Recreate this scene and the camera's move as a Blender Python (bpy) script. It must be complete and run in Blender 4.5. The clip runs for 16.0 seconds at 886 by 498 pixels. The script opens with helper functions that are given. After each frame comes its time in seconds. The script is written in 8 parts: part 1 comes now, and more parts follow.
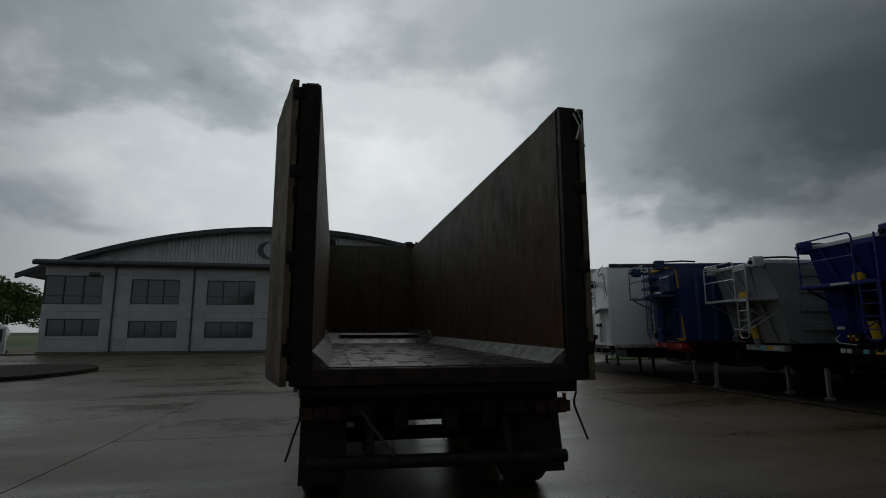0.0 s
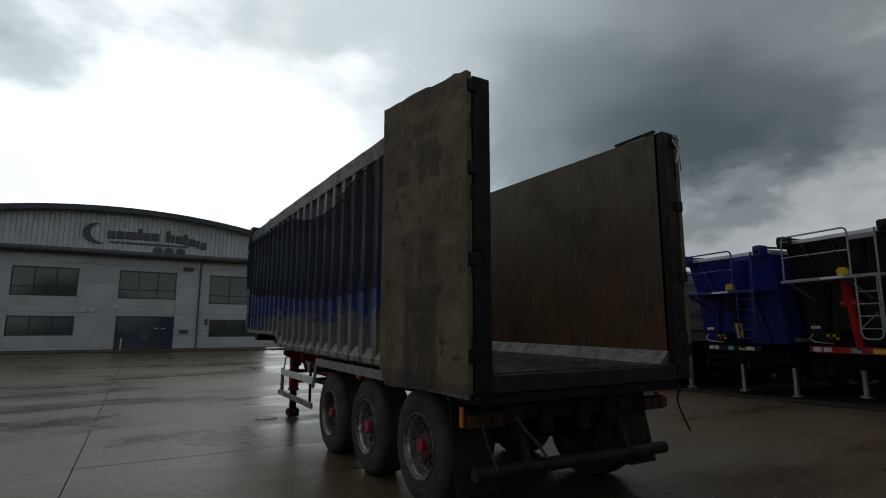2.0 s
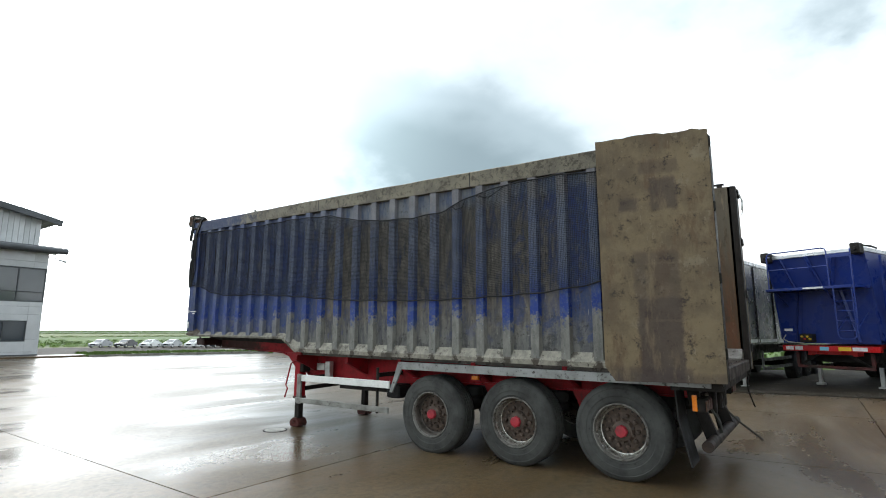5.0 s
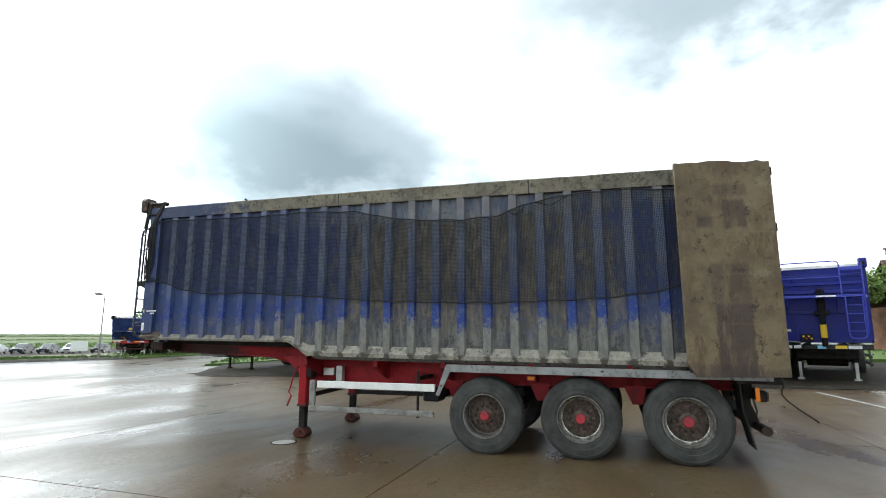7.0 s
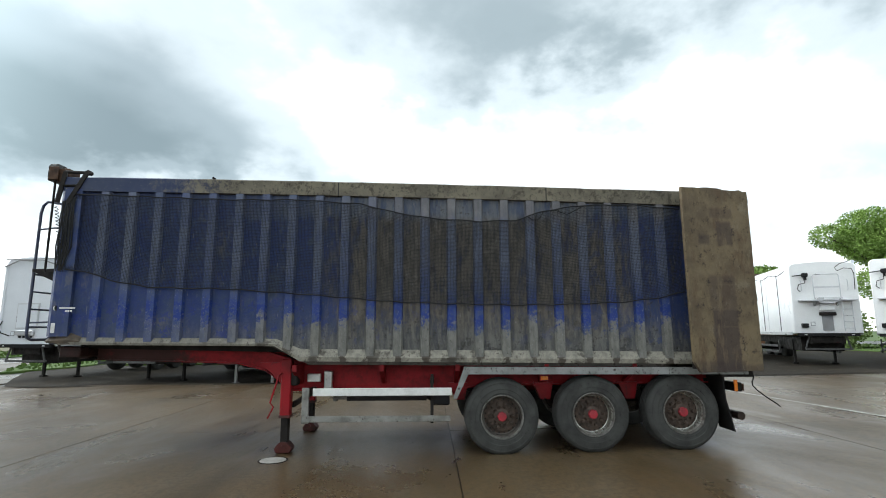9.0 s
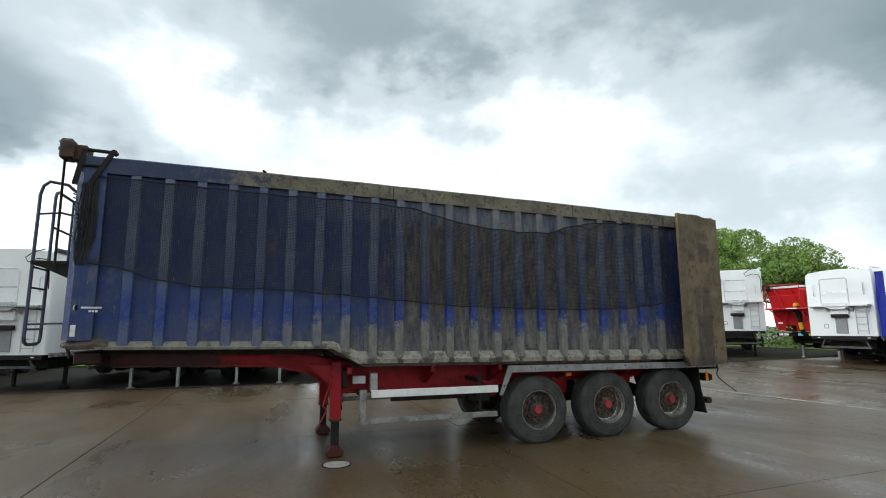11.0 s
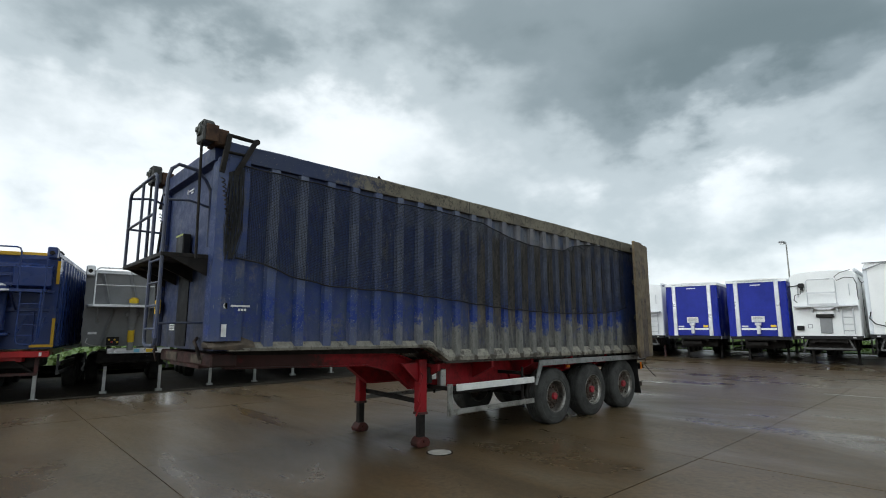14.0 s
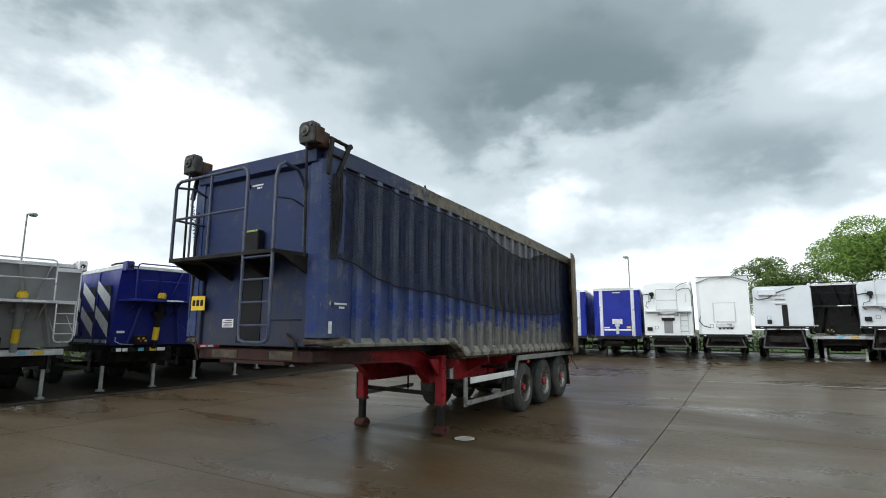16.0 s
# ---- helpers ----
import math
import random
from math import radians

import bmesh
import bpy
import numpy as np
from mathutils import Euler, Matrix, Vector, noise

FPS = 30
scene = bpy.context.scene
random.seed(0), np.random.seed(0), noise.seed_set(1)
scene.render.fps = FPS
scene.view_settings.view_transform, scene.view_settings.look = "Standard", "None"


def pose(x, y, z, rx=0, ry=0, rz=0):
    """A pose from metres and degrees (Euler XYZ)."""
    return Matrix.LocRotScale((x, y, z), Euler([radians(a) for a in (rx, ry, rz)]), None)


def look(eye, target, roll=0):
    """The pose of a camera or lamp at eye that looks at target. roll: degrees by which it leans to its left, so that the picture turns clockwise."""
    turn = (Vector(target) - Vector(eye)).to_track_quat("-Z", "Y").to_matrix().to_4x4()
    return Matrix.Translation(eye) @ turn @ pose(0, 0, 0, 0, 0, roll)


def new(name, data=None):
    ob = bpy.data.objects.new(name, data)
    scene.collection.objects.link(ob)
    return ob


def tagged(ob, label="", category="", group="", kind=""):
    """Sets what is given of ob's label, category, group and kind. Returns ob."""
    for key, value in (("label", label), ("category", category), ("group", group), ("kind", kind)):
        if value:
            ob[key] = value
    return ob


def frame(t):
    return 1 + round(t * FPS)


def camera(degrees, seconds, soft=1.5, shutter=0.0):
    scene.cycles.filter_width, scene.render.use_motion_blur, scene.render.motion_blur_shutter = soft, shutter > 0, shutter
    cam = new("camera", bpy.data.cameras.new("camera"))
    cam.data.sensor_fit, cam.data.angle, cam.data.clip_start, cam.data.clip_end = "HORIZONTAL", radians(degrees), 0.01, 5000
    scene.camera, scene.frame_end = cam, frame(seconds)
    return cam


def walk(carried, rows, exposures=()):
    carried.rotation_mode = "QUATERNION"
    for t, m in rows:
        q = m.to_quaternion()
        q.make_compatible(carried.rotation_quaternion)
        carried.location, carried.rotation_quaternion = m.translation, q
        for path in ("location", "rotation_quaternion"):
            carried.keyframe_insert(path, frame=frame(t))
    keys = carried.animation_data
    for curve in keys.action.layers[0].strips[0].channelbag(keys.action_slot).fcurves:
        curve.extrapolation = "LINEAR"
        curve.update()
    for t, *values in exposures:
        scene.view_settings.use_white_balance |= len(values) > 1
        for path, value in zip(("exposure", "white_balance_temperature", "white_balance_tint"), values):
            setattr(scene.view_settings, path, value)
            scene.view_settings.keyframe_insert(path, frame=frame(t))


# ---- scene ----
cam = camera(81.33, 16.0, soft=1.0)
# seconds, eye x y z, yaw, pitch, roll
ROWS = [
    (0.0, -0.956, -5.517, 1.591, -11.80, 9.15, 0.12),
    (0.5, -1.562, -5.378, 1.610, -14.31, 8.96, -0.01),
    (1.0, -2.198, -5.135, 1.633, -20.37, 8.85, -0.09),
    (1.5, -2.871, -4.831, 1.659, -26.35, 8.83, -0.11),
    (2.0, -3.558, -4.482, 1.660, -30.28, 8.75, -0.07),
    (2.5, -4.224, -4.125, 1.678, -33.27, 8.74, -0.05),
    (3.0, -4.906, -3.723, 1.688, -37.25, 8.71, -0.02),
    (3.5, -5.558, -3.306, 1.694, -41.42, 8.71, -0.03),
    (6.0, -7.989, -0.614, 1.636, -62.89, 9.43, -0.15),
    (6.5, -8.287, 0.062, 1.638, -66.53, 9.46, -0.12),
    (7.0, -8.506, 0.739, 1.645, -71.17, 9.46, -0.05),
    (7.5, -8.649, 1.432, 1.661, -77.10, 9.43, 0.01),
    (8.0, -8.744, 2.157, 1.676, -81.81, 9.35, 0.08),
    (8.5, -8.770, 2.900, 1.701, -86.44, 9.30, 0.14),
    (9.0, -8.794, 3.650, 1.715, -91.43, 9.16, 0.18),
    (11.5, -8.653, 7.498, 1.834, -112.34, 8.63, 0.16),
    (12.0, -8.529, 8.253, 1.846, -116.30, 8.64, 0.11),
    (12.5, -8.305, 8.985, 1.849, -120.75, 8.67, 0.07),
    (13.0, -8.048, 9.736, 1.846, -125.13, 8.69, 0.07),
    (13.5, -7.682, 10.435, 1.830, -128.74, 8.65, 0.06),
    (14.0, -7.303, 11.118, 1.823, -132.34, 8.67, 0.02),
    (14.5, -6.898, 11.757, 1.804, -136.81, 8.65, -0.05),
    (15.0, -6.488, 12.377, 1.799, -141.46, 8.73, -0.11),
    (15.5, -6.004, 12.989, 1.789, -145.92, 8.79, -0.11),
    (16.0, -5.483, 13.590, 1.774, -149.91, 8.83, -0.12),
]
EXPOSURES = ((0.0, -2.05), (1.5, -1.82), (2.0, -1.25), (2.5, -0.3), (3.0, 0.15), (3.5, 0.4), (6.0, 1.33), (7.5, 1.08), (8.0, 0.93), (9.0, 0.93), (11.5, 0.44), (13.0, 0.22), (16.0, 0.47))
walk(cam, [(t, pose(x, y, z, 90 + pitch, roll, yaw)) for t, x, y, z, yaw, pitch, roll in ROWS], EXPOSURES)

# ---------------------------------------------------------------- world, sun, exposure


def make_world():
    world = bpy.data.worlds.new("sky")
    scene.world = world
    world.use_nodes = True
    nt = world.node_tree
    nt.nodes.clear()
    N = nt.nodes.new
    L = nt.links.new

    def math_node(op, a, b=None, clamp=False):
        n = N("ShaderNodeMath")
        n.operation, n.use_clamp = op, clamp
        for i, v in enumerate((a, b)):
            if v is None:
                continue
            if isinstance(v, (int, float)):
                n.inputs[i].default_value = v
            else:
                L(v, n.inputs[i])
        return n.outputs[0]

    tc = N("ShaderNodeTexCoord")
    sep = N("ShaderNodeSeparateXYZ")
    L(tc.outputs["Generated"], sep.inputs[0])

    def cloud_noise(scale, detail, rough, squash, seed):
        mp = N("ShaderNodeMapping")
        mp.inputs["Scale"].default_value = (1, 1, squash)
        mp.inputs["Location"].default_value = (seed, seed * 0.7, 0)
        L(tc.outputs["Generated"], mp.inputs["Vector"])
        t = N("ShaderNodeTexNoise")
        t.inputs["Scale"].default_value, t.inputs["Detail"].default_value, t.inputs["Roughness"].default_value = scale, detail, rough
        L(mp.outputs[0], t.inputs["Vector"])
        return math_node("SUBTRACT", t.outputs["Fac"], 0.5)
    wide, mid, fine = cloud_noise(1.7, 3, 0.45, 2.6, 3.1), cloud_noise(4.2, 6, 0.5, 1.9, 8.3), cloud_noise(10.0, 6, 0.52, 1.6, 1.7)
    # bearing and height in degrees, bent a little by the noise so that the masses billow
    az = math_node("MULTIPLY", math_node("ARCTAN2", math_node("MULTIPLY", sep.outputs[0], -1.0), sep.outputs[1]), 57.2958)
    az = math_node("ADD", az, math_node("MULTIPLY", mid, 26.0))
    el = math_node("MULTIPLY", math_node("ARCSINE", sep.outputs[2]), 57.2958)
    el = math_node("ADD", el, math_node("ADD", math_node("MULTIPLY", mid, 13.0), math_node("MULTIPLY", fine, 7.0)))
    # cloud masses: bearing, height, half widths, thickness (negative: a bright break)
    thick = None
    masses = ((-150, 11, 38, 12, 0.17), (-51, 19, 21, 8.5, 0.4), (-62, 16, 12, 5, 0.26), (-44, 29, 16, 7, 0.2), (-57, 17, 15, 5.5, 0.12), (-38, 20, 10, 6, 0.1), (-90, 33, 22, 5, 0.1), (20, 29, 14, 6, 0.08), (-20, 32, 11, 5, 0.1), (-106, 31, 14, 5, 0.22), (-92, 26, 9, 4, 0.16), (-168, 25.5, 15, 5.5, 0.38), (-148, 31, 20, 6, 0.24), (-154, 23, 13, 4, 0.24), (178, 16.5, 10, 4, 0.26), (-110, 40, 45, 10, 0.25), (90, 35, 60, 14, 0.3), (180, 45, 40, 14, 0.35))
    breaks = ((24, 15, 11, 5, -0.2), (-121, 20, 12, 6, -0.12), (-160, 13.5, 9, 2.2, -0.14), (-2, 18, 13, 7, -0.24), (-36, 11, 6, 3, -0.3), (-72, 9, 12, 4, -0.25), (-84, 20, 10, 6, -0.15))
    for yaw, up, ra, re_, amount in masses + breaks:
        da = math_node("MULTIPLY", math_node("SUBTRACT", 1.0, math_node("COSINE", math_node("MULTIPLY", math_node("SUBTRACT", az, yaw), 0.0174533))), 6566.0 / ra ** 2)
        de = math_node("DIVIDE", math_node("SUBTRACT", el, up), re_)
        g = math_node("EXPONENT", math_node("MULTIPLY", math_node("ADD", da, math_node("MULTIPLY", de, de)), -1.0))
        g = math_node("MULTIPLY", g, amount)
        thick = g if thick is None else math_node("ADD", thick, g)
    thick = math_node("ADD", thick, math_node("ADD", math_node("ADD", math_node("MULTIPLY", wide, 0.4), math_node("MULTIPLY", mid, 0.42)), math_node("MULTIPLY", fine, 0.24)))
    hug = math_node("EXPONENT", math_node("MULTIPLY", math_node("MULTIPLY", math_node("SUBTRACT", el, 10.0), math_node("SUBTRACT", el, 10.0)), -0.02))
    thick = math_node("ADD", thick, math_node("MULTIPLY", math_node("MULTIPLY", cloud_noise(7.0, 7, 0.55, 1.5, 5.2), hug), 0.55))
    thick = math_node("ADD", thick, 0.38)
    # clouds thin out and brighten towards the horizon
    low = N("ShaderNodeMapRange")
    L(sep.outputs[2], low.inputs["Value"])
    low.inputs["From Min"].default_value, low.inputs["From Max"].default_value = 0.0, 0.28
    low.inputs["To Min"].default_value, low.inputs["To Max"].default_value = 0.5, 1.0
    thick = math_node("MULTIPLY", thick, low.outputs[0], True)
    ramp = N("ShaderNodeValToRGB")
    ramp.color_ramp.interpolation = "EASE"
    e = ramp.color_ramp.elements
    e[0].position, e[0].color = 0.0, (1.12, 1.17, 1.2, 1)
    e[1].position, e[1].color = 1.0, (0.15, 0.197, 0.21, 1)
    for p, c in ((0.3, (0.85, 0.91, 0.94, 1)), (0.55, (0.47, 0.54, 0.57, 1)), (0.8, (0.245, 0.302, 0.325, 1))):
        x = e.new(p)
        x.color = c
    L(thick, ramp.inputs[0])
    sky = N("ShaderNodeTexSky")
    sky.sky_type, sky.sun_disc = "NISHITA", False
    sky.sun_elevation, sky.sun_rotation = radians(32), radians(13)
    # a gap of blue low in the north-west
    ga = math_node("DIVIDE", math_node("SUBTRACT", az, 30.0), 7.0)
    ge = math_node("DIVIDE", math_node("SUBTRACT", el, 11.0), 1.8)
    gap = math_node("EXPONENT", math_node("MULTIPLY", math_node("ADD", math_node("MULTIPLY", ga, ga), math_node("MULTIPLY", ge, ge)), -1.0))
    cover = math_node("SUBTRACT", 0.93, math_node("MULTIPLY", gap, 0.55))
    skys = N("ShaderNodeVectorMath")
    skys.operation = "SCALE"
    L(sky.outputs[0], skys.inputs[0])
    skys.inputs["Scale"].default_value = 0.12
    mix = N("ShaderNodeMix")
    mix.data_type = "RGBA"
    L(cover, mix.inputs["Factor"])
    L(skys.outputs[0], mix.inputs["A"])
    # the clouds are brightest in front of the hidden sun
    d = N("ShaderNodeVectorMath")
    d.operation = "DOT_PRODUCT"
    L(tc.outputs["Generated"], d.inputs[0])
    d.inputs[1].default_value = Vector((0.1, 0.9, 0.42)).normalized()
    glow = N("ShaderNodeMapRange")
    glow.interpolation_type = "SMOOTHSTEP"
    L(d.outputs["Value"], glow.inputs["Value"])
    glow.inputs["From Min"].default_value, glow.inputs["From Max"].default_value = 0.66, 1.0
    glow.inputs["To Min"].default_value, glow.inputs["To Max"].default_value = 1.0, 3.0
    lit = N("ShaderNodeVectorMath")
    lit.operation = "SCALE"
    L(ramp.outputs[0], lit.inputs[0])
    L(glow.outputs[0], lit.inputs["Scale"])
    L(lit.outputs[0], mix.inputs["B"])
    bg = N("ShaderNodeBackground")
    L(mix.outputs["Result"], bg.inputs["Color"])
    bg.inputs["Strength"].default_value = 1.0
    out = N("ShaderNodeOutputWorld")
    L(bg.outputs[0], out.inputs[0])


make_world()
sun_data = bpy.data.lights.new("sun", "SUN")
sun_data.energy, sun_data.angle, sun_data.color = 0.3, radians(25), (1.0, 0.96, 0.9)
sun = new("sun", sun_data)
sun.matrix_world = look((math.sin(radians(13)) * 30, math.cos(radians(13)) * 30, 19), (0, 0, 0))


# ---------------------------------------------------------------- mesh helpers
def bx(bm, x0, x1, y0, y1, z0, z1):
    v = [bm.verts.new((x, y, z)) for z in (z0, z1) for y in (y0, y1) for x in (x0, x1)]
    for f in ((0, 2, 3, 1), (4, 5, 7, 6), (0, 1, 5, 4), (2, 6, 7, 3), (0, 4, 6, 2), (1, 3, 7, 5)):
        bm.faces.new([v[i] for i in f])
    return bm


def box(x0, x1, y0, y1, z0, z1):
    return bx(bmesh.new(), x0, x1, y0, y1, z0, z1)


def prism(bm, poly, axis, a, b):
    def at(u, w, s):
        return (s, u, w) if axis == "x" else (u, s, w) if axis == "y" else (u, w, s)
    lo = [bm.verts.new(at(u, w, a)) for u, w in poly]
    hi = [bm.verts.new(at(u, w, b)) for u, w in poly]
    bm.faces.new(lo)
    bm.faces.new(hi[::-1])
    n = len(poly)
    for i in range(n):
        j = (i + 1) % n
        bm.faces.new((lo[j], lo[i], hi[i], hi[j]))
    return bm


def tube(bm, pts, r, n=8):
    pts = [Vector(p) for p in pts]
    rings = []
    side = None
    for i, p in enumerate(pts):
        d = (pts[min(i + 1, len(pts) - 1)] - pts[max(i - 1, 0)]).normalized()
        if side is None:
            side = d.orthogonal().normalized()
        side = (side - d * side.dot(d)).normalized()
        other = d.cross(side)
        rings.append([bm.verts.new(p + (side * math.cos(2 * math.pi * k / n) + other * math.sin(2 * math.pi * k / n)) * r) for k in range(n)])
    for a, b in zip(rings, rings[1:]):
        for k in range(n):
            bm.faces.new((a[k], a[(k + 1) % n], b[(k + 1) % n], b[k]))
    bm.faces.new(rings[0][::-1])
    bm.faces.new(rings[-1])
    return bm


def bar(bm, p, q, w, h):
    """A square bar from p to q."""
    p, q = Vector(p), Vector(q)
    d = (q - p).normalized()
    s = d.cross(Vector((0, 0, 1)))
    s = Vector((1, 0, 0)) if s.length < 1e-4 else s.normalized()
    u = s.cross(d).normalized()
    a = [bm.verts.new(p + s * i * w / 2 + u * j * h / 2) for i, j in ((-1, -1), (1, -1), (1, 1), (-1, 1))]
    b = [bm.verts.new(q + s * i * w / 2 + u * j * h / 2) for i, j in ((-1, -1), (1, -1), (1, 1), (-1, 1))]
    bm.faces.new(a[::-1])
    bm.faces.new(b)
    for k in range(4):
        bm.faces.new((a[k], a[(k + 1) % 4], b[(k + 1) % 4], b[k]))
    return bm


def lathe(bm, prof, centre, axis="x", n=36, hollow=False):
    """A turned solid: profile rows of (along the axis, radius)."""
    c = Vector(centre)
    rings = []
    for h, r in prof:
        ring = []
        for k in range(n):
            a = 2 * math.pi * k / n
            u, w = r * math.cos(a), r * math.sin(a)
            ring.append(bm.verts.new(c + Vector((h, u, w) if axis == "x" else (u, h, w) if axis == "y" else (u, w, h))))
        rings.append(ring)
    for a, b in zip(rings, rings[1:]):
        for k in range(n):
            bm.faces.new((a[k], a[(k + 1) % n], b[(k + 1) % n], b[k]))
    if hollow:
        for k in range(n):
            bm.faces.new((rings[-1][k], rings[-1][(k + 1) % n], rings[0][(k + 1) % n], rings[0][k]))
    else:
        bm.faces.new(rings[0][::-1])
        bm.faces.new(rings[-1])
    return bm


def arc(c, r, a0, a1, n, plane="xz", s=0.0):
    out = []
    for i in range(n + 1):
        a = radians(a0 + (a1 - a0) * i / n)
        u, w = c[0] + r * math.cos(a), c[1] + r * math.sin(a)
        out.append((u, s, w) if plane == "xz" else (s, u, w) if plane == "yz" else (u, w, s))
    return out


def part(name, bm, material, parent=None, label="", bevel=0.0, smooth=False):
    if bevel:
        bmesh.ops.bevel(bm, geom=list(bm.edges), offset=bevel, segments=1, affect="EDGES", clamp_overlap=True)
    bmesh.ops.recalc_face_normals(bm, faces=bm.faces)
    me = bpy.data.meshes.new(name)
    bm.to_mesh(me)
    bm.free()
    if smooth:
        me.polygons.foreach_set("use_smooth", [True] * len(me.polygons))
        me.set_sharp_from_angle(angle=radians(35))
    me.materials.append(material)
    ob = new(name, me)
    if parent:
        ob.parent = parent
    if label:
        ob["label"] = label
    return ob


def again(ob, at, parent=None, turn=(0, 0, 0)):
    """The same mesh once more under a parent."""
    o = new(ob.name.split(".")[0], ob.data)
    o.parent = parent or ob.parent
    o.matrix_basis = pose(*at, *turn)
    if "label" in ob:
        o["label"] = ob["label"]
    return o


def thing(name, label, category, m=None, group="", kind=""):
    ob = new(name)
    ob.empty_display_size = 0.1
    if m is not None:
        ob.matrix_world = m
    return tagged(ob, label, category, group, kind)


def setting(name, bm, material, label="", category="", bevel=0.0, smooth=False):
    return tagged(part(name, bm, material, None, "", bevel, smooth), label, category, "", "structure")


# ---------------------------------------------------------------- materials
def material(name, col, col2=None, rough=0.5, metal=0.0, scale=3.0, low=0.4, high=0.65, bump=0.15, grain=60.0, rvar=0.15,
             stretch=(1, 1, 1), rand=0.0, coat=0.0, fleck=None, fleck_at=0.68, bump_scale=0.004, spec=0.4):
    """Paint, metal or stone: two colours mixed by a noise at two scales, a fine grain as relief, and flecks of a third colour."""
    m = bpy.data.materials.new(name)
    m.use_nodes = True
    nt = m.node_tree
    N, L = nt.nodes.new, nt.links.new
    bsdf = nt.nodes["Principled BSDF"]
    tc = N("ShaderNodeTexCoord")
    info = N("ShaderNodeObjectInfo")
    mp = N("ShaderNodeMapping")
    mp.inputs["Scale"].default_value = stretch
    L(tc.outputs["Object"], mp.inputs["Vector"])
    shift = N("ShaderNodeVectorMath")
    shift.operation = "SCALE"
    shift.inputs[0].default_value = (31.0, 17.0, 23.0)
    L(info.outputs["Random"], shift.inputs["Scale"])
    L(shift.outputs[0], mp.inputs["Location"])
    n1 = N("ShaderNodeTexNoise")
    n1.inputs["Scale"].default_value, n1.inputs["Detail"].default_value, n1.inputs["Roughness"].default_value = scale, 8, 0.62
    L(mp.outputs[0], n1.inputs["Vector"])
    n2 = N("ShaderNodeTexNoise")
    n2.inputs["Scale"].default_value, n2.inputs["Detail"].default_value = grain, 4
    L(mp.outputs[0], n2.inputs["Vector"])
    r = N("ShaderNodeMapRange")
    r.inputs["From Min"].default_value, r.inputs["From Max"].default_value = low, high
    L(n1.outputs["Fac"], r.inputs["Value"])
    mix = N("ShaderNodeMix")
    mix.data_type = "RGBA"
    c2 = col2 or tuple(0.7 * c for c in col)
    mix.inputs["A"].default_value, mix.inputs["B"].default_value = (*col, 1), (*c2, 1)
    L(r.outputs[0], mix.inputs["Factor"])
    colour = mix.outputs["Result"]
    if fleck:
        n3 = N("ShaderNodeTexNoise")
        n3.inputs["Scale"].default_value, n3.inputs["Detail"].default_value, n3.inputs["Roughness"].default_value = scale * 4, 8, 0.7
        L(mp.outputs[0], n3.inputs["Vector"])
        r3 = N("ShaderNodeMapRange")
        r3.inputs["From Min"].default_value, r3.inputs["From Max"].default_value = fleck_at - 0.03, fleck_at + 0.03
        L(n3.outputs["Fac"], r3.inputs["Value"])
        mf = N("ShaderNodeMix")
        mf.data_type = "RGBA"
        L(r3.outputs[0], mf.inputs["Factor"])
        L(colour, mf.inputs["A"])
        mf.inputs["B"].default_value = (*fleck, 1)
        colour = mf.outputs["Result"]
    # fine grain, and one tone a piece
    g = N("ShaderNodeMapRange")
    g.inputs["To Min"].default_value, g.inputs["To Max"].default_value = 0.86, 1.12
    L(n2.outputs["Fac"], g.inputs["Value"])
    tone = N("ShaderNodeMath")
    tone.operation = "MULTIPLY_ADD"
    L(info.outputs["Random"], tone.inputs[0])
    tone.inputs[1].default_value, tone.inputs[2].default_value = rand, 1.0 - rand / 2
    prod = N("ShaderNodeMath")
    prod.operation = "MULTIPLY"
    L(g.outputs[0], prod.inputs[0])
    L(tone.outputs[0], prod.inputs[1])
    sc = N("ShaderNodeVectorMath")
    sc.operation = "SCALE"
    L(colour, sc.inputs[0])
    L(prod.outputs[0], sc.inputs["Scale"])
    L(sc.outputs[0], bsdf.inputs["Base Color"])
    rr = N("ShaderNodeMapRange")
    rr.inputs["To Min"].default_value, rr.inputs["To Max"].default_value = max(0.02, rough - rvar), min(1, rough + rvar)
    L(n1.outputs["Fac"], rr.inputs["Value"])
    rr.inputs["From Min"].default_value, rr.inputs["From Max"].default_value = 0.3, 0.7
    L(rr.outputs[0], bsdf.inputs["Roughness"])
    bsdf.inputs["Metallic"].default_value = metal
    bsdf.inputs["Specular IOR Level"].default_value = spec
    bsdf.inputs["Coat Weight"].default_value = coat
    if bump:
        b = N("ShaderNodeBump")
        b.inputs["Strength"].default_value, b.inputs["Distance"].default_value = bump, bump_scale
        add = N("ShaderNodeMath")
        add.operation = "ADD"
        L(n1.outputs["Fac"], add.inputs[0])
        L(n2.outputs["Fac"], add.inputs[1])
        L(add.outputs[0], b.inputs["Height"])
        L(b.outputs[0], bsdf.inputs["Normal"])
    return m


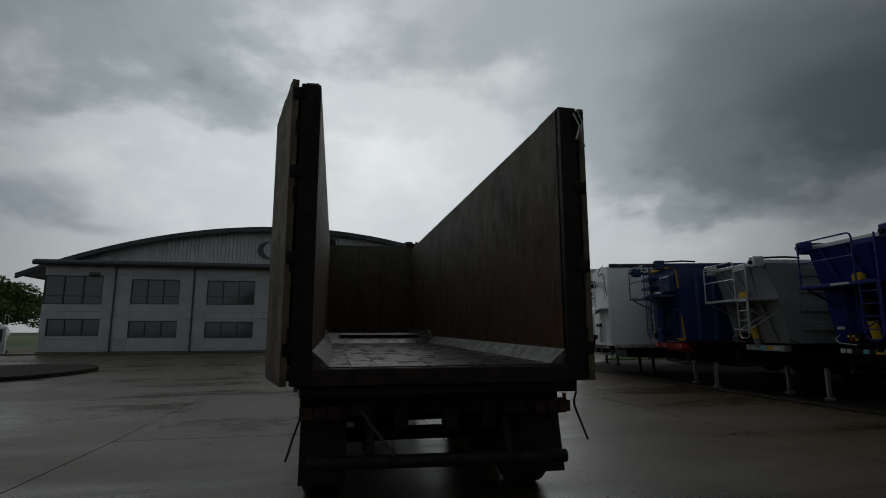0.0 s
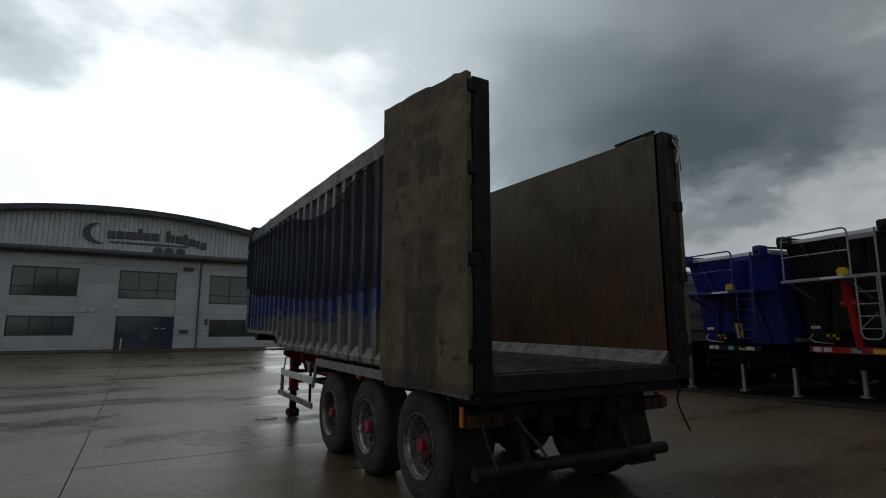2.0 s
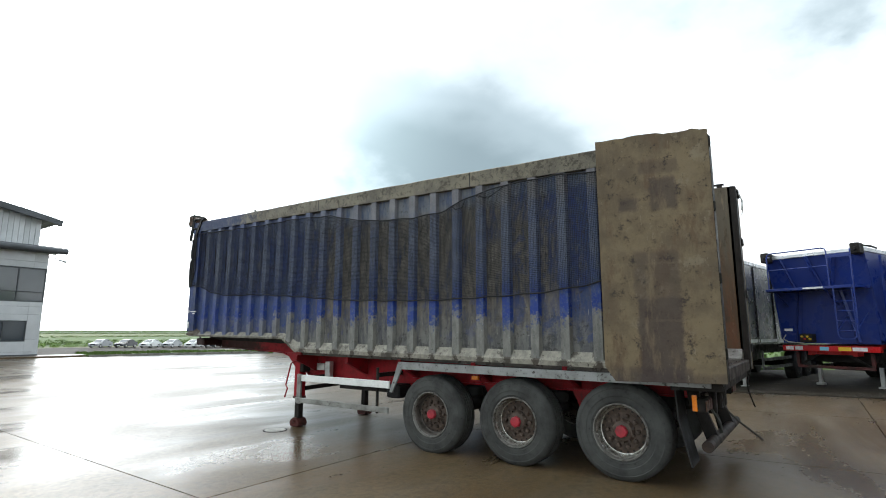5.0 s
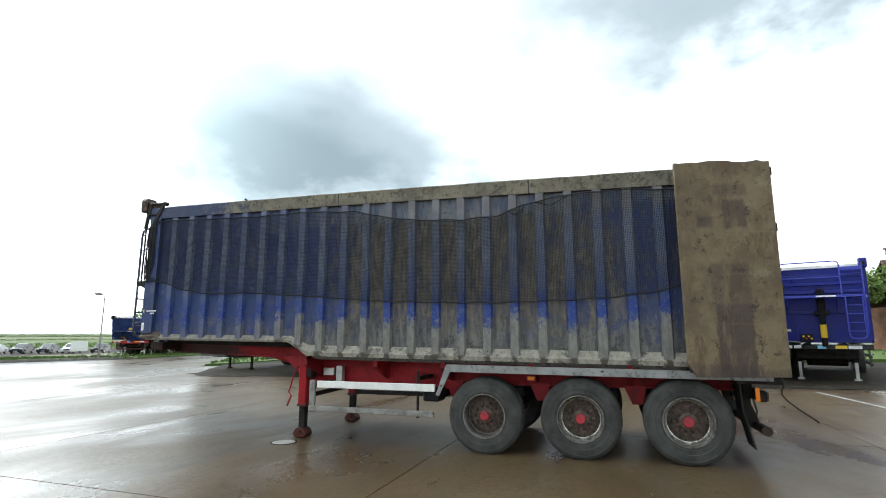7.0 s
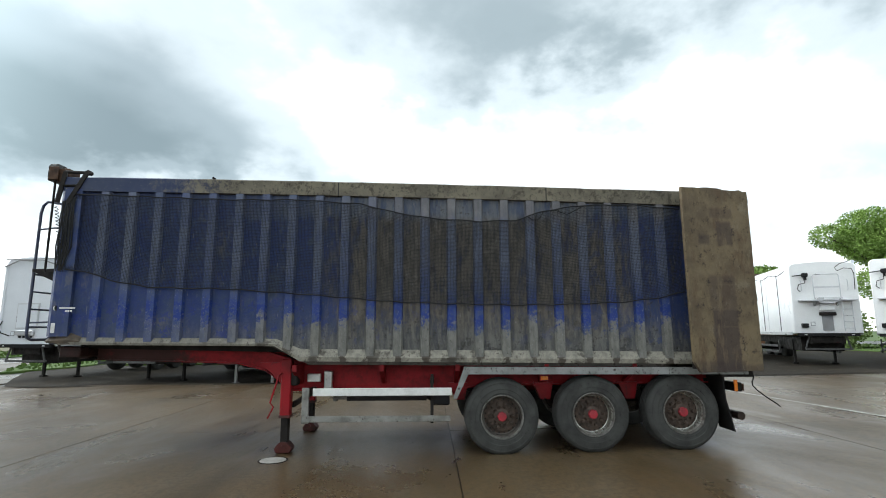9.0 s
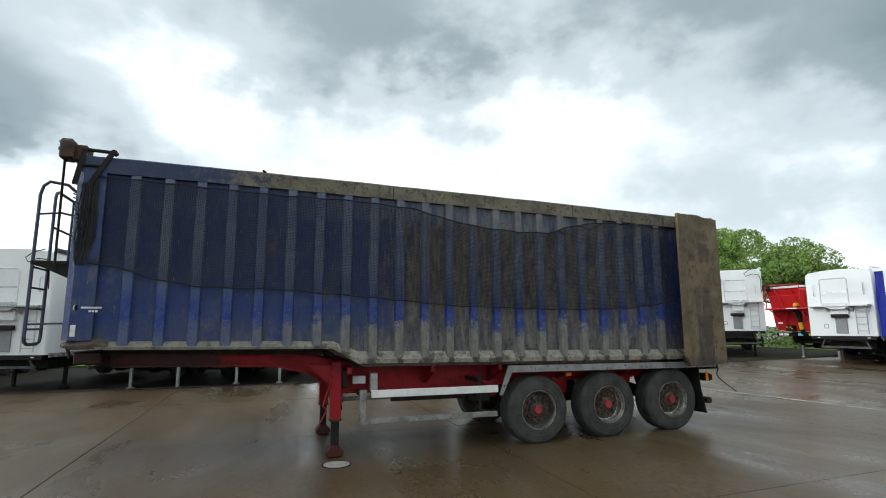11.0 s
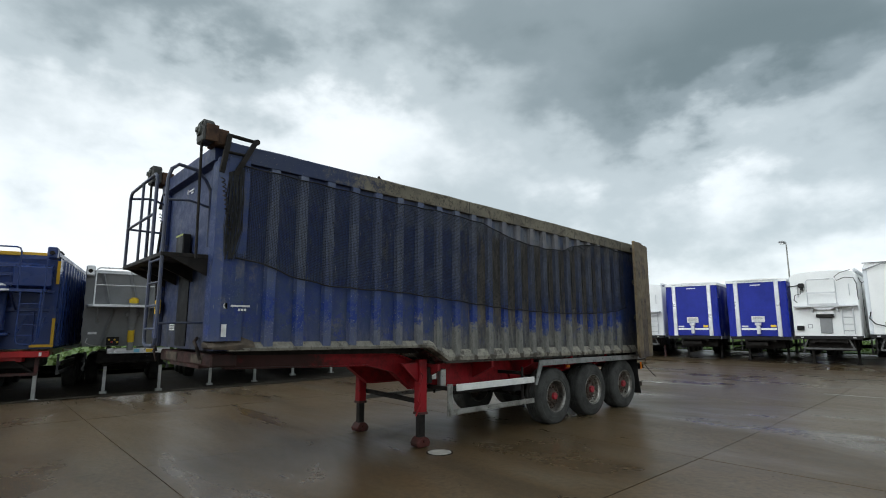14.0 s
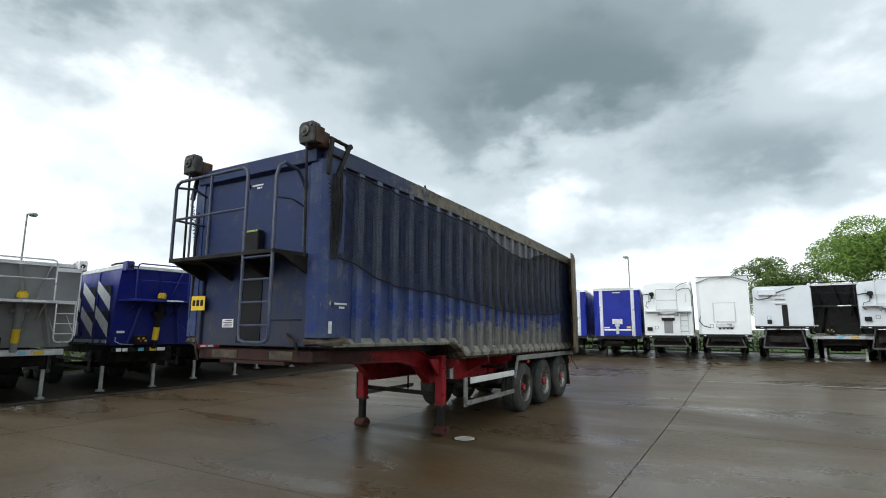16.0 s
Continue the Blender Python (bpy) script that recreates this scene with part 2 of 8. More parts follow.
class Nodes:
    """Shorthand for building a material's node tree."""

    def __init__(self, name):
        self.m = bpy.data.materials.new(name)
        self.m.use_nodes = True
        self.nt = self.m.node_tree
        self.bsdf = self.nt.nodes["Principled BSDF"]
        self.tc = self.nt.nodes.new("ShaderNodeTexCoord")
        self.sep = self.nt.nodes.new("ShaderNodeSeparateXYZ")
        self.link(self.tc.outputs["Object"], self.sep.inputs[0])
        self.x, self.y, self.z = self.sep.outputs

    def link(self, a, b):
        self.nt.links.new(a, b)

    def put(self, v, socket):
        if isinstance(v, (int, float)):
            socket.default_value = v
        elif isinstance(v, tuple):
            socket.default_value = (*v, 1) if len(v) == 3 and len(socket.default_value) == 4 else v
        else:
            self.link(v, socket)

    def math(self, op, a, b=0.0, clamp=False):
        n = self.nt.nodes.new("ShaderNodeMath")
        n.operation, n.use_clamp = op, clamp
        self.put(a, n.inputs[0])
        self.put(b, n.inputs[1])
        return n.outputs[0]

    def noise(self, scale, detail=6, rough=0.6, stretch=(1, 1, 1), distortion=0.0):
        mp = self.nt.nodes.new("ShaderNodeMapping")
        mp.inputs["Scale"].default_value = stretch
        self.link(self.tc.outputs["Object"], mp.inputs["Vector"])
        n = self.nt.nodes.new("ShaderNodeTexNoise")
        n.inputs["Scale"].default_value, n.inputs["Detail"].default_value, n.inputs["Roughness"].default_value, n.inputs["Distortion"].default_value = scale, detail, rough, distortion
        self.link(mp.outputs[0], n.inputs["Vector"])
        return n.outputs["Fac"]

    def ramp(self, v, a, b, lo=0.0, hi=1.0):
        n = self.nt.nodes.new("ShaderNodeMapRange")
        n.interpolation_type = "SMOOTHSTEP"
        self.put(v, n.inputs["Value"])
        n.inputs["From Min"].default_value, n.inputs["From Max"].default_value = a, b
        n.inputs["To Min"].default_value, n.inputs["To Max"].default_value = lo, hi
        return n.outputs[0]

    def mix(self, f, a, b):
        n = self.nt.nodes.new("ShaderNodeMix")
        n.data_type = "RGBA"
        self.put(f, n.inputs["Factor"])
        self.put(a, n.inputs["A"])
        self.put(b, n.inputs["B"])
        return n.outputs["Result"]

    def done(self, colour, rough, bump=None, strength=0.3, distance=0.005, metal=0.0, spec=0.3):
        self.put(colour, self.bsdf.inputs["Base Color"])
        self.put(rough, self.bsdf.inputs["Roughness"])
        self.put(metal, self.bsdf.inputs["Metallic"])
        self.bsdf.inputs["Specular IOR Level"].default_value = spec
        if bump is not None:
            b = self.nt.nodes.new("ShaderNodeBump")
            b.inputs["Strength"].default_value, b.inputs["Distance"].default_value = strength, distance
            self.link(bump, b.inputs["Height"])
            self.link(b.outputs[0], self.bsdf.inputs["Normal"])
        return self.m


RIB_STEP, RIB_FIRST = 0.3937, 0.18


def make_worn_blue():
    """Blue trailer paint, rubbed down to grey low on the sides and grimed brown in the middle and towards the rear."""
    n = Nodes("worn_blue_paint")
    a, b, c = n.noise(0.8, 8, 0.62), n.noise(5, 9, 0.72), n.noise(11, 8, 0.72, (1, 1, 0.22))
    d, s = n.noise(34, 6, 0.7), n.noise(26, 5, 0.65, (1, 1, 0.07))
    paint = n.mix(n.ramp(b, 0.35, 0.7), (0.015, 0.034, 0.135), (0.034, 0.053, 0.115))
    paint = n.mix(n.ramp(n.noise(2.2, 7, 0.65), 0.5, 0.72, 0, 0.7), paint, (0.055, 0.072, 0.1))
    # brown-black grime, heaviest between the axles and the middle
    heavy = n.math("MULTIPLY", n.ramp(n.y, 6.2, 4.2), n.ramp(n.y, -0.2, 1.6, 0.35, 1.0))
    grime = n.math("ADD", n.math("MULTIPLY", heavy, 0.7), n.math("MULTIPLY", n.math("SUBTRACT", a, 0.5), 1.5))
    grime = n.math("ADD", grime, n.math("MULTIPLY", n.math("SUBTRACT", c, 0.5), 1.3))
    grime = n.ramp(grime, 0.2, 0.75)
    col = n.mix(grime, paint, n.mix(n.ramp(b, 0.5, 0.68, 0.0, 0.7), n.mix(n.ramp(c, 0.35, 0.65), (0.044, 0.039, 0.033), (0.125, 0.11, 0.091)), (0.18, 0.166, 0.142)))
    # pale dust in blotches and rain-washed runs
    run = n.noise(15, 7, 0.7, (1, 1, 0.09))
    col = n.mix(n.math("MULTIPLY", n.ramp(n.noise(3.4, 9, 0.75), 0.5, 0.66, 0, 0.6), n.ramp(run, 0.38, 0.62)), col, (0.135, 0.13, 0.122))
    # dusty grey lower part with torn upper edge
    edge = n.math("ADD", n.z, n.math("MULTIPLY", n.math("SUBTRACT", b, 0.5), 0.9))
    edge = n.math("ADD", edge, n.math("MULTIPLY", n.math("SUBTRACT", a, 0.5), 0.7))
    low = n.math("MULTIPLY", n.ramp(edge, 2.05, 1.5), n.ramp(n.y, 8.4, 5.0, 0.25, 0.95))
    dust = n.mix(n.ramp(c, 0.35, 0.65), (0.058, 0.06, 0.062), (0.155, 0.153, 0.14))
    dust = n.mix(n.ramp(n.noise(7, 9, 0.78), 0.55, 0.6, 0, 0.8), dust, (0.035, 0.033, 0.03))
    col = n.mix(low, col, dust)
    # blue that survives in patches above the dust, rust chips, scratches
    keep = n.math("MULTIPLY", n.math("MULTIPLY", n.ramp(n.z, 1.45, 1.7), n.ramp(n.z, 2.35, 2.1)), n.ramp(n.noise(6, 8, 0.75), 0.55, 0.6))
    col = n.mix(n.math("MULTIPLY", keep, n.ramp(n.y, 3.6, 6.0, 0.22, 0.6)), col, (0.014, 0.032, 0.18))
    # rain-washed blue-grey strip under the top rail
    wash = n.ramp(n.math("ADD", n.z, n.math("MULTIPLY", n.math("SUBTRACT", c, 0.5), 0.5)), 3.32, 3.5, 0, 0.75)
    col = n.mix(n.math("MULTIPLY", wash, n.ramp(n.y, 7.0, 4.5, 0.2, 1.0)), col, n.mix(n.ramp(c, 0.35, 0.65), (0.05, 0.075, 0.135), (0.15, 0.165, 0.185)))
    back = n.ramp(n.y, 6.6, 4.2, 0.25, 1.0)
    col = n.mix(n.math("MULTIPLY", n.ramp(n.noise(9, 10, 0.82), 0.565, 0.6, 0, 0.75), back), col, (0.03, 0.026, 0.022))
    col = n.mix(n.math("MULTIPLY", n.ramp(n.noise(20, 9, 0.8, (1, 1, 0.45)), 0.62, 0.645, 0, 0.75), back), col, (0.24, 0.235, 0.22))
    col = n.mix(n.math("MULTIPLY", n.ramp(n.noise(3, 7, 0.7), 0.52, 0.6, 0, 0.7), n.ramp(n.y, 1.9, 0.9)), col, n.mix(b, (0.016, 0.03, 0.12), (0.05, 0.066, 0.12)))
    chip = n.math("MULTIPLY", n.ramp(d, 0.66, 0.69), n.ramp(a, 0.4, 0.6))
    col = n.mix(chip, col, (0.018, 0.013, 0.011))
    col = n.mix(n.math("MULTIPLY", n.ramp(s, 0.68, 0.72), 0.55), col, (0.012, 0.012, 0.013))
    col = n.mix(n.math("MULTIPLY", n.ramp(n.noise(40, 3, 0.6, (1, 1, 0.1)), 0.69, 0.71), 0.7), col, (0.2, 0.2, 0.2))
    col = n.mix(n.math("MULTIPLY", n.ramp(n.noise(70, 4, 0.7), 0.66, 0.68), n.ramp(n.noise(3, 6, 0.7), 0.5, 0.6, 0, 0.8)), col, (0.3, 0.31, 0.32))
    return n.done(col, n.ramp(b, 0.3, 0.7, 0.38, 0.7), n.math("ADD", n.math("ADD", b, d), n.math("MULTIPLY", n.noise(1.8, 3, 0.5), 3.0)), 0.7, 0.012)


def make_worn_rib():
    """The posts: blue above with grey dust, rubbed to bare grey in the lowest part with a torn edge between."""
    n = Nodes("worn_rib_paint")
    a, b, d = n.noise(2.0, 8, 0.7), n.noise(9, 9, 0.78), n.noise(36, 6, 0.75)
    info = n.nt.nodes.new("ShaderNodeObjectInfo")
    paint = n.mix(n.ramp(b, 0.4, 0.65), (0.017, 0.042, 0.175), (0.034, 0.058, 0.13))
    grime = n.math("ADD", n.math("MULTIPLY", n.math("SUBTRACT", a, 0.4), 2.0), n.math("MULTIPLY", info.outputs["Random"], 0.3), True)
    high = n.ramp(n.z, 2.1, 2.8, 0.15, 0.97)
    grime = n.ramp(grime, 0.0, 0.6, 0.55, 1.0)
    col = n.mix(n.math("MULTIPLY", grime, high), paint, n.mix(b, (0.085, 0.11, 0.185), (0.175, 0.195, 0.245)))
    tan = n.math("MULTIPLY", n.ramp(n.math("ADD", n.z, n.math("MULTIPLY", n.math("SUBTRACT", b, 0.5), 0.5)), 3.2, 3.5), n.ramp(n.y, 5.5, 3.5))
    col = n.mix(n.math("MULTIPLY", tan, 0.7), col, n.mix(b, (0.12, 0.11, 0.1), (0.24, 0.22, 0.2)))
    streak = n.noise(22, 6, 0.7, (1, 1, 0.06))
    col = n.mix(n.math("MULTIPLY", n.ramp(streak, 0.5, 0.66), 0.55), col, (0.085, 0.092, 0.1))
    col = n.mix(n.math("MULTIPLY", n.ramp(d, 0.62, 0.66), 0.8), col, (0.028, 0.024, 0.02))
    soot = n.math("MULTIPLY", n.math("MULTIPLY", n.ramp(n.y, 5.8, 4.0), n.ramp(n.y, 0.3, 1.6)), n.ramp(n.math("ADD", n.z, n.math("SUBTRACT", a, 0.5)), 2.15, 2.6))
    col = n.mix(n.math("MULTIPLY", soot, n.ramp(n.noise(5, 8, 0.7), 0.36, 0.6, 0.0, 0.3)), col, (0.036, 0.037, 0.041))
    band = n.math("MULTIPLY", n.ramp(n.z, 1.7, 1.85), n.ramp(n.z, 2.3, 2.1))
    col = n.mix(n.math("MULTIPLY", band, n.ramp(n.noise(13, 8, 0.75), 0.45, 0.52)), col, (0.014, 0.036, 0.185))
    edge = n.math("ADD", n.z, n.math("MULTIPLY", n.math("SUBTRACT", b, 0.5), 1.1))
    edge = n.math("ADD", edge, n.math("MULTIPLY", info.outputs["Random"], 0.25))
    edge = n.math("SUBTRACT", edge, n.ramp(n.y, 5.6, 7.2, 0.0, -0.06))
    bare = n.math("MULTIPLY", n.ramp(edge, 2.02, 1.9), n.ramp(n.y, 7.6, 5.4, 0.3, 0.95))
    rubbed = n.mix(n.ramp(n.noise(14, 8, 0.7, (1, 1, 0.4)), 0.3, 0.7), (0.115, 0.113, 0.098), (0.205, 0.2, 0.172))
    col = n.mix(bare, col, rubbed)
    col = n.mix(n.math("MULTIPLY", n.ramp(n.noise(18, 8, 0.7), 0.63, 0.66), n.ramp(n.z, 2.1, 1.6)), col, (0.045, 0.04, 0.034))
    col = n.mix(n.math("MULTIPLY", n.ramp(n.noise(55, 5, 0.65), 0.64, 0.66), 0.75), col, (0.3, 0.32, 0.35))
    col = n.mix(n.ramp(n.noise(24, 9, 0.82, (1, 1, 0.6)), 0.605, 0.63, 0, 0.8), col, (0.036, 0.03, 0.026))
    col = n.mix(n.ramp(n.noise(30, 8, 0.8), 0.625, 0.645, 0, 0.7), col, (0.27, 0.28, 0.29))
    return n.done(col, n.ramp(b, 0.3, 0.7, 0.4, 0.68), n.math("ADD", b, d), 0.5, 0.006)


def make_door_steel():
    """Bare steel with brown oxide, dark rubbed patches where plates were fixed, and scratches."""
    n = Nodes("brown_door_steel")
    a, b, c = n.noise(1.5, 9, 0.68), n.noise(8, 9, 0.75), n.noise(28, 6, 0.7, (1, 1, 0.18))
    col = n.mix(n.ramp(a, 0.36, 0.66), (0.172, 0.13, 0.074), (0.098, 0.074, 0.046))
    col = n.mix(n.ramp(n.noise(3.2, 8, 0.72, (1, 1, 0.4)), 0.5, 0.62, 0, 0.8), col, (0.1, 0.064, 0.036))
    col = n.mix(n.ramp(n.noise(2.4, 9, 0.78), 0.55, 0.62, 0, 0.6), col, (0.2, 0.165, 0.11))
    col = n.mix(n.ramp(b, 0.54, 0.66), col, (0.046, 0.036, 0.029))

    def patch(y0, y1, z0, z1):
        w = n.math("MULTIPLY", n.math("SUBTRACT", b, 0.5), 0.14)
        yy, zz = n.math("ADD", n.y, w), n.math("ADD", n.z, w)
        return n.math("MULTIPLY", n.math("MULTIPLY", n.ramp(yy, y0 - 0.02, y0 + 0.02), n.ramp(yy, y1 + 0.02, y1 - 0.02)),
                      n.math("MULTIPLY", n.ramp(zz, z0 - 0.03, z0 + 0.03), n.ramp(zz, z1 + 0.03, z1 - 0.03)))
    for y0, y1, z0, z1, f in ((0.36, 0.78, 1.1, 2.02, 0.8), (0.3, 1.3, 1.1, 1.3, 0.6), (0.36, 0.8, 2.02, 2.5, 0.45), (0.34, 0.6, 2.95, 3.3, 0.7), (0.72, 0.92, 2.95, 3.1, 0.7), (0.3, 0.7, 3.35, 3.5, 0.45), (-0.1, 1.3, 1.1, 1.24, 0.5)):
        col = n.mix(n.math("MULTIPLY", patch(y0, y1, z0, z1), f), col, (0.05, 0.036, 0.032))
    for z in (1.78, 2.38, 2.9):
        zz = n.math("ABSOLUTE", n.math("SUBTRACT", n.math("ADD", n.z, n.math("MULTIPLY", n.math("SUBTRACT", b, 0.5), 0.05)), z))
        col = n.mix(n.math("MULTIPLY", n.math("MULTIPLY", n.ramp(zz, 0.02, 0.004), n.ramp(n.noise(4, 6, 0.7), 0.45, 0.6)), 0.3), col, (0.17, 0.135, 0.085))
    col = n.mix(n.math("MULTIPLY", n.ramp(c, 0.65, 0.68), 0.4), col, (0.25, 0.21, 0.15))
    col = n.mix(n.math("MULTIPLY", n.ramp(n.noise(16, 8, 0.75), 0.62, 0.66), 0.5), col, (0.036, 0.028, 0.023))
    col = n.mix(n.math("MULTIPLY", n.ramp(n.noise(45, 4, 0.6), 0.7, 0.73), 0.5), col, (0.025, 0.02, 0.017))
    col = n.mix(n.math("MULTIPLY", n.ramp(n.noise(7, 8, 0.7, (1, 1, 0.3)), 0.52, 0.68), 0.6), col, (0.17, 0.13, 0.075))
    return n.done(col, n.ramp(b, 0.3, 0.7, 0.55, 0.85), n.math("ADD", a, b), 0.6, 0.01)


def make_ledge():
    """Scraped lower rail: pale between the posts, dark brown scabs below each post."""
    n = Nodes("scuffed_ledge")
    a, b, d = n.noise(2.5, 8, 0.65), n.noise(12, 8, 0.75), n.noise(40, 5, 0.7)
    col = n.mix(n.ramp(b, 0.35, 0.65), (0.29, 0.272, 0.222), (0.18, 0.17, 0.142))
    ph = n.math("SUBTRACT", n.y, RIB_FIRST - RIB_STEP * 0.5)
    ph = n.math("SUBTRACT", n.math("FRACT", n.math("DIVIDE", n.math("ADD", ph, 20 * RIB_STEP), RIB_STEP)), 0.5)
    ph = n.math("ADD", n.math("ABSOLUTE", ph), n.math("MULTIPLY", n.math("SUBTRACT", n.noise(7, 9, 0.8), 0.5), 1.3))
    scab = n.math("MULTIPLY", n.ramp(ph, 0.15, 0.09), n.ramp(n.y, 7.5, 5.2, 0.2, 0.9))
    col = n.mix(scab, col, n.mix(d, (0.03, 0.022, 0.017), (0.065, 0.05, 0.04)))
    col = n.mix(n.ramp(a, 0.55, 0.62, 0, 0.85), col, (0.06, 0.052, 0.042))
    col = n.mix(n.ramp(n.y, 5.9, 6.6, 0, 0.3), col, n.mix(b, (0.045, 0.043, 0.04), (0.085, 0.08, 0.068)))
    col = n.mix(n.ramp(n.noise(14, 10, 0.82), 0.575, 0.6, 0, 0.85), col, (0.04, 0.03, 0.024))
    col = n.mix(n.ramp(d, 0.64, 0.67, 0, 0.7), col, (0.03, 0.025, 0.02))
    return n.done(col, n.ramp(b, 0.3, 0.7, 0.5, 0.8), n.math("ADD", a, b), 0.6, 0.008)


def make_rail():
    """Top rail: the front keeps its blue, the rest is rubbed to brown-grey steel with pale nicks."""
    n = Nodes("scuffed_rail_steel")
    a, b, d = n.noise(1.7, 8, 0.65), n.noise(9, 9, 0.75), n.noise(38, 5, 0.7)
    col = n.mix(n.ramp(a, 0.38, 0.64), (0.175, 0.155, 0.11), (0.1, 0.088, 0.066))
    col = n.mix(n.ramp(b, 0.5, 0.6, 0, 0.85), col, (0.055, 0.047, 0.036))
    col = n.mix(n.ramp(n.noise(22, 8, 0.75), 0.57, 0.61, 0, 0.8), col, (0.03, 0.026, 0.02))
    blue = n.ramp(n.math("ADD", n.y, n.math("MULTIPLY", n.math("SUBTRACT", b, 0.5), 3.0)), 6.6, 7.8)
    col = n.mix(blue, col, n.mix(a, (0.018, 0.032, 0.095), (0.045, 0.055, 0.085)))
    col = n.mix(n.math("MULTIPLY", n.ramp(d, 0.64, 0.67), 0.7), col, (0.3, 0.27, 0.2))
    for y in (5.02, 1.9):
        col = n.mix(n.ramp(n.math("ABSOLUTE", n.math("SUBTRACT", n.y, y)), 0.012, 0.004), col, (0.02, 0.018, 0.016))
    return n.done(col, n.ramp(b, 0.3, 0.7, 0.45, 0.75), n.math("ADD", a, b), 0.6, 0.008)


def make_inner_steel():
    """Inner sheets: orange-brown rust below, tan scale above, long vertical scrapes and dark scabs."""
    n = Nodes("rusted_inner_steel")
    a, b, c = n.noise(0.9, 8, 0.65), n.noise(6, 9, 0.75, (1, 1, 0.5)), n.noise(22, 7, 0.72, (1, 1, 0.1))
    wash = n.noise(5, 8, 0.7, (1, 1, 0.16))
    col = n.mix(n.ramp(wash, 0.36, 0.64), (0.125, 0.063, 0.031), (0.07, 0.043, 0.026))
    col = n.mix(n.ramp(n.math("ADD", n.z, n.math("MULTIPLY", n.math("SUBTRACT", wash, 0.5), 2.6)), 2.0, 3.3, 0.0, 0.85), col, (0.11, 0.094, 0.066))
    col = n.mix(n.ramp(a, 0.5, 0.66, 0, 0.7), col, (0.055, 0.036, 0.024))
    col = n.mix(n.math("MULTIPLY", n.ramp(n.noise(2.6, 9, 0.75, (1, 1, 0.6)), 0.52, 0.6, 0, 0.55), n.ramp(n.z, 3.6, 2.2)), col, (0.13, 0.05, 0.026))
    col = n.mix(n.ramp(b, 0.56, 0.7, 0, 0.85), col, (0.045, 0.032, 0.023))
    col = n.mix(n.math("MULTIPLY", n.ramp(c, 0.58, 0.64), 0.4), col, (0.24, 0.18, 0.11))
    col = n.mix(n.math("MULTIPLY", n.ramp(n.noise(30, 6, 0.75), 0.62, 0.66), 0.6), col, (0.035, 0.026, 0.02))
    return n.done(col, n.ramp(b, 0.3, 0.7, 0.5, 0.8), n.math("ADD", b, c), 0.6, 0.008)


def make_front_paint():
    """Blue front sheet: deep blue above, brown-grey road grime from below and along the corners, runs and chips."""
    n = Nodes("grimy_front_blue")
    a, b, d = n.noise(1.6, 8, 0.65), n.noise(8, 8, 0.72), n.noise(36, 5, 0.7)
    run = n.noise(18, 6, 0.7, (1, 1, 0.07))
    col = n.mix(n.ramp(b, 0.35, 0.7), (0.009, 0.021, 0.088), (0.02, 0.031, 0.075))
    side = n.math("ABSOLUTE", n.x)
    dirt = n.math("ADD", n.ramp(n.z, 3.0, 1.6, 0.05, 0.65), n.ramp(side, 0.95, 1.25, 0.0, 0.15))
    dirt = n.math("ADD", dirt, n.math("MULTIPLY", n.math("SUBTRACT", a, 0.5), 1.8))
    dirt = n.math("ADD", dirt, n.math("MULTIPLY", n.math("SUBTRACT", run, 0.5), 1.0))
    col = n.mix(n.ramp(dirt, 0.25, 0.95, 0.0, 0.85), col, n.mix(b, (0.024, 0.024, 0.026), (0.06, 0.058, 0.056)))
    col = n.mix(n.ramp(n.noise(4.5, 9, 0.75), 0.56, 0.66, 0, 0.6), col, (0.075, 0.072, 0.07))
    col = n.mix(n.math("MULTIPLY", n.ramp(d, 0.66, 0.69), 0.7), col, (0.02, 0.016, 0.014))
    return n.done(col, n.ramp(b, 0.3, 0.7, 0.35, 0.62), n.math("ADD", b, d), 0.35, 0.005)


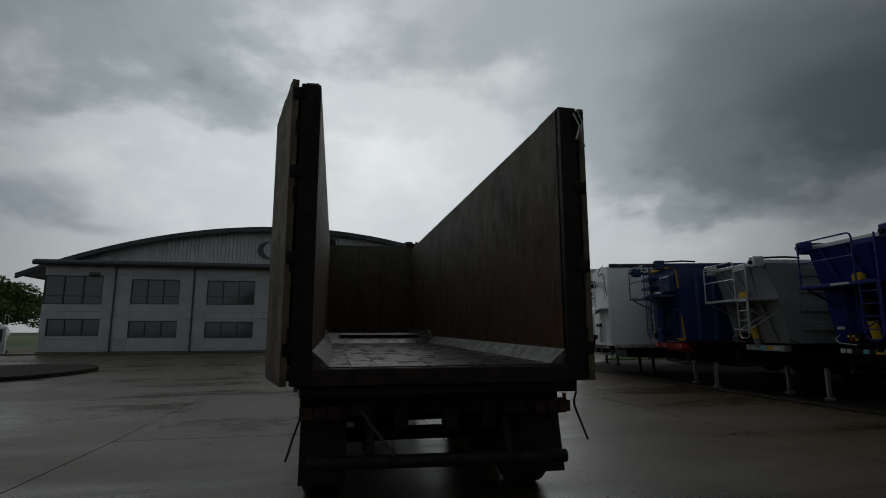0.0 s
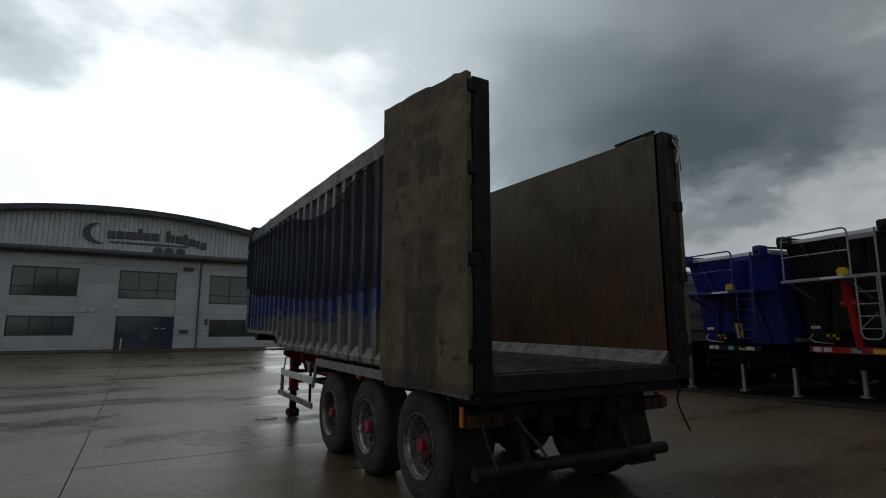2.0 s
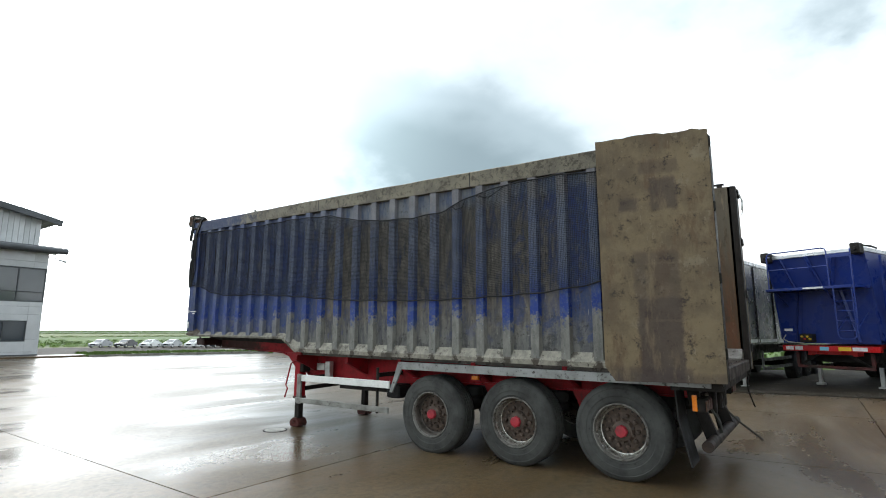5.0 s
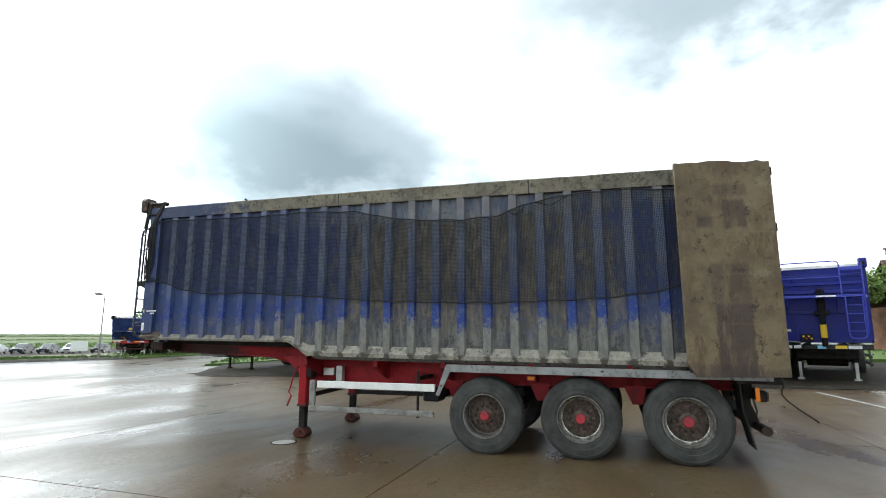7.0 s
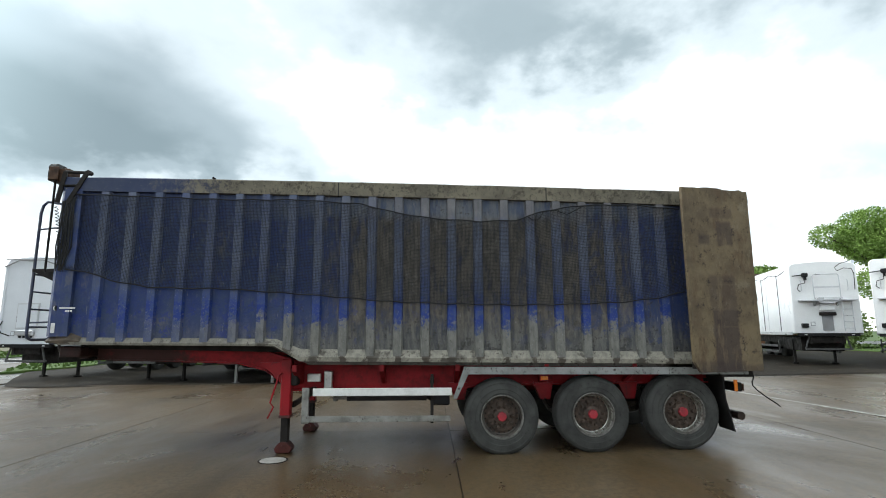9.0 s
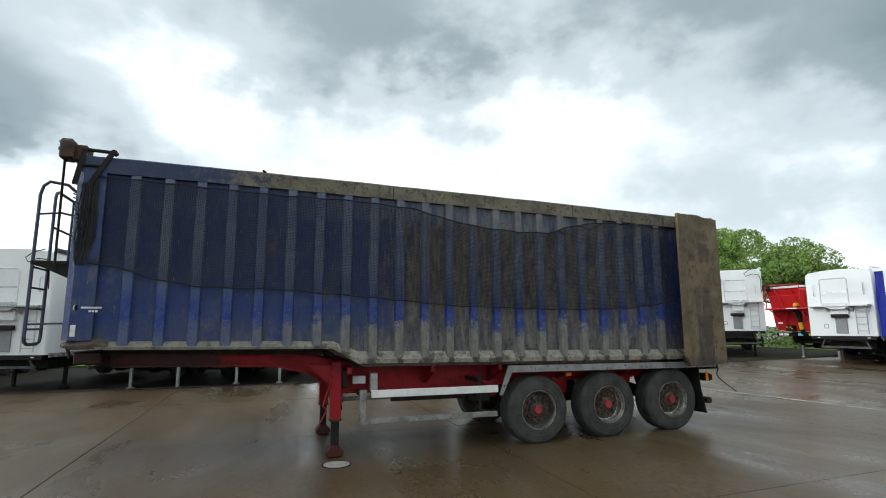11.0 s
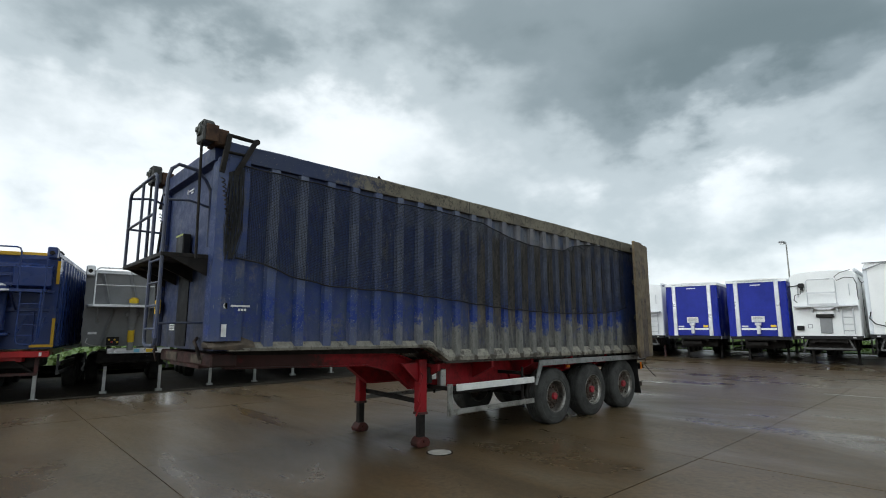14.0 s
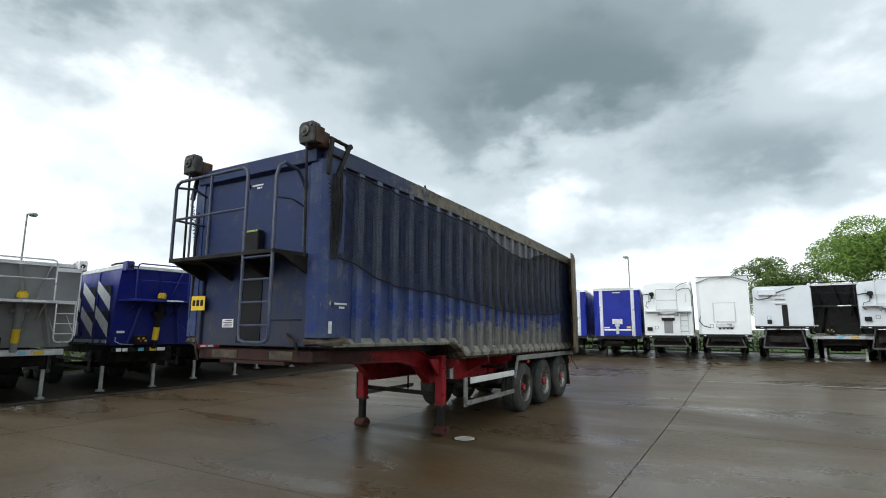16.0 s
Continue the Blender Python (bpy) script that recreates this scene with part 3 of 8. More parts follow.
def make_wet_concrete():
    n = Nodes("wet_concrete")
    geo = n.nt.nodes.new("ShaderNodeNewGeometry")
    sepw = n.nt.nodes.new("ShaderNodeSeparateXYZ")
    n.link(geo.outputs["Position"], sepw.inputs[0])
    info = n.nt.nodes.new("ShaderNodeObjectInfo")

    def wnoise(scale, detail, rough, stretch=(1, 1, 1), dist=0.0):
        mp = n.nt.nodes.new("ShaderNodeMapping")
        mp.inputs["Scale"].default_value = stretch
        n.link(geo.outputs["Position"], mp.inputs["Vector"])
        t = n.nt.nodes.new("ShaderNodeTexNoise")
        t.inputs["Scale"].default_value, t.inputs["Detail"].default_value, t.inputs["Roughness"].default_value, t.inputs["Distortion"].default_value = scale, detail, rough, dist
        n.link(mp.outputs[0], t.inputs["Vector"])
        return t.outputs["Fac"]
    grit, speck = wnoise(14, 5, 0.65), wnoise(120, 3, 0.6)
    wide, mid, fine = wnoise(0.16, 4, 0.5, (1, 1.6, 1), 0.2), wnoise(0.9, 6, 0.55, (0.5, 1.6, 1)), wnoise(45, 5, 0.7)
    tracks = wnoise(0.5, 6, 0.6, (0.35, 2.2, 1), 0.2)
    col = n.mix(n.ramp(wide, 0.35, 0.65), (0.125, 0.084, 0.042), (0.088, 0.054, 0.022))
    col = n.mix(n.ramp(mid, 0.45, 0.72, 0, 0.7), col, (0.13, 0.102, 0.066))
    col = n.mix(n.ramp(tracks, 0.5, 0.7, 0, 0.6), col, (0.045, 0.033, 0.02))
    col = n.mix(n.ramp(wnoise(0.28, 6, 0.6, (0.5, 1.5, 1)), 0.48, 0.66, 0, 0.7), col, (0.085, 0.055, 0.027))
    col = n.mix(n.ramp(grit, 0.42, 0.66, 0, 0.62), col, (0.036, 0.029, 0.021))
    col = n.mix(n.ramp(fine, 0.5, 0.72, 0, 0.45), col, (0.028, 0.024, 0.02))
    col = n.mix(n.ramp(speck, 0.6, 0.68, 0, 0.6), col, (0.19, 0.168, 0.135))
    film = n.math("ADD", wnoise(0.33, 7, 0.6, (0.45, 1.3, 1), 0.6), n.math("MULTIPLY", n.math("SUBTRACT", grit, 0.5), 0.16))
    film = n.ramp(film, 0.43, 0.66)
    col = n.mix(n.math("MULTIPLY", film, 0.4), col, (0.05, 0.032, 0.014))
    tone = n.math("ADD", n.math("MULTIPLY", info.outputs["Random"], 0.16), 0.92)
    sc = n.nt.nodes.new("ShaderNodeVectorMath")
    sc.operation = "SCALE"
    n.link(col, sc.inputs[0])
    n.link(tone, sc.inputs["Scale"])
    wet = n.math("ADD", n.math("MULTIPLY", n.math("SUBTRACT", wide, 0.5), 0.9), n.math("MULTIPLY", n.math("SUBTRACT", mid, 0.5), 0.22))
    wet = n.math("ADD", wet, n.math("MULTIPLY", n.math("SUBTRACT", grit, 0.5), 0.25))
    rough = n.math("MULTIPLY", n.ramp(wet, -0.25, 0.28, 0.3, 0.54), n.math("SUBTRACT", 1.0, n.math("MULTIPLY", film, 0.5)))
    height = n.math("MULTIPLY", n.math("ADD", n.math("ADD", fine, speck), n.math("MULTIPLY", grit, 1.5)), n.math("SUBTRACT", 1.0, n.math("MULTIPLY", film, 0.75)))
    return n.done(sc.outputs[0], rough, height, 0.22, 0.005, 0.0, 0.37)


def make_chassis_paint():
    """Dull red chassis paint that disappears under oily road film towards the front and along the lower edge."""
    n = Nodes("filmed_chassis_red")
    a, b, d = n.noise(1.6, 8, 0.65), n.noise(7, 9, 0.74), n.noise(34, 5, 0.7)
    col = n.mix(n.ramp(b, 0.38, 0.66), (0.31, 0.009, 0.015), (0.17, 0.011, 0.014))
    film = n.math("ADD", n.ramp(n.y, 6.7, 8.1, 0.0, 0.9), n.math("MULTIPLY", n.math("SUBTRACT", a, 0.5), 1.3))
    film = n.math("ADD", film, n.math("MULTIPLY", n.math("SUBTRACT", b, 0.5), 0.9))
    col = n.mix(n.ramp(film, 0.2, 0.75, 0, 0.93), col, n.mix(b, (0.02, 0.013, 0.012), (0.055, 0.028, 0.022)))
    col = n.mix(n.ramp(d, 0.63, 0.66, 0, 0.7), col, (0.03, 0.02, 0.017))
    return n.done(col, n.ramp(b, 0.3, 0.7, 0.42, 0.7), n.math("ADD", b, d), 0.4, 0.005, 0.0, 0.22)


M_CHASSIS = make_chassis_paint()
M_SIDE, M_RIB, M_DOOR, M_INNER, M_CONCRETE = make_worn_blue(), make_worn_rib(), make_door_steel(), make_inner_steel(), make_wet_concrete()
M_RAIL, M_LEDGE = make_rail(), make_ledge()
M_FRONT = make_front_paint()
M_KERB = material("weathered_kerb", (0.25, 0.235, 0.2), (0.14, 0.135, 0.12), 0.65, 0, 2.5, fleck=(0.04, 0.035, 0.03), fleck_at=0.6, bump=0.4)
M_GUARD = material("pale_grey_guard_edge", (0.25, 0.255, 0.25), (0.16, 0.162, 0.155), 0.5, 0.2, 4, fleck=(0.035, 0.028, 0.024), fleck_at=0.605, bump=0.3)
# grimy red steel; the shade under trailers also darkens this colour
M_REDDARK = material("grimy_red_steel", (0.085, 0.016, 0.014), (0.034, 0.02, 0.016), 0.55, 0, 3, fleck=(0.025, 0.02, 0.018), fleck_at=0.6, bump=0.4)
M_RED = material("dull_red_paint", (0.3, 0.009, 0.015), (0.15, 0.012, 0.014), 0.5, 0, 2.0, fleck=(0.04, 0.022, 0.02), fleck_at=0.64, spec=0.22)
M_GREASE = material("greasy_dark_steel", (0.025, 0.022, 0.02), (0.012, 0.011, 0.01), 0.55, 0.15, 5, fleck=(0.07, 0.04, 0.026), fleck_at=0.68, bump=0.4, spec=0.12)
M_CAST = material("grey_green_casting", (0.09, 0.095, 0.085), (0.04, 0.04, 0.036), 0.7, 0.1, 7, fleck=(0.13, 0.13, 0.11), fleck_at=0.62, bump=0.8)
M_ALU = material("dull_aluminium", (0.52, 0.52, 0.5), (0.36, 0.36, 0.34), 0.42, 0.55, 4, fleck=(0.2, 0.19, 0.17), fleck_at=0.66)
M_WHITE = material("white_painted_rail", (0.75, 0.75, 0.72), (0.6, 0.6, 0.57), 0.45, 0, 4, fleck=(0.3, 0.29, 0.26), fleck_at=0.68)
M_TYRE = material("worn_tyre_rubber", (0.056, 0.057, 0.053), (0.033, 0.033, 0.031), 0.75, 0, 4, fleck=(0.02, 0.02, 0.02), fleck_at=0.64, bump=0.35, spec=0.25)
M_RIM = material("weathered_rim_alloy", (0.24, 0.235, 0.215), (0.1, 0.092, 0.08), 0.42, 0.5, 6, fleck=(0.05, 0.04, 0.03), fleck_at=0.58)
M_BARREL = material("scraped_rim_barrel", (0.62, 0.61, 0.56), (0.27, 0.25, 0.21), 0.32, 0.75, 9, fleck=(0.08, 0.055, 0.04), fleck_at=0.58, bump=0.3)
M_RIMDARK = material("dirty_rim_well", (0.13, 0.115, 0.1), (0.05, 0.043, 0.037), 0.5, 0.4, 5, fleck=(0.035, 0.028, 0.024), fleck_at=0.6, bump=0.3)
M_GUARDRAIL = material("dull_guard_aluminium", (0.27, 0.27, 0.25), (0.15, 0.145, 0.13), 0.5, 0.4, 5, fleck=(0.07, 0.06, 0.05), fleck_at=0.62)
M_HUB = material("grimy_hub_steel", (0.085, 0.058, 0.043), (0.035, 0.026, 0.02), 0.65, 0.1, 9, fleck=(0.13, 0.08, 0.055), fleck_at=0.64, bump=0.5)
M_HUBRED = material("red_hub_cap_paint", (0.36, 0.022, 0.034), (0.2, 0.02, 0.026), 0.5, 0, 9)
M_BAR = material("brown_black_bar", (0.036, 0.023, 0.017), (0.015, 0.012, 0.011), 0.6, 0.1, 6, fleck=(0.1, 0.06, 0.035), fleck_at=0.66, bump=0.6, spec=0.25)
M_FOOT = material("scraped_foot_paint", (0.075, 0.016, 0.013), (0.032, 0.018, 0.014), 0.6, 0, 8, fleck=(0.14, 0.08, 0.05), fleck_at=0.66, bump=0.6, spec=0.25)
M_FRONTRED = material("rusted_red_beam", (0.04, 0.013, 0.011), (0.02, 0.014, 0.012), 0.6, 0, 5, fleck=(0.12, 0.085, 0.06), fleck_at=0.66, bump=0.6, spec=0.25)
M_CORNER = material("scraped_corner_steel", (0.1, 0.078, 0.056), (0.04, 0.032, 0.026), 0.65, 0, 6, fleck=(0.17, 0.15, 0.12), fleck_at=0.64, bump=0.7, spec=0.25)
M_POST = material("nicked_black_post", (0.02, 0.016, 0.013), (0.011, 0.009, 0.008), 0.6, 0.1, 6, fleck=(0.15, 0.13, 0.11), fleck_at=0.69, bump=0.8, spec=0.2)
M_RUBBER = material("black_rubber", (0.011, 0.011, 0.011), (0.02, 0.019, 0.018), 0.7, 0, 6, spec=0.25)
M_NET = material("black_netting", (0.026, 0.027, 0.029), (0.036, 0.036, 0.036), 0.9, 0, 3, bump=0, spec=0.08)
M_AMBER = material("amber_lens", (0.75, 0.2, 0.01), (0.6, 0.15, 0.01), 0.25, 0, 20, bump=0)
M_DIRTYAMBER = material("grimy_amber_lens", (0.09, 0.032, 0.012), (0.045, 0.022, 0.013), 0.45, 0, 20, bump=0)
M_REDLENS = material("red_lens", (0.06, 0.01, 0.01), (0.025, 0.01, 0.01), 0.45, 0, 20, bump=0)
M_YELLOW = material("yellow_plate", (0.75, 0.5, 0.03), (0.65, 0.43, 0.03), 0.4, 0, 6)
M_BLACK = material("black_paint", (0.01, 0.01, 0.011), (0.018, 0.017, 0.017), 0.5, 0, 3, spec=0.15)
M_STICKER = material("white_sticker", (0.72, 0.72, 0.72), (0.55, 0.55, 0.53), 0.5, 0, 8, bump=0)
M_FLOOR = material("wet_floor_steel", (0.06, 0.05, 0.042), (0.03, 0.026, 0.023), 0.3, 0.5, 3, rvar=0.18, fleck=(0.12, 0.09, 0.07), fleck_at=0.64, bump=0.5)
M_STRIP = material("rubbed_floor_strip", (0.22, 0.205, 0.19), (0.1, 0.088, 0.076), 0.55, 0.2, 5, fleck=(0.05, 0.04, 0.032), fleck_at=0.62, bump=0.6)
M_ASPHALT = material("wet_asphalt", (0.022, 0.018, 0.013), (0.04, 0.032, 0.022), 0.8, 0, 0.6, grain=120, rvar=0.1, fleck=(0.1, 0.085, 0.065), fleck_at=0.62, bump=0.6)
M_ASPHALT.node_tree.nodes["Principled BSDF"].inputs["Specular IOR Level"].default_value = 0.15
M_LINE = material("worn_line_paint", (0.5, 0.5, 0.46), (0.24, 0.225, 0.2), 0.5, 0, 4, bump=0.1)


# ---------------------------------------------------------------- ground
def ease(v):
    v = min(1.0, max(0.0, v))
    return v * v * (3 - 2 * v)


def apron_dip(x, y):
    """The asphalt under the tipper row falls away from the slabs to drain."""
    return 0.24 * ease((x - 9.4) / 2.4) * (1 - ease((x - 21.0) / 6.0)) * ease((y + 2.0) / 8.0) * (1 - ease((y - 11.0) / 4.0))


def ground_z(x, y):
    return yard_level(x, y) - apron_dip(x, y)


def yard_level(x, y):
    """The yard is level in the north and rises gently to the south; beyond the office verge the land drops away."""
    t = max(0.0, 3.4 - y)
    dip = min(1.0, max(0.0, (y - 40.0 - 0.1 * x) / 14.0))
    return min(0.36, 0.0165 * t * t / (t + 0.6)) - 1.25 * dip * dip * (3 - 2 * dip)


def sheet(xs, ys, dz, name, mat, label, category):
    bm = bmesh.new()
    rows = [[bm.verts.new((x, y, ground_z(x, y) - apron_dip(x, y) + dz)) for x in xs] for y in ys]
    for a, b in zip(rows, rows[1:]):
        for i in range(len(xs) - 1):
            bm.faces.new((a[i], a[i + 1], b[i + 1], b[i]))
    return setting(name, bm, mat, label, category)


M_SOIL = material("joint_filler", (0.035, 0.031, 0.026), (0.055, 0.05, 0.042), 0.45, 0, 1.0, bump=0.3)
M_GRASS = material("rough_grass", (0.07, 0.13, 0.022), (0.1, 0.15, 0.035), 0.9, 0, 0.8, grain=22, bump=0.8, bump_scale=0.03)
far = [-4000, -1500, -500, -200, -90, -45]
spread = far + list(range(-36, 64, 3)) + [75, 90, 200, 500, 1500, 4000]
sheet(spread, spread, -0.03, "ground", M_SOIL, "dark damp ground under the concrete yard", "ground")
XJ = [-52.1, -42.5, -32.9, -28.1, -23.3, -18.5, -13.7, -8.9, -4.1, 0.7, 5.5, 9.28]
YJ = [-26.0, -20.3, -14.4, -8.5, -2.6, 3.3, 9.2, 15.1, 21.0, 26.9, 32.8, 37.4]
yard = tagged(new("yard_paving"), "large wet brown-grey concrete slabs with dark joints", "paving", "", "structure")


def slab(x0, x1, y0, y1, top=0.0):
    n = 3
    bm = bmesh.new()
    g = 0.008
    xs = [x0 + g + (x1 - x0 - 2 * g) * i / n for i in range(n + 1)]
    ys = [y0 + g + (y1 - y0 - 2 * g) * i / n for i in range(n + 1)]
    rows = [[bm.verts.new((x, y, ground_z(x, y) + top)) for x in xs] for y in ys]
    for a, b in zip(rows, rows[1:]):
        for i in range(n):
            bm.faces.new((a[i], a[i + 1], b[i + 1], b[i]))
    rim = [rows[0][i] for i in range(n + 1)] + [rows[j][n] for j in range(1, n + 1)] + [rows[n][i] for i in range(n - 1, -1, -1)] + [rows[j][0] for j in range(n - 1, 0, -1)]
    lo = [bm.verts.new(v.co - Vector((0, 0, 0.05))) for v in rim]
    for i in range(len(rim)):
        j = (i + 1) % len(rim)
        bm.faces.new((rim[i], lo[i], lo[j], rim[j]))
    return part("slab", bm, M_CONCRETE, yard)


def make_yard():
    for i in range(len(XJ) - 1):
        for j in range(len(YJ) - 1):
            slab(XJ[i], XJ[i + 1], YJ[j], YJ[j + 1], random.uniform(-0.002, 0.002))
    # the roadway that leaves the yard to the north-east
    for x0, x1, y0, y1 in ((8.6, 14.0, 18.4, 23.5), (8.6, 14.0, 23.5, 32.0), (14.0, 20.0, 22.2, 27.0), (14.0, 20.0, 27.0, 32.0), (20.0, 28.0, 25.5, 32.0), (28.0, 38.0, 27.5, 33.0)):
        slab(x0, x1, y0, y1)


def make_asphalt():
    bm = bmesh.new()
    marks = [(9.3, -30), (9.3, 11.0), (8.7, 14.6), (8.6, 17.0), (9.8, 18.2), (13.5, 20.6), (17.5, 23.0), (24, 26.2), (40, 30)]
    edge = []
    for k in range(len(marks) - 1):
        p0, p1, p2, p3 = marks[max(k - 1, 0)], marks[k], marks[k + 1], marks[min(k + 2, len(marks) - 1)]
        n = max(4, int(math.dist(p1, p2) / 0.35))
        for q in range(n):
            f = q / n
            x, y = (0.5 * (2 * b + (c - a) * f + (2 * a - 5 * b + 4 * c - d) * f * f + (3 * b - a - 3 * c + d) * f ** 3) for a, b, c, d in zip(p0, p1, p2, p3))
            edge.append((min(x, 9.3 + 0.05) + 0.07 * noise.noise(Vector((x * 0.9, y * 0.9, 0))) + 0.03 * noise.noise(Vector((x * 4, y * 4, 5))) if y < 11 else x + 0.06 * noise.noise(Vector((x, y, 3))), y))
    edge += [(40, 30), (60, 30), (60, -30)]
    bm.faces.new([bm.verts.new((x, y, 0.0)) for x, y in edge])
    bmesh.ops.triangulate(bm, faces=bm.faces)
    for axis, cuts in (((1, 0, 0), [9.7 + 0.3 * k for k in range(9)] + [12.5, 14, 16, 18, 20, 22, 24, 27, 30, 40, 50]), ((0, 1, 0), range(-28, 30, 2))):
        for c in cuts:
            bmesh.ops.bisect_plane(bm, geom=bm.verts[:] + bm.edges[:] + bm.faces[:], plane_co=[c * a for a in axis], plane_no=axis)
    for v in bm.verts:
        v.co.z = ground_z(v.co.x, v.co.y) + 0.012
    setting("asphalt_apron", bm, M_ASPHALT, "dark wet asphalt strip beneath parked tipper trailers", "asphalt")


make_yard()
make_asphalt()


def painted_line(x0, y0, x1, y1, w=0.1):
    d = Vector((x1 - x0, y1 - y0, 0))
    s = Vector((-d.y, d.x, 0)).normalized() * w / 2
    bm = bmesh.new()
    a, b = Vector((x0, y0, 0)), Vector((x1, y1, 0))
    n = max(2, int(d.length / 1.0))
    prev = None
    for i in range(n + 1):
        p = a + d * i / n
        row = [bm.verts.new((q.x, q.y, ground_z(q.x, q.y) + 0.008)) for q in (p - s, p + s)]
        if prev:
            bm.faces.new((prev[0], row[0], row[1], prev[1]))
        prev = row
    setting("line_marking", bm, M_LINE, "worn white painted bay line on wet concrete", "road marking")


M_STONE = material("loose_stone", (0.08, 0.068, 0.052), (0.045, 0.038, 0.03), 0.8, 0, 9, rand=0.5, bump=0)


def make_gravel():
    """Loose stones and dirt along the asphalt edge and thinly over the slabs."""
    rng = random.Random(5)
    bm = bmesh.new()
    for k in range(3600):
        if k < 3000:
            y = rng.uniform(-16, 12.5)
            x = 9.3 + rng.gauss(0.25, 0.5)
        else:
            x, y = rng.uniform(-9, 9), rng.uniform(-12, 16)
        s = rng.uniform(0.006, 0.02) if k < 3000 else rng.uniform(0.004, 0.01)
        z = ground_z(x, y) + (0.012 if x > 9.3 else 0.002)
        a = rng.uniform(0, 3)
        base = [bm.verts.new((x + s * math.cos(a + q * 1.57) * rng.uniform(0.7, 1.4), y + s * math.sin(a + q * 1.57) * rng.uniform(0.7, 1.4), z)) for q in range(4)]
        peak = bm.verts.new((x + rng.uniform(-s, s) * 0.3, y, z + s * rng.uniform(0.5, 1.1)))
        for q in range(4):
            bm.faces.new((base[q], base[(q + 1) % 4], peak))
    tagged(part("gravel", bm, M_STONE), "loose gravel and dirt along the asphalt edge", "gravel", "", "stuff")


make_gravel()
painted_line(8.4, -4.2, -1.5, -5.1)
painted_line(-3.8, -5.3, -12.5, -5.7)
painted_line(4.5, 27.5, 8.0, 27.0)
painted_line(0.75, 26.6, 1.0, 23.0)
painted_line(-9.9, 26.1, -10.5, 33.0)
painted_line(-12, 30.5, -9, 32.5)


def make_manhole():
    t = thing("manhole_cover", "round pale grey manhole cover set flush in wet concrete", "manhole cover", pose(-1.37, 5.78, 0.0))
    part("frame", lathe(bmesh.new(), [(-0.02, 0.2), (0.006, 0.2), (0.006, 0.178), (0.003, 0.176), (-0.02, 0.176)], (0, 0, 0), "z", 40, True), M_GREASE, t)
    part("lid", lathe(bmesh.new(), [(-0.02, 0.174), (0.008, 0.174), (0.009, 0.16), (0.007, 0.155), (0.007, 0.0005)], (0, 0, 0), "z", 40), material("pale_cast_iron", (0.42, 0.4, 0.36), (0.3, 0.28, 0.25), 0.5, 0, 8), t)


make_manhole()


# ---------------------------------------------------------------- the trailer in the yard
def lift(y):
    """The body sits slightly nose-up."""
    return 0.0105 * (y + 0.2)


def crown(y, sx=-1):
    """The top edge rises to the front and flattens out."""
    if sx > 0:
        return 0.017 * (y + 0.2)
    return 0.02 + 0.03 * (y + 0.2) - 0.00105 * (y + 0.2) ** 2


TOP, REAR_LOW, FRONT_LOW = 3.77, 1.257, 1.465
Y_REAR, Y_FRONT = -1.05, 9.06
RIB_Y = [RIB_FIRST + RIB_STEP * i for i in range(22)]


def body_bar(poly, x0, x1, bm=None):
    """A prism across x from a side outline (y, z) that follows the nose-up line."""
    return prism(bm or bmesh.new(), [(y, z + lift(y)) for y, z in poly], "x", x0, x1)


def low_edge(y):
    if y <= 5.5:
        return REAR_LOW
    return FRONT_LOW if y >= 5.86 else REAR_LOW + (FRONT_LOW - REAR_LOW) * (y - 5.5) / 0.36


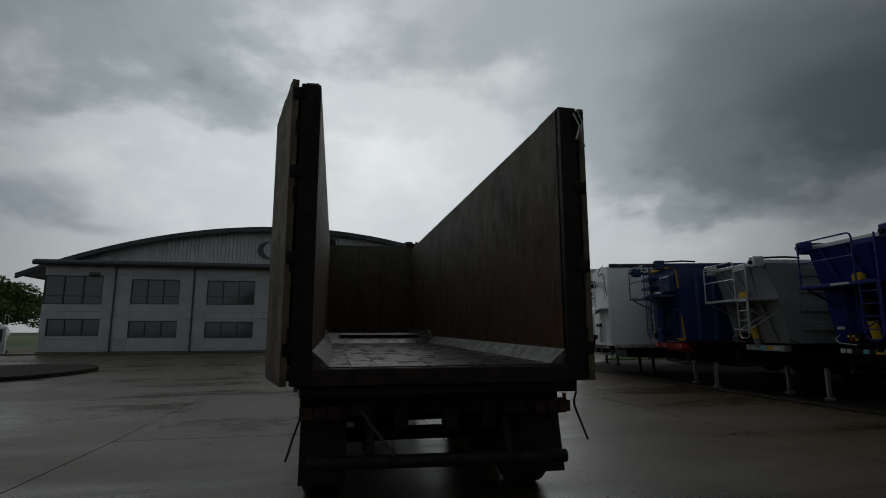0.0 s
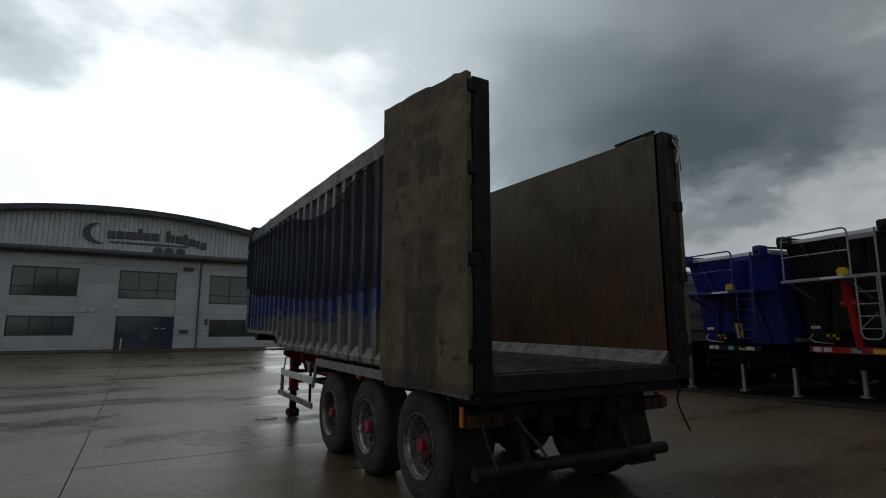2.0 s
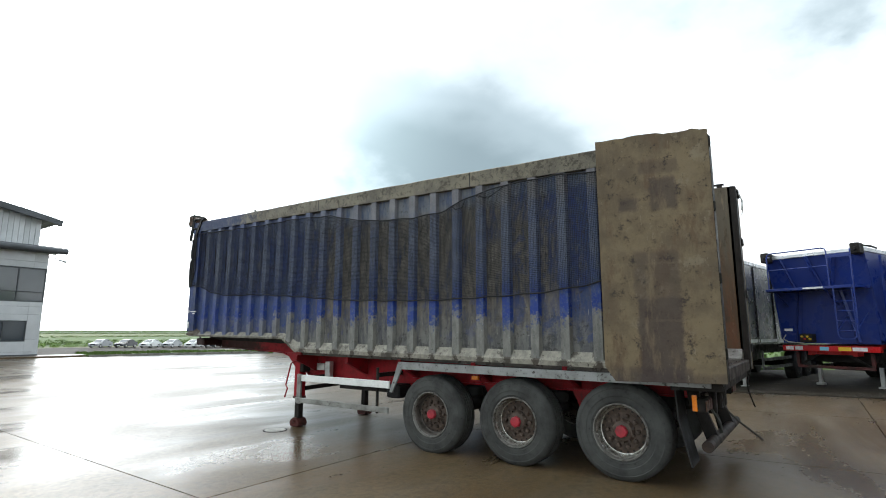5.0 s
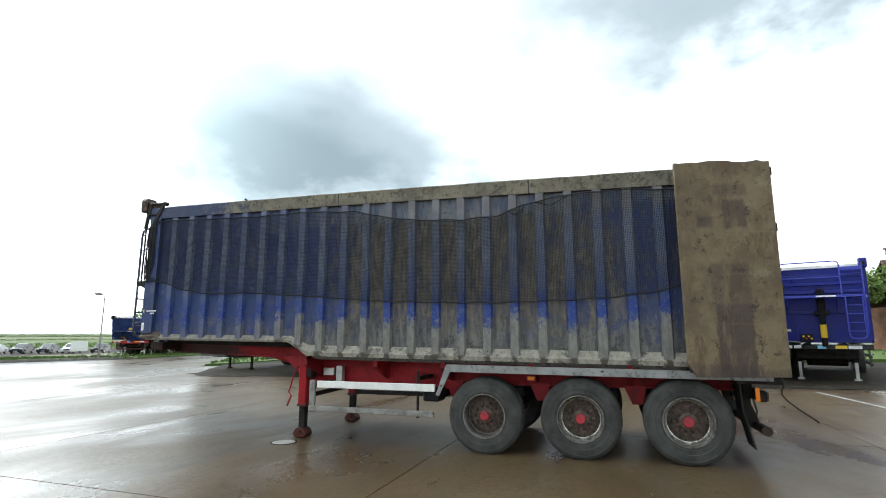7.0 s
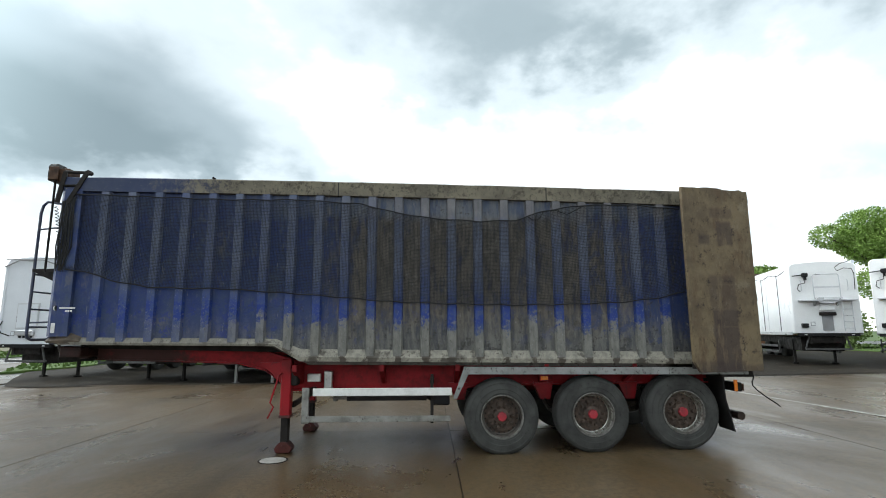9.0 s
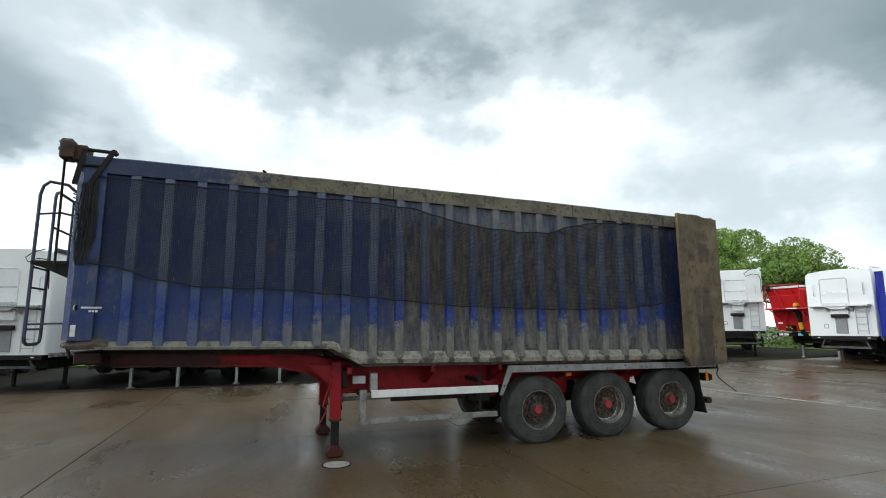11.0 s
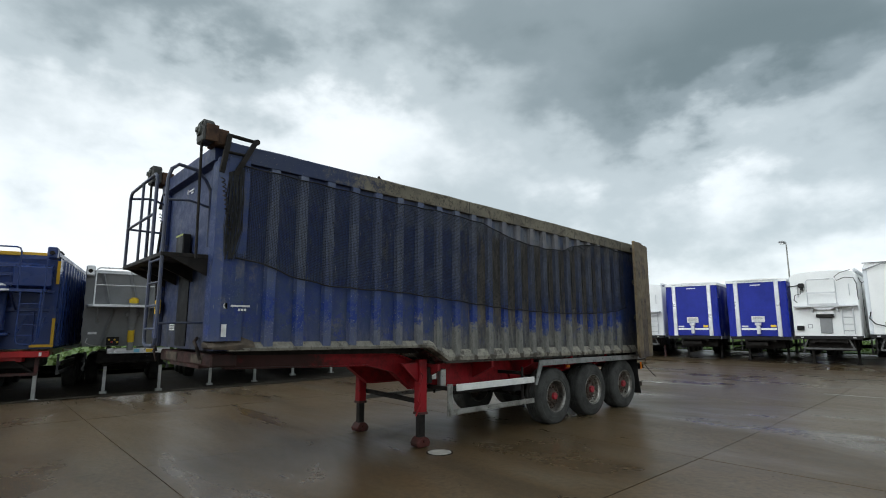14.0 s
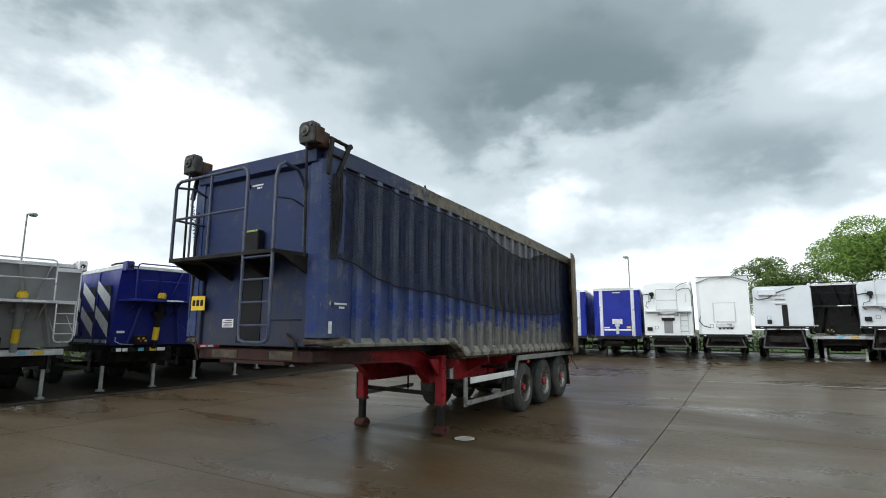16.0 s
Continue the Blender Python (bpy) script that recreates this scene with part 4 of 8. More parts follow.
def make_wheel(parent, at, turn=0):
    w = part("wheel", lathe(bmesh.new(), [(0.0, 0.06), (0.0, 0.24), (0.03, 0.24), (0.03, 0.06)], (0, 0, 0), "x", 28, True), M_HUB, parent)
    w.matrix_basis = pose(*at, 0, 0, turn)
    prof = [(-0.185, 0.305), (-0.19, 0.325), (-0.196, 0.33), (-0.194, 0.342), (-0.193, 0.38), (-0.197, 0.386), (-0.196, 0.4), (-0.19, 0.43), (-0.184, 0.462), (-0.187, 0.468), (-0.182, 0.478), (-0.175, 0.492), (-0.15, 0.522), (-0.125, 0.53), (-0.088, 0.53), (-0.086, 0.518), (-0.074, 0.518), (-0.072, 0.531),
            (-0.03, 0.532), (-0.028, 0.519), (-0.016, 0.519), (-0.014, 0.532), (0.014, 0.532), (0.016, 0.519), (0.028, 0.519), (0.03, 0.532), (0.072, 0.531), (0.074, 0.518), (0.086, 0.518), (0.088, 0.53),
            (0.125, 0.53), (0.15, 0.522), (0.175, 0.492), (0.19, 0.43), (0.192, 0.36), (0.185, 0.305)]
    part("tyre", lathe(bmesh.new(), prof, (0, 0, 0), "x", 56, True), M_TYRE, w, smooth=True)
    part("rim", lathe(bmesh.new(), [(-0.19, 0.306), (-0.199, 0.302), (-0.199, 0.294), (-0.188, 0.288), (-0.165, 0.279), (-0.16, 0.282), (0.19, 0.29), (0.19, 0.306)], (0, 0, 0), "x", 56, True), M_RIM, w, smooth=True)
    part("rim_barrel", lathe(bmesh.new(), [(-0.166, 0.28), (-0.15, 0.272), (-0.13, 0.266), (-0.115, 0.268), (-0.06, 0.256), (-0.05, 0.225), (-0.055, 0.21), (0.0, 0.21), (0.185, 0.285)], (0, 0, 0), "x", 56, True), M_BARREL, w, "scraped aluminium rim barrel", smooth=True)
    hub = part("hub", lathe(bmesh.new(), [(-0.03, 0.253), (-0.06, 0.248), (-0.066, 0.215), (-0.076, 0.205), (-0.08, 0.13), (-0.118, 0.108), (-0.13, 0.075), (-0.13, 0.001)], (0, 0, 0), "x", 32), M_HUB, w, smooth=True)
    nut = lug = vent = None
    for k in range(10):
        a = 2 * math.pi * k / 10
        at = (0, 0.17 * math.cos(a), 0.17 * math.sin(a))
        if nut is None:
            nut = part("wheel_nut", lathe(bmesh.new(), [(-0.07, 0.03), (-0.085, 0.026), (-0.112, 0.023), (-0.118, 0.013)], (0, 0, 0), "x", 6), M_HUB, w)
            nut.location = at
            lug = part("hub_rib", prism(bmesh.new(), [(-0.016, 0.075), (0.016, 0.075), (0.012, 0.135), (-0.012, 0.135)], "x", -0.115, -0.07), M_HUB, w)
        else:
            again(nut, at, w)
            again(lug, (0, 0, 0), w, (math.degrees(a), 0, 0))
    for k in range(20):
        a = 2 * math.pi * (k + 0.5) / 20
        at = (0, 0.233 * math.cos(a), 0.233 * math.sin(a))
        if vent is None:
            vent = part("vent_hole", lathe(bmesh.new(), [(-0.06, 0.012), (-0.0655, 0.012)], (0, 0, 0), "x", 8), M_RUBBER, w, "dark vent hole")
            vent.location = at
        else:
            again(vent, at, w)
    part("hub_cap", lathe(bmesh.new(), [(-0.12, 0.07), (-0.172, 0.067), (-0.182, 0.056), (-0.184, 0.001)], (0, 0, 0), "x", 8), M_HUBRED, w, "red octagonal hub cap")
    return w


def copy_wheel(w, parent, at, turn, barrel=None):
    o = again(w, at, parent, (0, 0, turn))
    for c in w.children:
        q = again(c, (0, 0, 0), o)
        q.matrix_basis = c.matrix_basis.copy()
        if barrel and q.name.startswith("rim_barrel"):
            q.material_slots[0].link = "OBJECT"
            q.material_slots[0].material = barrel
            q["label"] = "rusty dark rim barrel"
    return o


def make_body(t):
    # side sheets, thin, with the stepped lower edge
    side = [(Y_REAR, REAR_LOW), (5.5, REAR_LOW), (5.86, FRONT_LOW), (Y_FRONT, FRONT_LOW), (Y_FRONT, TOP - 0.05), (Y_REAR, TOP - 0.05)]
    part("side_panel", body_bar(side, -1.215, -1.16), M_SIDE, t, "blue side sheet, rubbed grey below and grimed brown")
    part("side_panel", body_bar(side, 1.16, 1.215), M_SIDE, t)
    inner = [(Y_REAR + 0.02, REAR_LOW + 0.06), (5.5, REAR_LOW + 0.06), (5.86, FRONT_LOW + 0.05), (Y_FRONT - 0.06, FRONT_LOW + 0.05), (Y_FRONT - 0.06, TOP + 0.05), (Y_REAR + 0.02, TOP - 0.006)]
    part("inner_lining", body_bar(inner, -1.155, -1.13), M_INNER, t, "rust-brown inner steel wall with scrape marks")
    part("inner_lining", body_bar(inner, 1.13, 1.155), M_INNER, t, "rust-brown inner steel wall with scrape marks")
    # posts
    for sx in (-1, 1):
        for y in RIB_Y:
            lo, hi = low_edge(y) + (0.075 if y < 5.6 else 0.045), TOP - 0.17
            bm = bmesh.new()
            a, b, o, i = 0.075, 0.055, sx * 1.275, sx * 1.212
            z0, z1 = lo + lift(y), hi + crown(y, sx)
            ring0 = [bm.verts.new((i, y - a, z0 + 0.03)), bm.verts.new((o, y - b, z0)), bm.verts.new((o, y + b, z0)), bm.verts.new((i, y + a, z0 + 0.03))]
            ring1 = [bm.verts.new((i, y - a, z1)), bm.verts.new((o, y - b, z1)), bm.verts.new((o, y + b, z1)), bm.verts.new((i, y + a, z1))]
            for k in range(4):
                bm.faces.new((ring0[k], ring0[(k + 1) % 4], ring1[(k + 1) % 4], ring1[k]))
            bm.faces.new(ring0)
            bm.faces.new(ring1[::-1])
            part("side_post", bm, M_RIB, t)
    # top rails: a boxed section with an uneven upper edge
    for sx in (-1, 1):
        bm = bmesh.new()
        n = 60
        rings = []
        for k in range(n + 1):
            y = Y_REAR + 0.02 + (Y_FRONT - Y_REAR - 0.02) * k / n
            w = noise.noise(Vector((y * 2.1, sx * 3.0, 0.0)))
            z, up, out = crown(y, sx), TOP + (0.036 if sx < 0 else 0.0) + 0.008 * w, 1.282 + 0.006 * noise.noise(Vector((y * 1.4, 5.0, sx)))
            rings.append([bm.verts.new((sx * x, y, zz + z)) for x, zz in ((1.165, TOP - 0.19), (out, TOP - 0.185), (out + 0.004, up - 0.02), (out - 0.03, up), (1.152, up + 0.004))])
        for r, s in zip(rings, rings[1:]):
            for k in range(5):
                bm.faces.new((r[k], r[(k + 1) % 5], s[(k + 1) % 5], s[k]))
        bm.faces.new(rings[0])
        bm.faces.new(rings[-1][::-1])
        part("top_rail", bm, M_RAIL, t, "scuffed steel top rail with the blue paint worn off")
        # sloped ledge along the bottom
        bm = bmesh.new()
        ys = [Y_REAR + 0.02, 1, 2, 3, 4, 5.0, 5.5, 5.86, 6.5, 7.3, 8.2, 8.9]
        rings = []
        for y in ys:
            z = low_edge(y) + lift(y)
            rings.append([bm.verts.new((sx * x, y, z + h)) for x, h in ((1.1, -0.004), (1.276, -0.004), (1.284, 0.055 if y < 5.8 else 0.03), (1.222, 0.165 if y < 5.8 else 0.1), (1.1, 0.165 if y < 5.8 else 0.1))])
        for r, s in zip(rings, rings[1:]):
            for k in range(5):
                bm.faces.new((r[k], r[(k + 1) % 5], s[(k + 1) % 5], s[k]))
        bm.faces.new(rings[0])
        bm.faces.new(rings[-1][::-1])
        part("lower_rail", bm, M_LEDGE, t, "scraped grey lower rail with a sloped ledge")
        # front corner post with its battered foot
        y0 = Y_FRONT
        part("corner_post", prism(bmesh.new(), [(sx * 1.282, y0 - 0.28), (sx * 1.282, y0 - 0.03), (sx * 1.2, y0 + 0.06), (sx * 1.02, y0 + 0.06), (sx * 1.02, y0 + 0.004), (sx * 1.17, y0 + 0.004), (sx * 1.17, y0 - 0.28)], "z", FRONT_LOW + 0.11 + lift(9), TOP + 0.05), M_SIDE, t)
        zc = FRONT_LOW + lift(9)
        bm = bmesh.new()
        rings = []
        for yy, wd, h0, h1 in ((y0 - 0.46, 0.025, 0.0, 0.1), (y0 - 0.3, 0.035, -0.005, 0.16), (y0 - 0.14, 0.04, 0.0, 0.13), (y0 + 0.0, 0.02, 0.01, 0.1), (y0 + 0.06, -0.05, 0.03, 0.08)):
            rings.append([bm.verts.new((sx * x, yy, zc + h)) for x, h in ((1.0, h0), (1.26 + wd * 0.6, h0 + 0.01), (1.255 + wd, (h0 + h1) * 0.45), (1.2 + wd * 0.5, h1), (1.0, h1 + 0.01))])
        for r, q in zip(rings, rings[1:]):
            for k in range(5):
                bm.faces.new((r[k], r[(k + 1) % 5], q[(k + 1) % 5], q[k]))
        bm.faces.new(rings[0])
        bm.faces.new(rings[-1][::-1])
        part("corner_casting", bm, M_CORNER, t, "battered bare corner casting", 0.012)
    # front wall: sheet, top beam and middle channel
    z0, z1 = FRONT_LOW + lift(9), TOP + 0.2
    part("front_panel", box(-1.16, 1.16, Y_FRONT - 0.06, Y_FRONT, z0, z1 - 0.05), M_FRONT, t, "faded blue front wall sheet")
    part("front_beam", prism(bmesh.new(), [(Y_FRONT, z1 - 0.2), (Y_FRONT + 0.09, z1 - 0.17), (Y_FRONT + 0.1, z1 + 0.0), (Y_FRONT - 0.058, z1 + 0.03), (Y_FRONT - 0.058, z1 - 0.2)], "x", -1.13, 1.13), M_FRONT, t)
    for x in (-0.98, 0.98):
        part("front_channel", box(x - 0.04, x + 0.04, Y_FRONT, Y_FRONT + 0.05, z0, z1 - 0.2), M_FRONT, t, bevel=0.008)
    part("front_lining", box(-1.13, 1.13, Y_FRONT - 0.09, Y_FRONT - 0.063, z0 + 0.05, z1 + 0.015), M_INNER, t)
    for x in (-0.28, 0.32):
        part("front_lining_rib", box(x - 0.05, x + 0.05, Y_FRONT - 0.13, Y_FRONT - 0.092, z0 + 0.05, z1 - 0.05), M_INNER, t, bevel=0.01)
    # no real depth: the shade inside the hatch opening is put in as black
    part("access_hatch", box(-0.2, 0.24, Y_FRONT - 0.005, Y_FRONT + 0.012, z0 + 0.03, z0 + 1.1), M_BLACK, t, "flat black panel giving the shade of the hatch recess behind the ladder")
    # floor
    def fz(y):
        return 1.3 + lift(y) + (0.0 if y < 5.5 else 0.21)
    part("floor", prism(bmesh.new(), [(Y_REAR, fz(Y_REAR) - 0.1), (5.4, fz(5.4) - 0.1), (6, fz(6) - 0.03), (8.95, fz(8.95) - 0.03), (8.95, fz(8.95)), (6.0, fz(6)), (5.4, fz(5.4)), (Y_REAR, fz(Y_REAR))], "x", -1.13, 1.13), M_FLOOR, t, "wet dark steel floor")
    for k in range(9):
        x = -0.92 + 0.23 * k
        part("floor_slat", prism(bmesh.new(), [(Y_REAR + 0.03, fz(Y_REAR) + 0.002), (5.3, fz(5.3) + 0.002), (5.3, fz(5.3) + 0.014), (Y_REAR + 0.03, fz(Y_REAR) + 0.014)], "x", x - 0.111, x + 0.111), M_FLOOR, t)
    for sx in (-1, 1):
        bm = bmesh.new()
        rr = []
        for y in (Y_REAR + 0.03, 1, 3, 5.3):
            rr.append([bm.verts.new((sx * x, y, fz(y) + h)) for x, h in ((1.128, 0.145), (1.128, 0.005), (0.99, 0.005), (0.985, 0.018))])
        for r, s in zip(rr, rr[1:]):
            for k in range(4):
                bm.faces.new((r[k], r[(k + 1) % 4], s[(k + 1) % 4], s[k]))
        bm.faces.new(rr[0])
        bm.faces.new(rr[-1][::-1])
        part("floor_edge_strip", bm, M_STRIP, t, "rubbed pale sloping strip along the floor edge")
    # rear frame
    part("rear_sill", box(-1.2, 1.2, Y_REAR - 0.04, Y_REAR + 0.1, 1.15, fz(Y_REAR) + 0.004), M_BAR, t, bevel=0.01)
    part("rear_bumper_plate", box(-1.22, 1.22, Y_REAR + 0.0, Y_REAR + 0.5, 1.06, 1.148), M_GREASE, t, bevel=0.01)
    for sx in (-1, 1):
        part("rear_post", box(min(sx * 1.13, sx * 1.3), max(sx * 1.13, sx * 1.3), Y_REAR - 0.06, Y_REAR + 0.06, 1.16, TOP - 0.01), M_POST, t, bevel=0.012)
        for z in (1.55, 2.15, 2.75, 3.35):
            part("hinge", lathe(bmesh.new(), [(-0.07, 0.03), (0.07, 0.03)], (sx * 1.325, Y_REAR - 0.03, z), "z", 12), M_GREASE, t)


def make_doors(t):
    """Two tall rear doors, swung right round against the sides."""
    for sx in (-1, 1):
        d = part("rear_door", bmesh.new(), M_DOOR, t, "tall brown steel door folded back along the side")
        d.matrix_basis = pose(sx * 1.345, Y_REAR - 0.06, 0, 0, 0, 12.5 if sx < 0 else -3)
        bm = bmesh.new()
        n = 16
        top = []
        w = 1.14
        for k in range(n + 1):
            y = w * k / n
            ragged = 0.016 * noise.noise(Vector((y * 7, sx * 2.0, 1.0))) + (0.02 if 0.1 < y < 0.16 or 0.45 < y < 0.8 else 0.0)
            top.append((y, (3.785 if sx < 0 else 3.75) + 0.012 * y / w + ragged))
        outline = [(0.0, 1.16), (w - 0.1, 1.15), (w, 1.3)] + top[::-1]
        th = 0.055
        prism(bm, outline, "x", -th / 2, th / 2)
        bmesh.ops.recalc_face_normals(bm, faces=bm.faces)
        bm.to_mesh(d.data)
        bm.free()
        # the outer skin carries flat stiffeners, turned in towards the body
        inn = -sx
        for z in (1.25, 2.05, 2.85, 3.6):
            part("stiffener", box(min(inn * th / 2, inn * (th / 2 + 0.06)), max(inn * th / 2, inn * (th / 2 + 0.06)), 0.03, w - 0.04, z - 0.05, z + 0.05), M_GREASE, d, bevel=0.006)
        for z in (1.45, 2.2, 2.95, 3.66):
            part("hinge_plate", box(min(-inn * 0.02, inn * 0.1), max(-inn * 0.02, inn * 0.1), -0.025, 0.04, z - 0.055, z + 0.055), M_GREASE, d, bevel=0.01)
        part("locking_bar", tube(bmesh.new(), [(inn * 0.11, 0.5, 1.2), (inn * 0.11, 0.5, 3.7)], 0.02, 10), M_GREASE, d)
    # loose torn flap of sheeting on the right-hand top corner
    bm = bmesh.new()
    pts = [(1.30, Y_REAR - 0.07, 3.74), (1.34, Y_REAR - 0.1, 3.6), (1.31, Y_REAR - 0.12, 3.48), (1.36, Y_REAR - 0.09, 3.35)]
    tube(bm, pts, 0.007, 6)
    tube(bm, [(1.26, Y_REAR - 0.07, 3.7), (1.3, Y_REAR - 0.12, 3.55), (1.27, Y_REAR - 0.1, 3.42)], 0.01, 6)
    part("torn_sheet_end", bm, M_ALU, t, "shredded silvery sheet end")


def make_net(t):
    """The rolled-down load net hanging on the side, with its two ropes."""
    up = [(-0.1, 3.53), (0.6, 3.6), (1.36, 3.59), (1.96, 3.5), (2.35, 3.36), (2.9, 3.34), (3.6, 3.38), (4.16, 3.47), (4.67, 3.6), (5.6, 3.66), (6.7, 3.66), (7.8, 3.7), (8.9, 3.74)]
    dn = [(-0.1, 2.29), (0.3, 2.2), (0.84, 2.14), (1.7, 2.11), (2.51, 2.1), (3.3, 2.12), (4.15, 2.15), (5.46, 2.26), (6.6, 2.34), (7.3, 2.35), (7.73, 2.37), (8.22, 2.46), (8.63, 2.6), (8.9, 2.62)]
    uy, uz, dy, dz = [p[0] for p in up], [p[1] for p in up], [p[0] for p in dn], [p[1] for p in dn]

    def depth(y, f):
        near = min(abs(y - r) for r in RIB_Y)
        sag = max(0.0, min(1.0, (near - 0.05) / 0.1))
        return -1.292 + 0.045 * sag * math.sin(math.pi * min(1, max(0, f))) + 0.004 * noise.noise(Vector((y * 3, f * 4, 0)))
    y0, y1 = -0.1, 8.9
    nv, nh = 430, 62
    bm = bmesh.new()
    w = 0.0019
    for i in range(nv + 1):
        y = y0 + (y1 - y0) * i / nv
        a, b = float(np.interp(y, dy, dz)), float(np.interp(y, uy, uz))
        prev = None
        for k in range(9):
            f = k / 8
            yy = y + 0.012 * noise.noise(Vector((y * 2, f * 3, 7)))
            row = [bm.verts.new((depth(y, f) + u, yy + s * w, a + (b - a) * f)) for s, u in ((-1, 0.002), (0, -0.001), (1, 0.002))]
            if prev:
                bm.faces.new((prev[0], prev[1], row[1], row[0]))
                bm.faces.new((prev[1], prev[2], row[2], row[1]))
            prev = row
    for k in range(nh + 1):
        f = k / nh
        prev = None
        for i in range(181):
            y = y0 + (y1 - y0) * i / 180
            a, b = float(np.interp(y, dy, dz)), float(np.interp(y, uy, uz))
            row = [bm.verts.new((depth(y, f) + 0.002, y, a + (b - a) * f + s * w)) for s in (-1, 1)]
            if prev:
                bm.faces.new((prev[0], prev[1], row[1], row[0]))
            prev = row
    part("load_net", bm, M_NET, t, "black load net sagging over the posts")
    for name, ys, zs in (("net_rope", uy, uz), ("net_rope", dy, dz)):
        pts = [(-1.297, y0 + (y1 - y0) * i / 120, float(np.interp(y0 + (y1 - y0) * i / 120, ys, zs)) + 0.006 * math.sin(i * 0.9)) for i in range(121)]
        part(name, tube(bmesh.new(), pts, 0.009, 6), M_NET, t)
    part("net_rope", tube(bmesh.new(), [(-1.3, 2.2, 3.42), (-1.3, 2.12, 3.36), (-1.3, 2.02, 3.38), (-1.3, 1.95, 3.5), (-1.3, 1.8, 3.52), (-1.3, 1.6, 3.45), (-1.3, 1.36, 3.57)], 0.007, 6), M_NET, t)
    # bunched net end at the front corner
    bm = bmesh.new()
    for k in range(26):
        y = 8.86 + 0.007 * k
        r = 0.006 + 0.003 * math.sin(k * 2.3)
        tube(bm, [(-1.3, y, 3.7 - 0.003 * k), (-1.31 - 0.008 * math.sin(k), y + 0.03 * math.sin(k * 1.7), 3.35), (-1.3 - 0.01 * math.cos(k), y + 0.04 * math.cos(k * 1.3), 2.95), (-1.305, 8.93 + 0.004 * k + 0.03 * math.sin(k * 2.9), 2.66 - 0.07 * math.sin(k * 0.8))], r, 6)
    part("bunched_net", bm, M_NET, t, "bunched black net end hanging at the corner")


def make_chassis(t):
    for sx in (-1, 1):
        x0, x1 = (sx * 0.62 - 0.07, sx * 0.62 + 0.07)
        web = [(-0.75, 0.95), (-0.75, 1.22), (5.7, 1.3), (6.1, 1.42), (8.72, 1.518), (8.72, 1.332), (6.6, 1.27), (6.15, 1.16), (5.75, 0.86), (3.3, 0.84), (2.9, 0.92)]
        part("chassis_beam", prism(bmesh.new(), web, "x", x0 + 0.055, x1 - 0.055), M_CHASSIS, t, "dull red chassis beam")
        for top, seg in ((1, ((-0.75, 1.22), (5.7, 1.3), (6.1, 1.42), (8.72, 1.518))), (0, ((-0.75, 0.95), (2.9, 0.92), (3.3, 0.84), (5.75, 0.86), (6.15, 1.16), (6.6, 1.27), (8.72, 1.332)))):
            poly = list(seg) + [(y, z - 0.018) for y, z in seg[::-1]]
            part("chassis_flange", prism(bmesh.new(), poly, "x", x0, x1), M_CHASSIS, t)
        # outriggers, and red side plates that reach out to the body edge
        for y in (0.65, 1.95, 3.25, 4.35, 5.6):
            part("outrigger", prism(bmesh.new(), [(sx * 0.68, 0.95), (sx * 1.15, 1.16), (sx * 1.15, 1.25), (sx * 0.68, 1.26)], "y", y - 0.03, y + 0.03), M_RED, t)
    for y in (8.95, 7.4, 6.0, 4.5, 3.0, -0.55):
        z = (1.22 if y > 0 else 1.08) + max(0, y - 5.5) * 0.05
        part("cross_member", box(-0.6, 0.6, y - 0.06, y + 0.06, z - 0.06, z + 0.1), M_FRONTRED, t)
    part("sub_frame", box(-0.8, 0.8, -0.6, 5.5, 1.235, 1.29), M_GREASE, t)
    # filler box, no frame part: its dark colour gives the gap's shade
    part("front_sub_frame", body_bar([(5.75, 1.36), (8.85, 1.4), (8.85, 1.47), (5.75, 1.47)], -0.85, 0.85), M_GREASE, t)
    part("front_skirt", box(-1.05, 1.05, 8.72, 9.02, 1.37, 1.52), M_FRONTRED, t, "scuffed red front cross beam with rubbed patches", 0.015)
    for x0, x1 in ((-0.75, -0.35), (0.25, 0.75)):
        part("rubbed_patch", box(x0, x1, 9.018, 9.03, 1.4, 1.5), M_CORNER, t)
    part("king_pin_plate", box(-0.5, 0.5, 7.2, 8.9, 1.33, 1.35), M_GREASE, t)
    # suspension and axles
    for i, y in enumerate((0.0, 1.31, 2.62)):
        z = (0.571, 0.546, 0.521)[i]
        part("axle", tube(bmesh.new(), [(-0.95, y, z), (0.95, y, z)], 0.07, 14), M_GREASE, t)
        for sx in (-1, 1):
            part("trailing_arm", bar(bmesh.new(), (sx * 0.6, y + 0.55, 0.8), (sx * 0.6, y - 0.3, z - 0.05), 0.09, 0.11), M_GREASE, t)
            part("hanger_bracket", prism(bmesh.new(), [(y + 0.45, 0.95), (y + 0.75, 0.95), (y + 0.64, 0.7), (y + 0.5, 0.7)], "x", sx * 0.6 - 0.08, sx * 0.6 + 0.08), M_RED, t)
            part("air_spring", lathe(bmesh.new(), [(-0.14, 0.1), (-0.1, 0.14), (-0.03, 0.145), (0.0, 0.125), (0.03, 0.145), (0.1, 0.14), (0.14, 0.11)], (sx * 0.6, y - 0.33, z + 0.22), "z", 18), M_RUBBER, t, smooth=True)
            part("brake_chamber", lathe(bmesh.new(), [(-0.1, 0.06), (-0.08, 0.09), (0.08, 0.09), (0.12, 0.05)], (sx * 0.32, y + 0.18, z + 0.05), "y", 16), M_GREASE, t)
    first = make_wheel(t, (-1.02, 0.0, 0.571))
    for i, y in enumerate((0.0, 1.31, 2.62)):
        z = (0.571, 0.546, 0.521)[i]
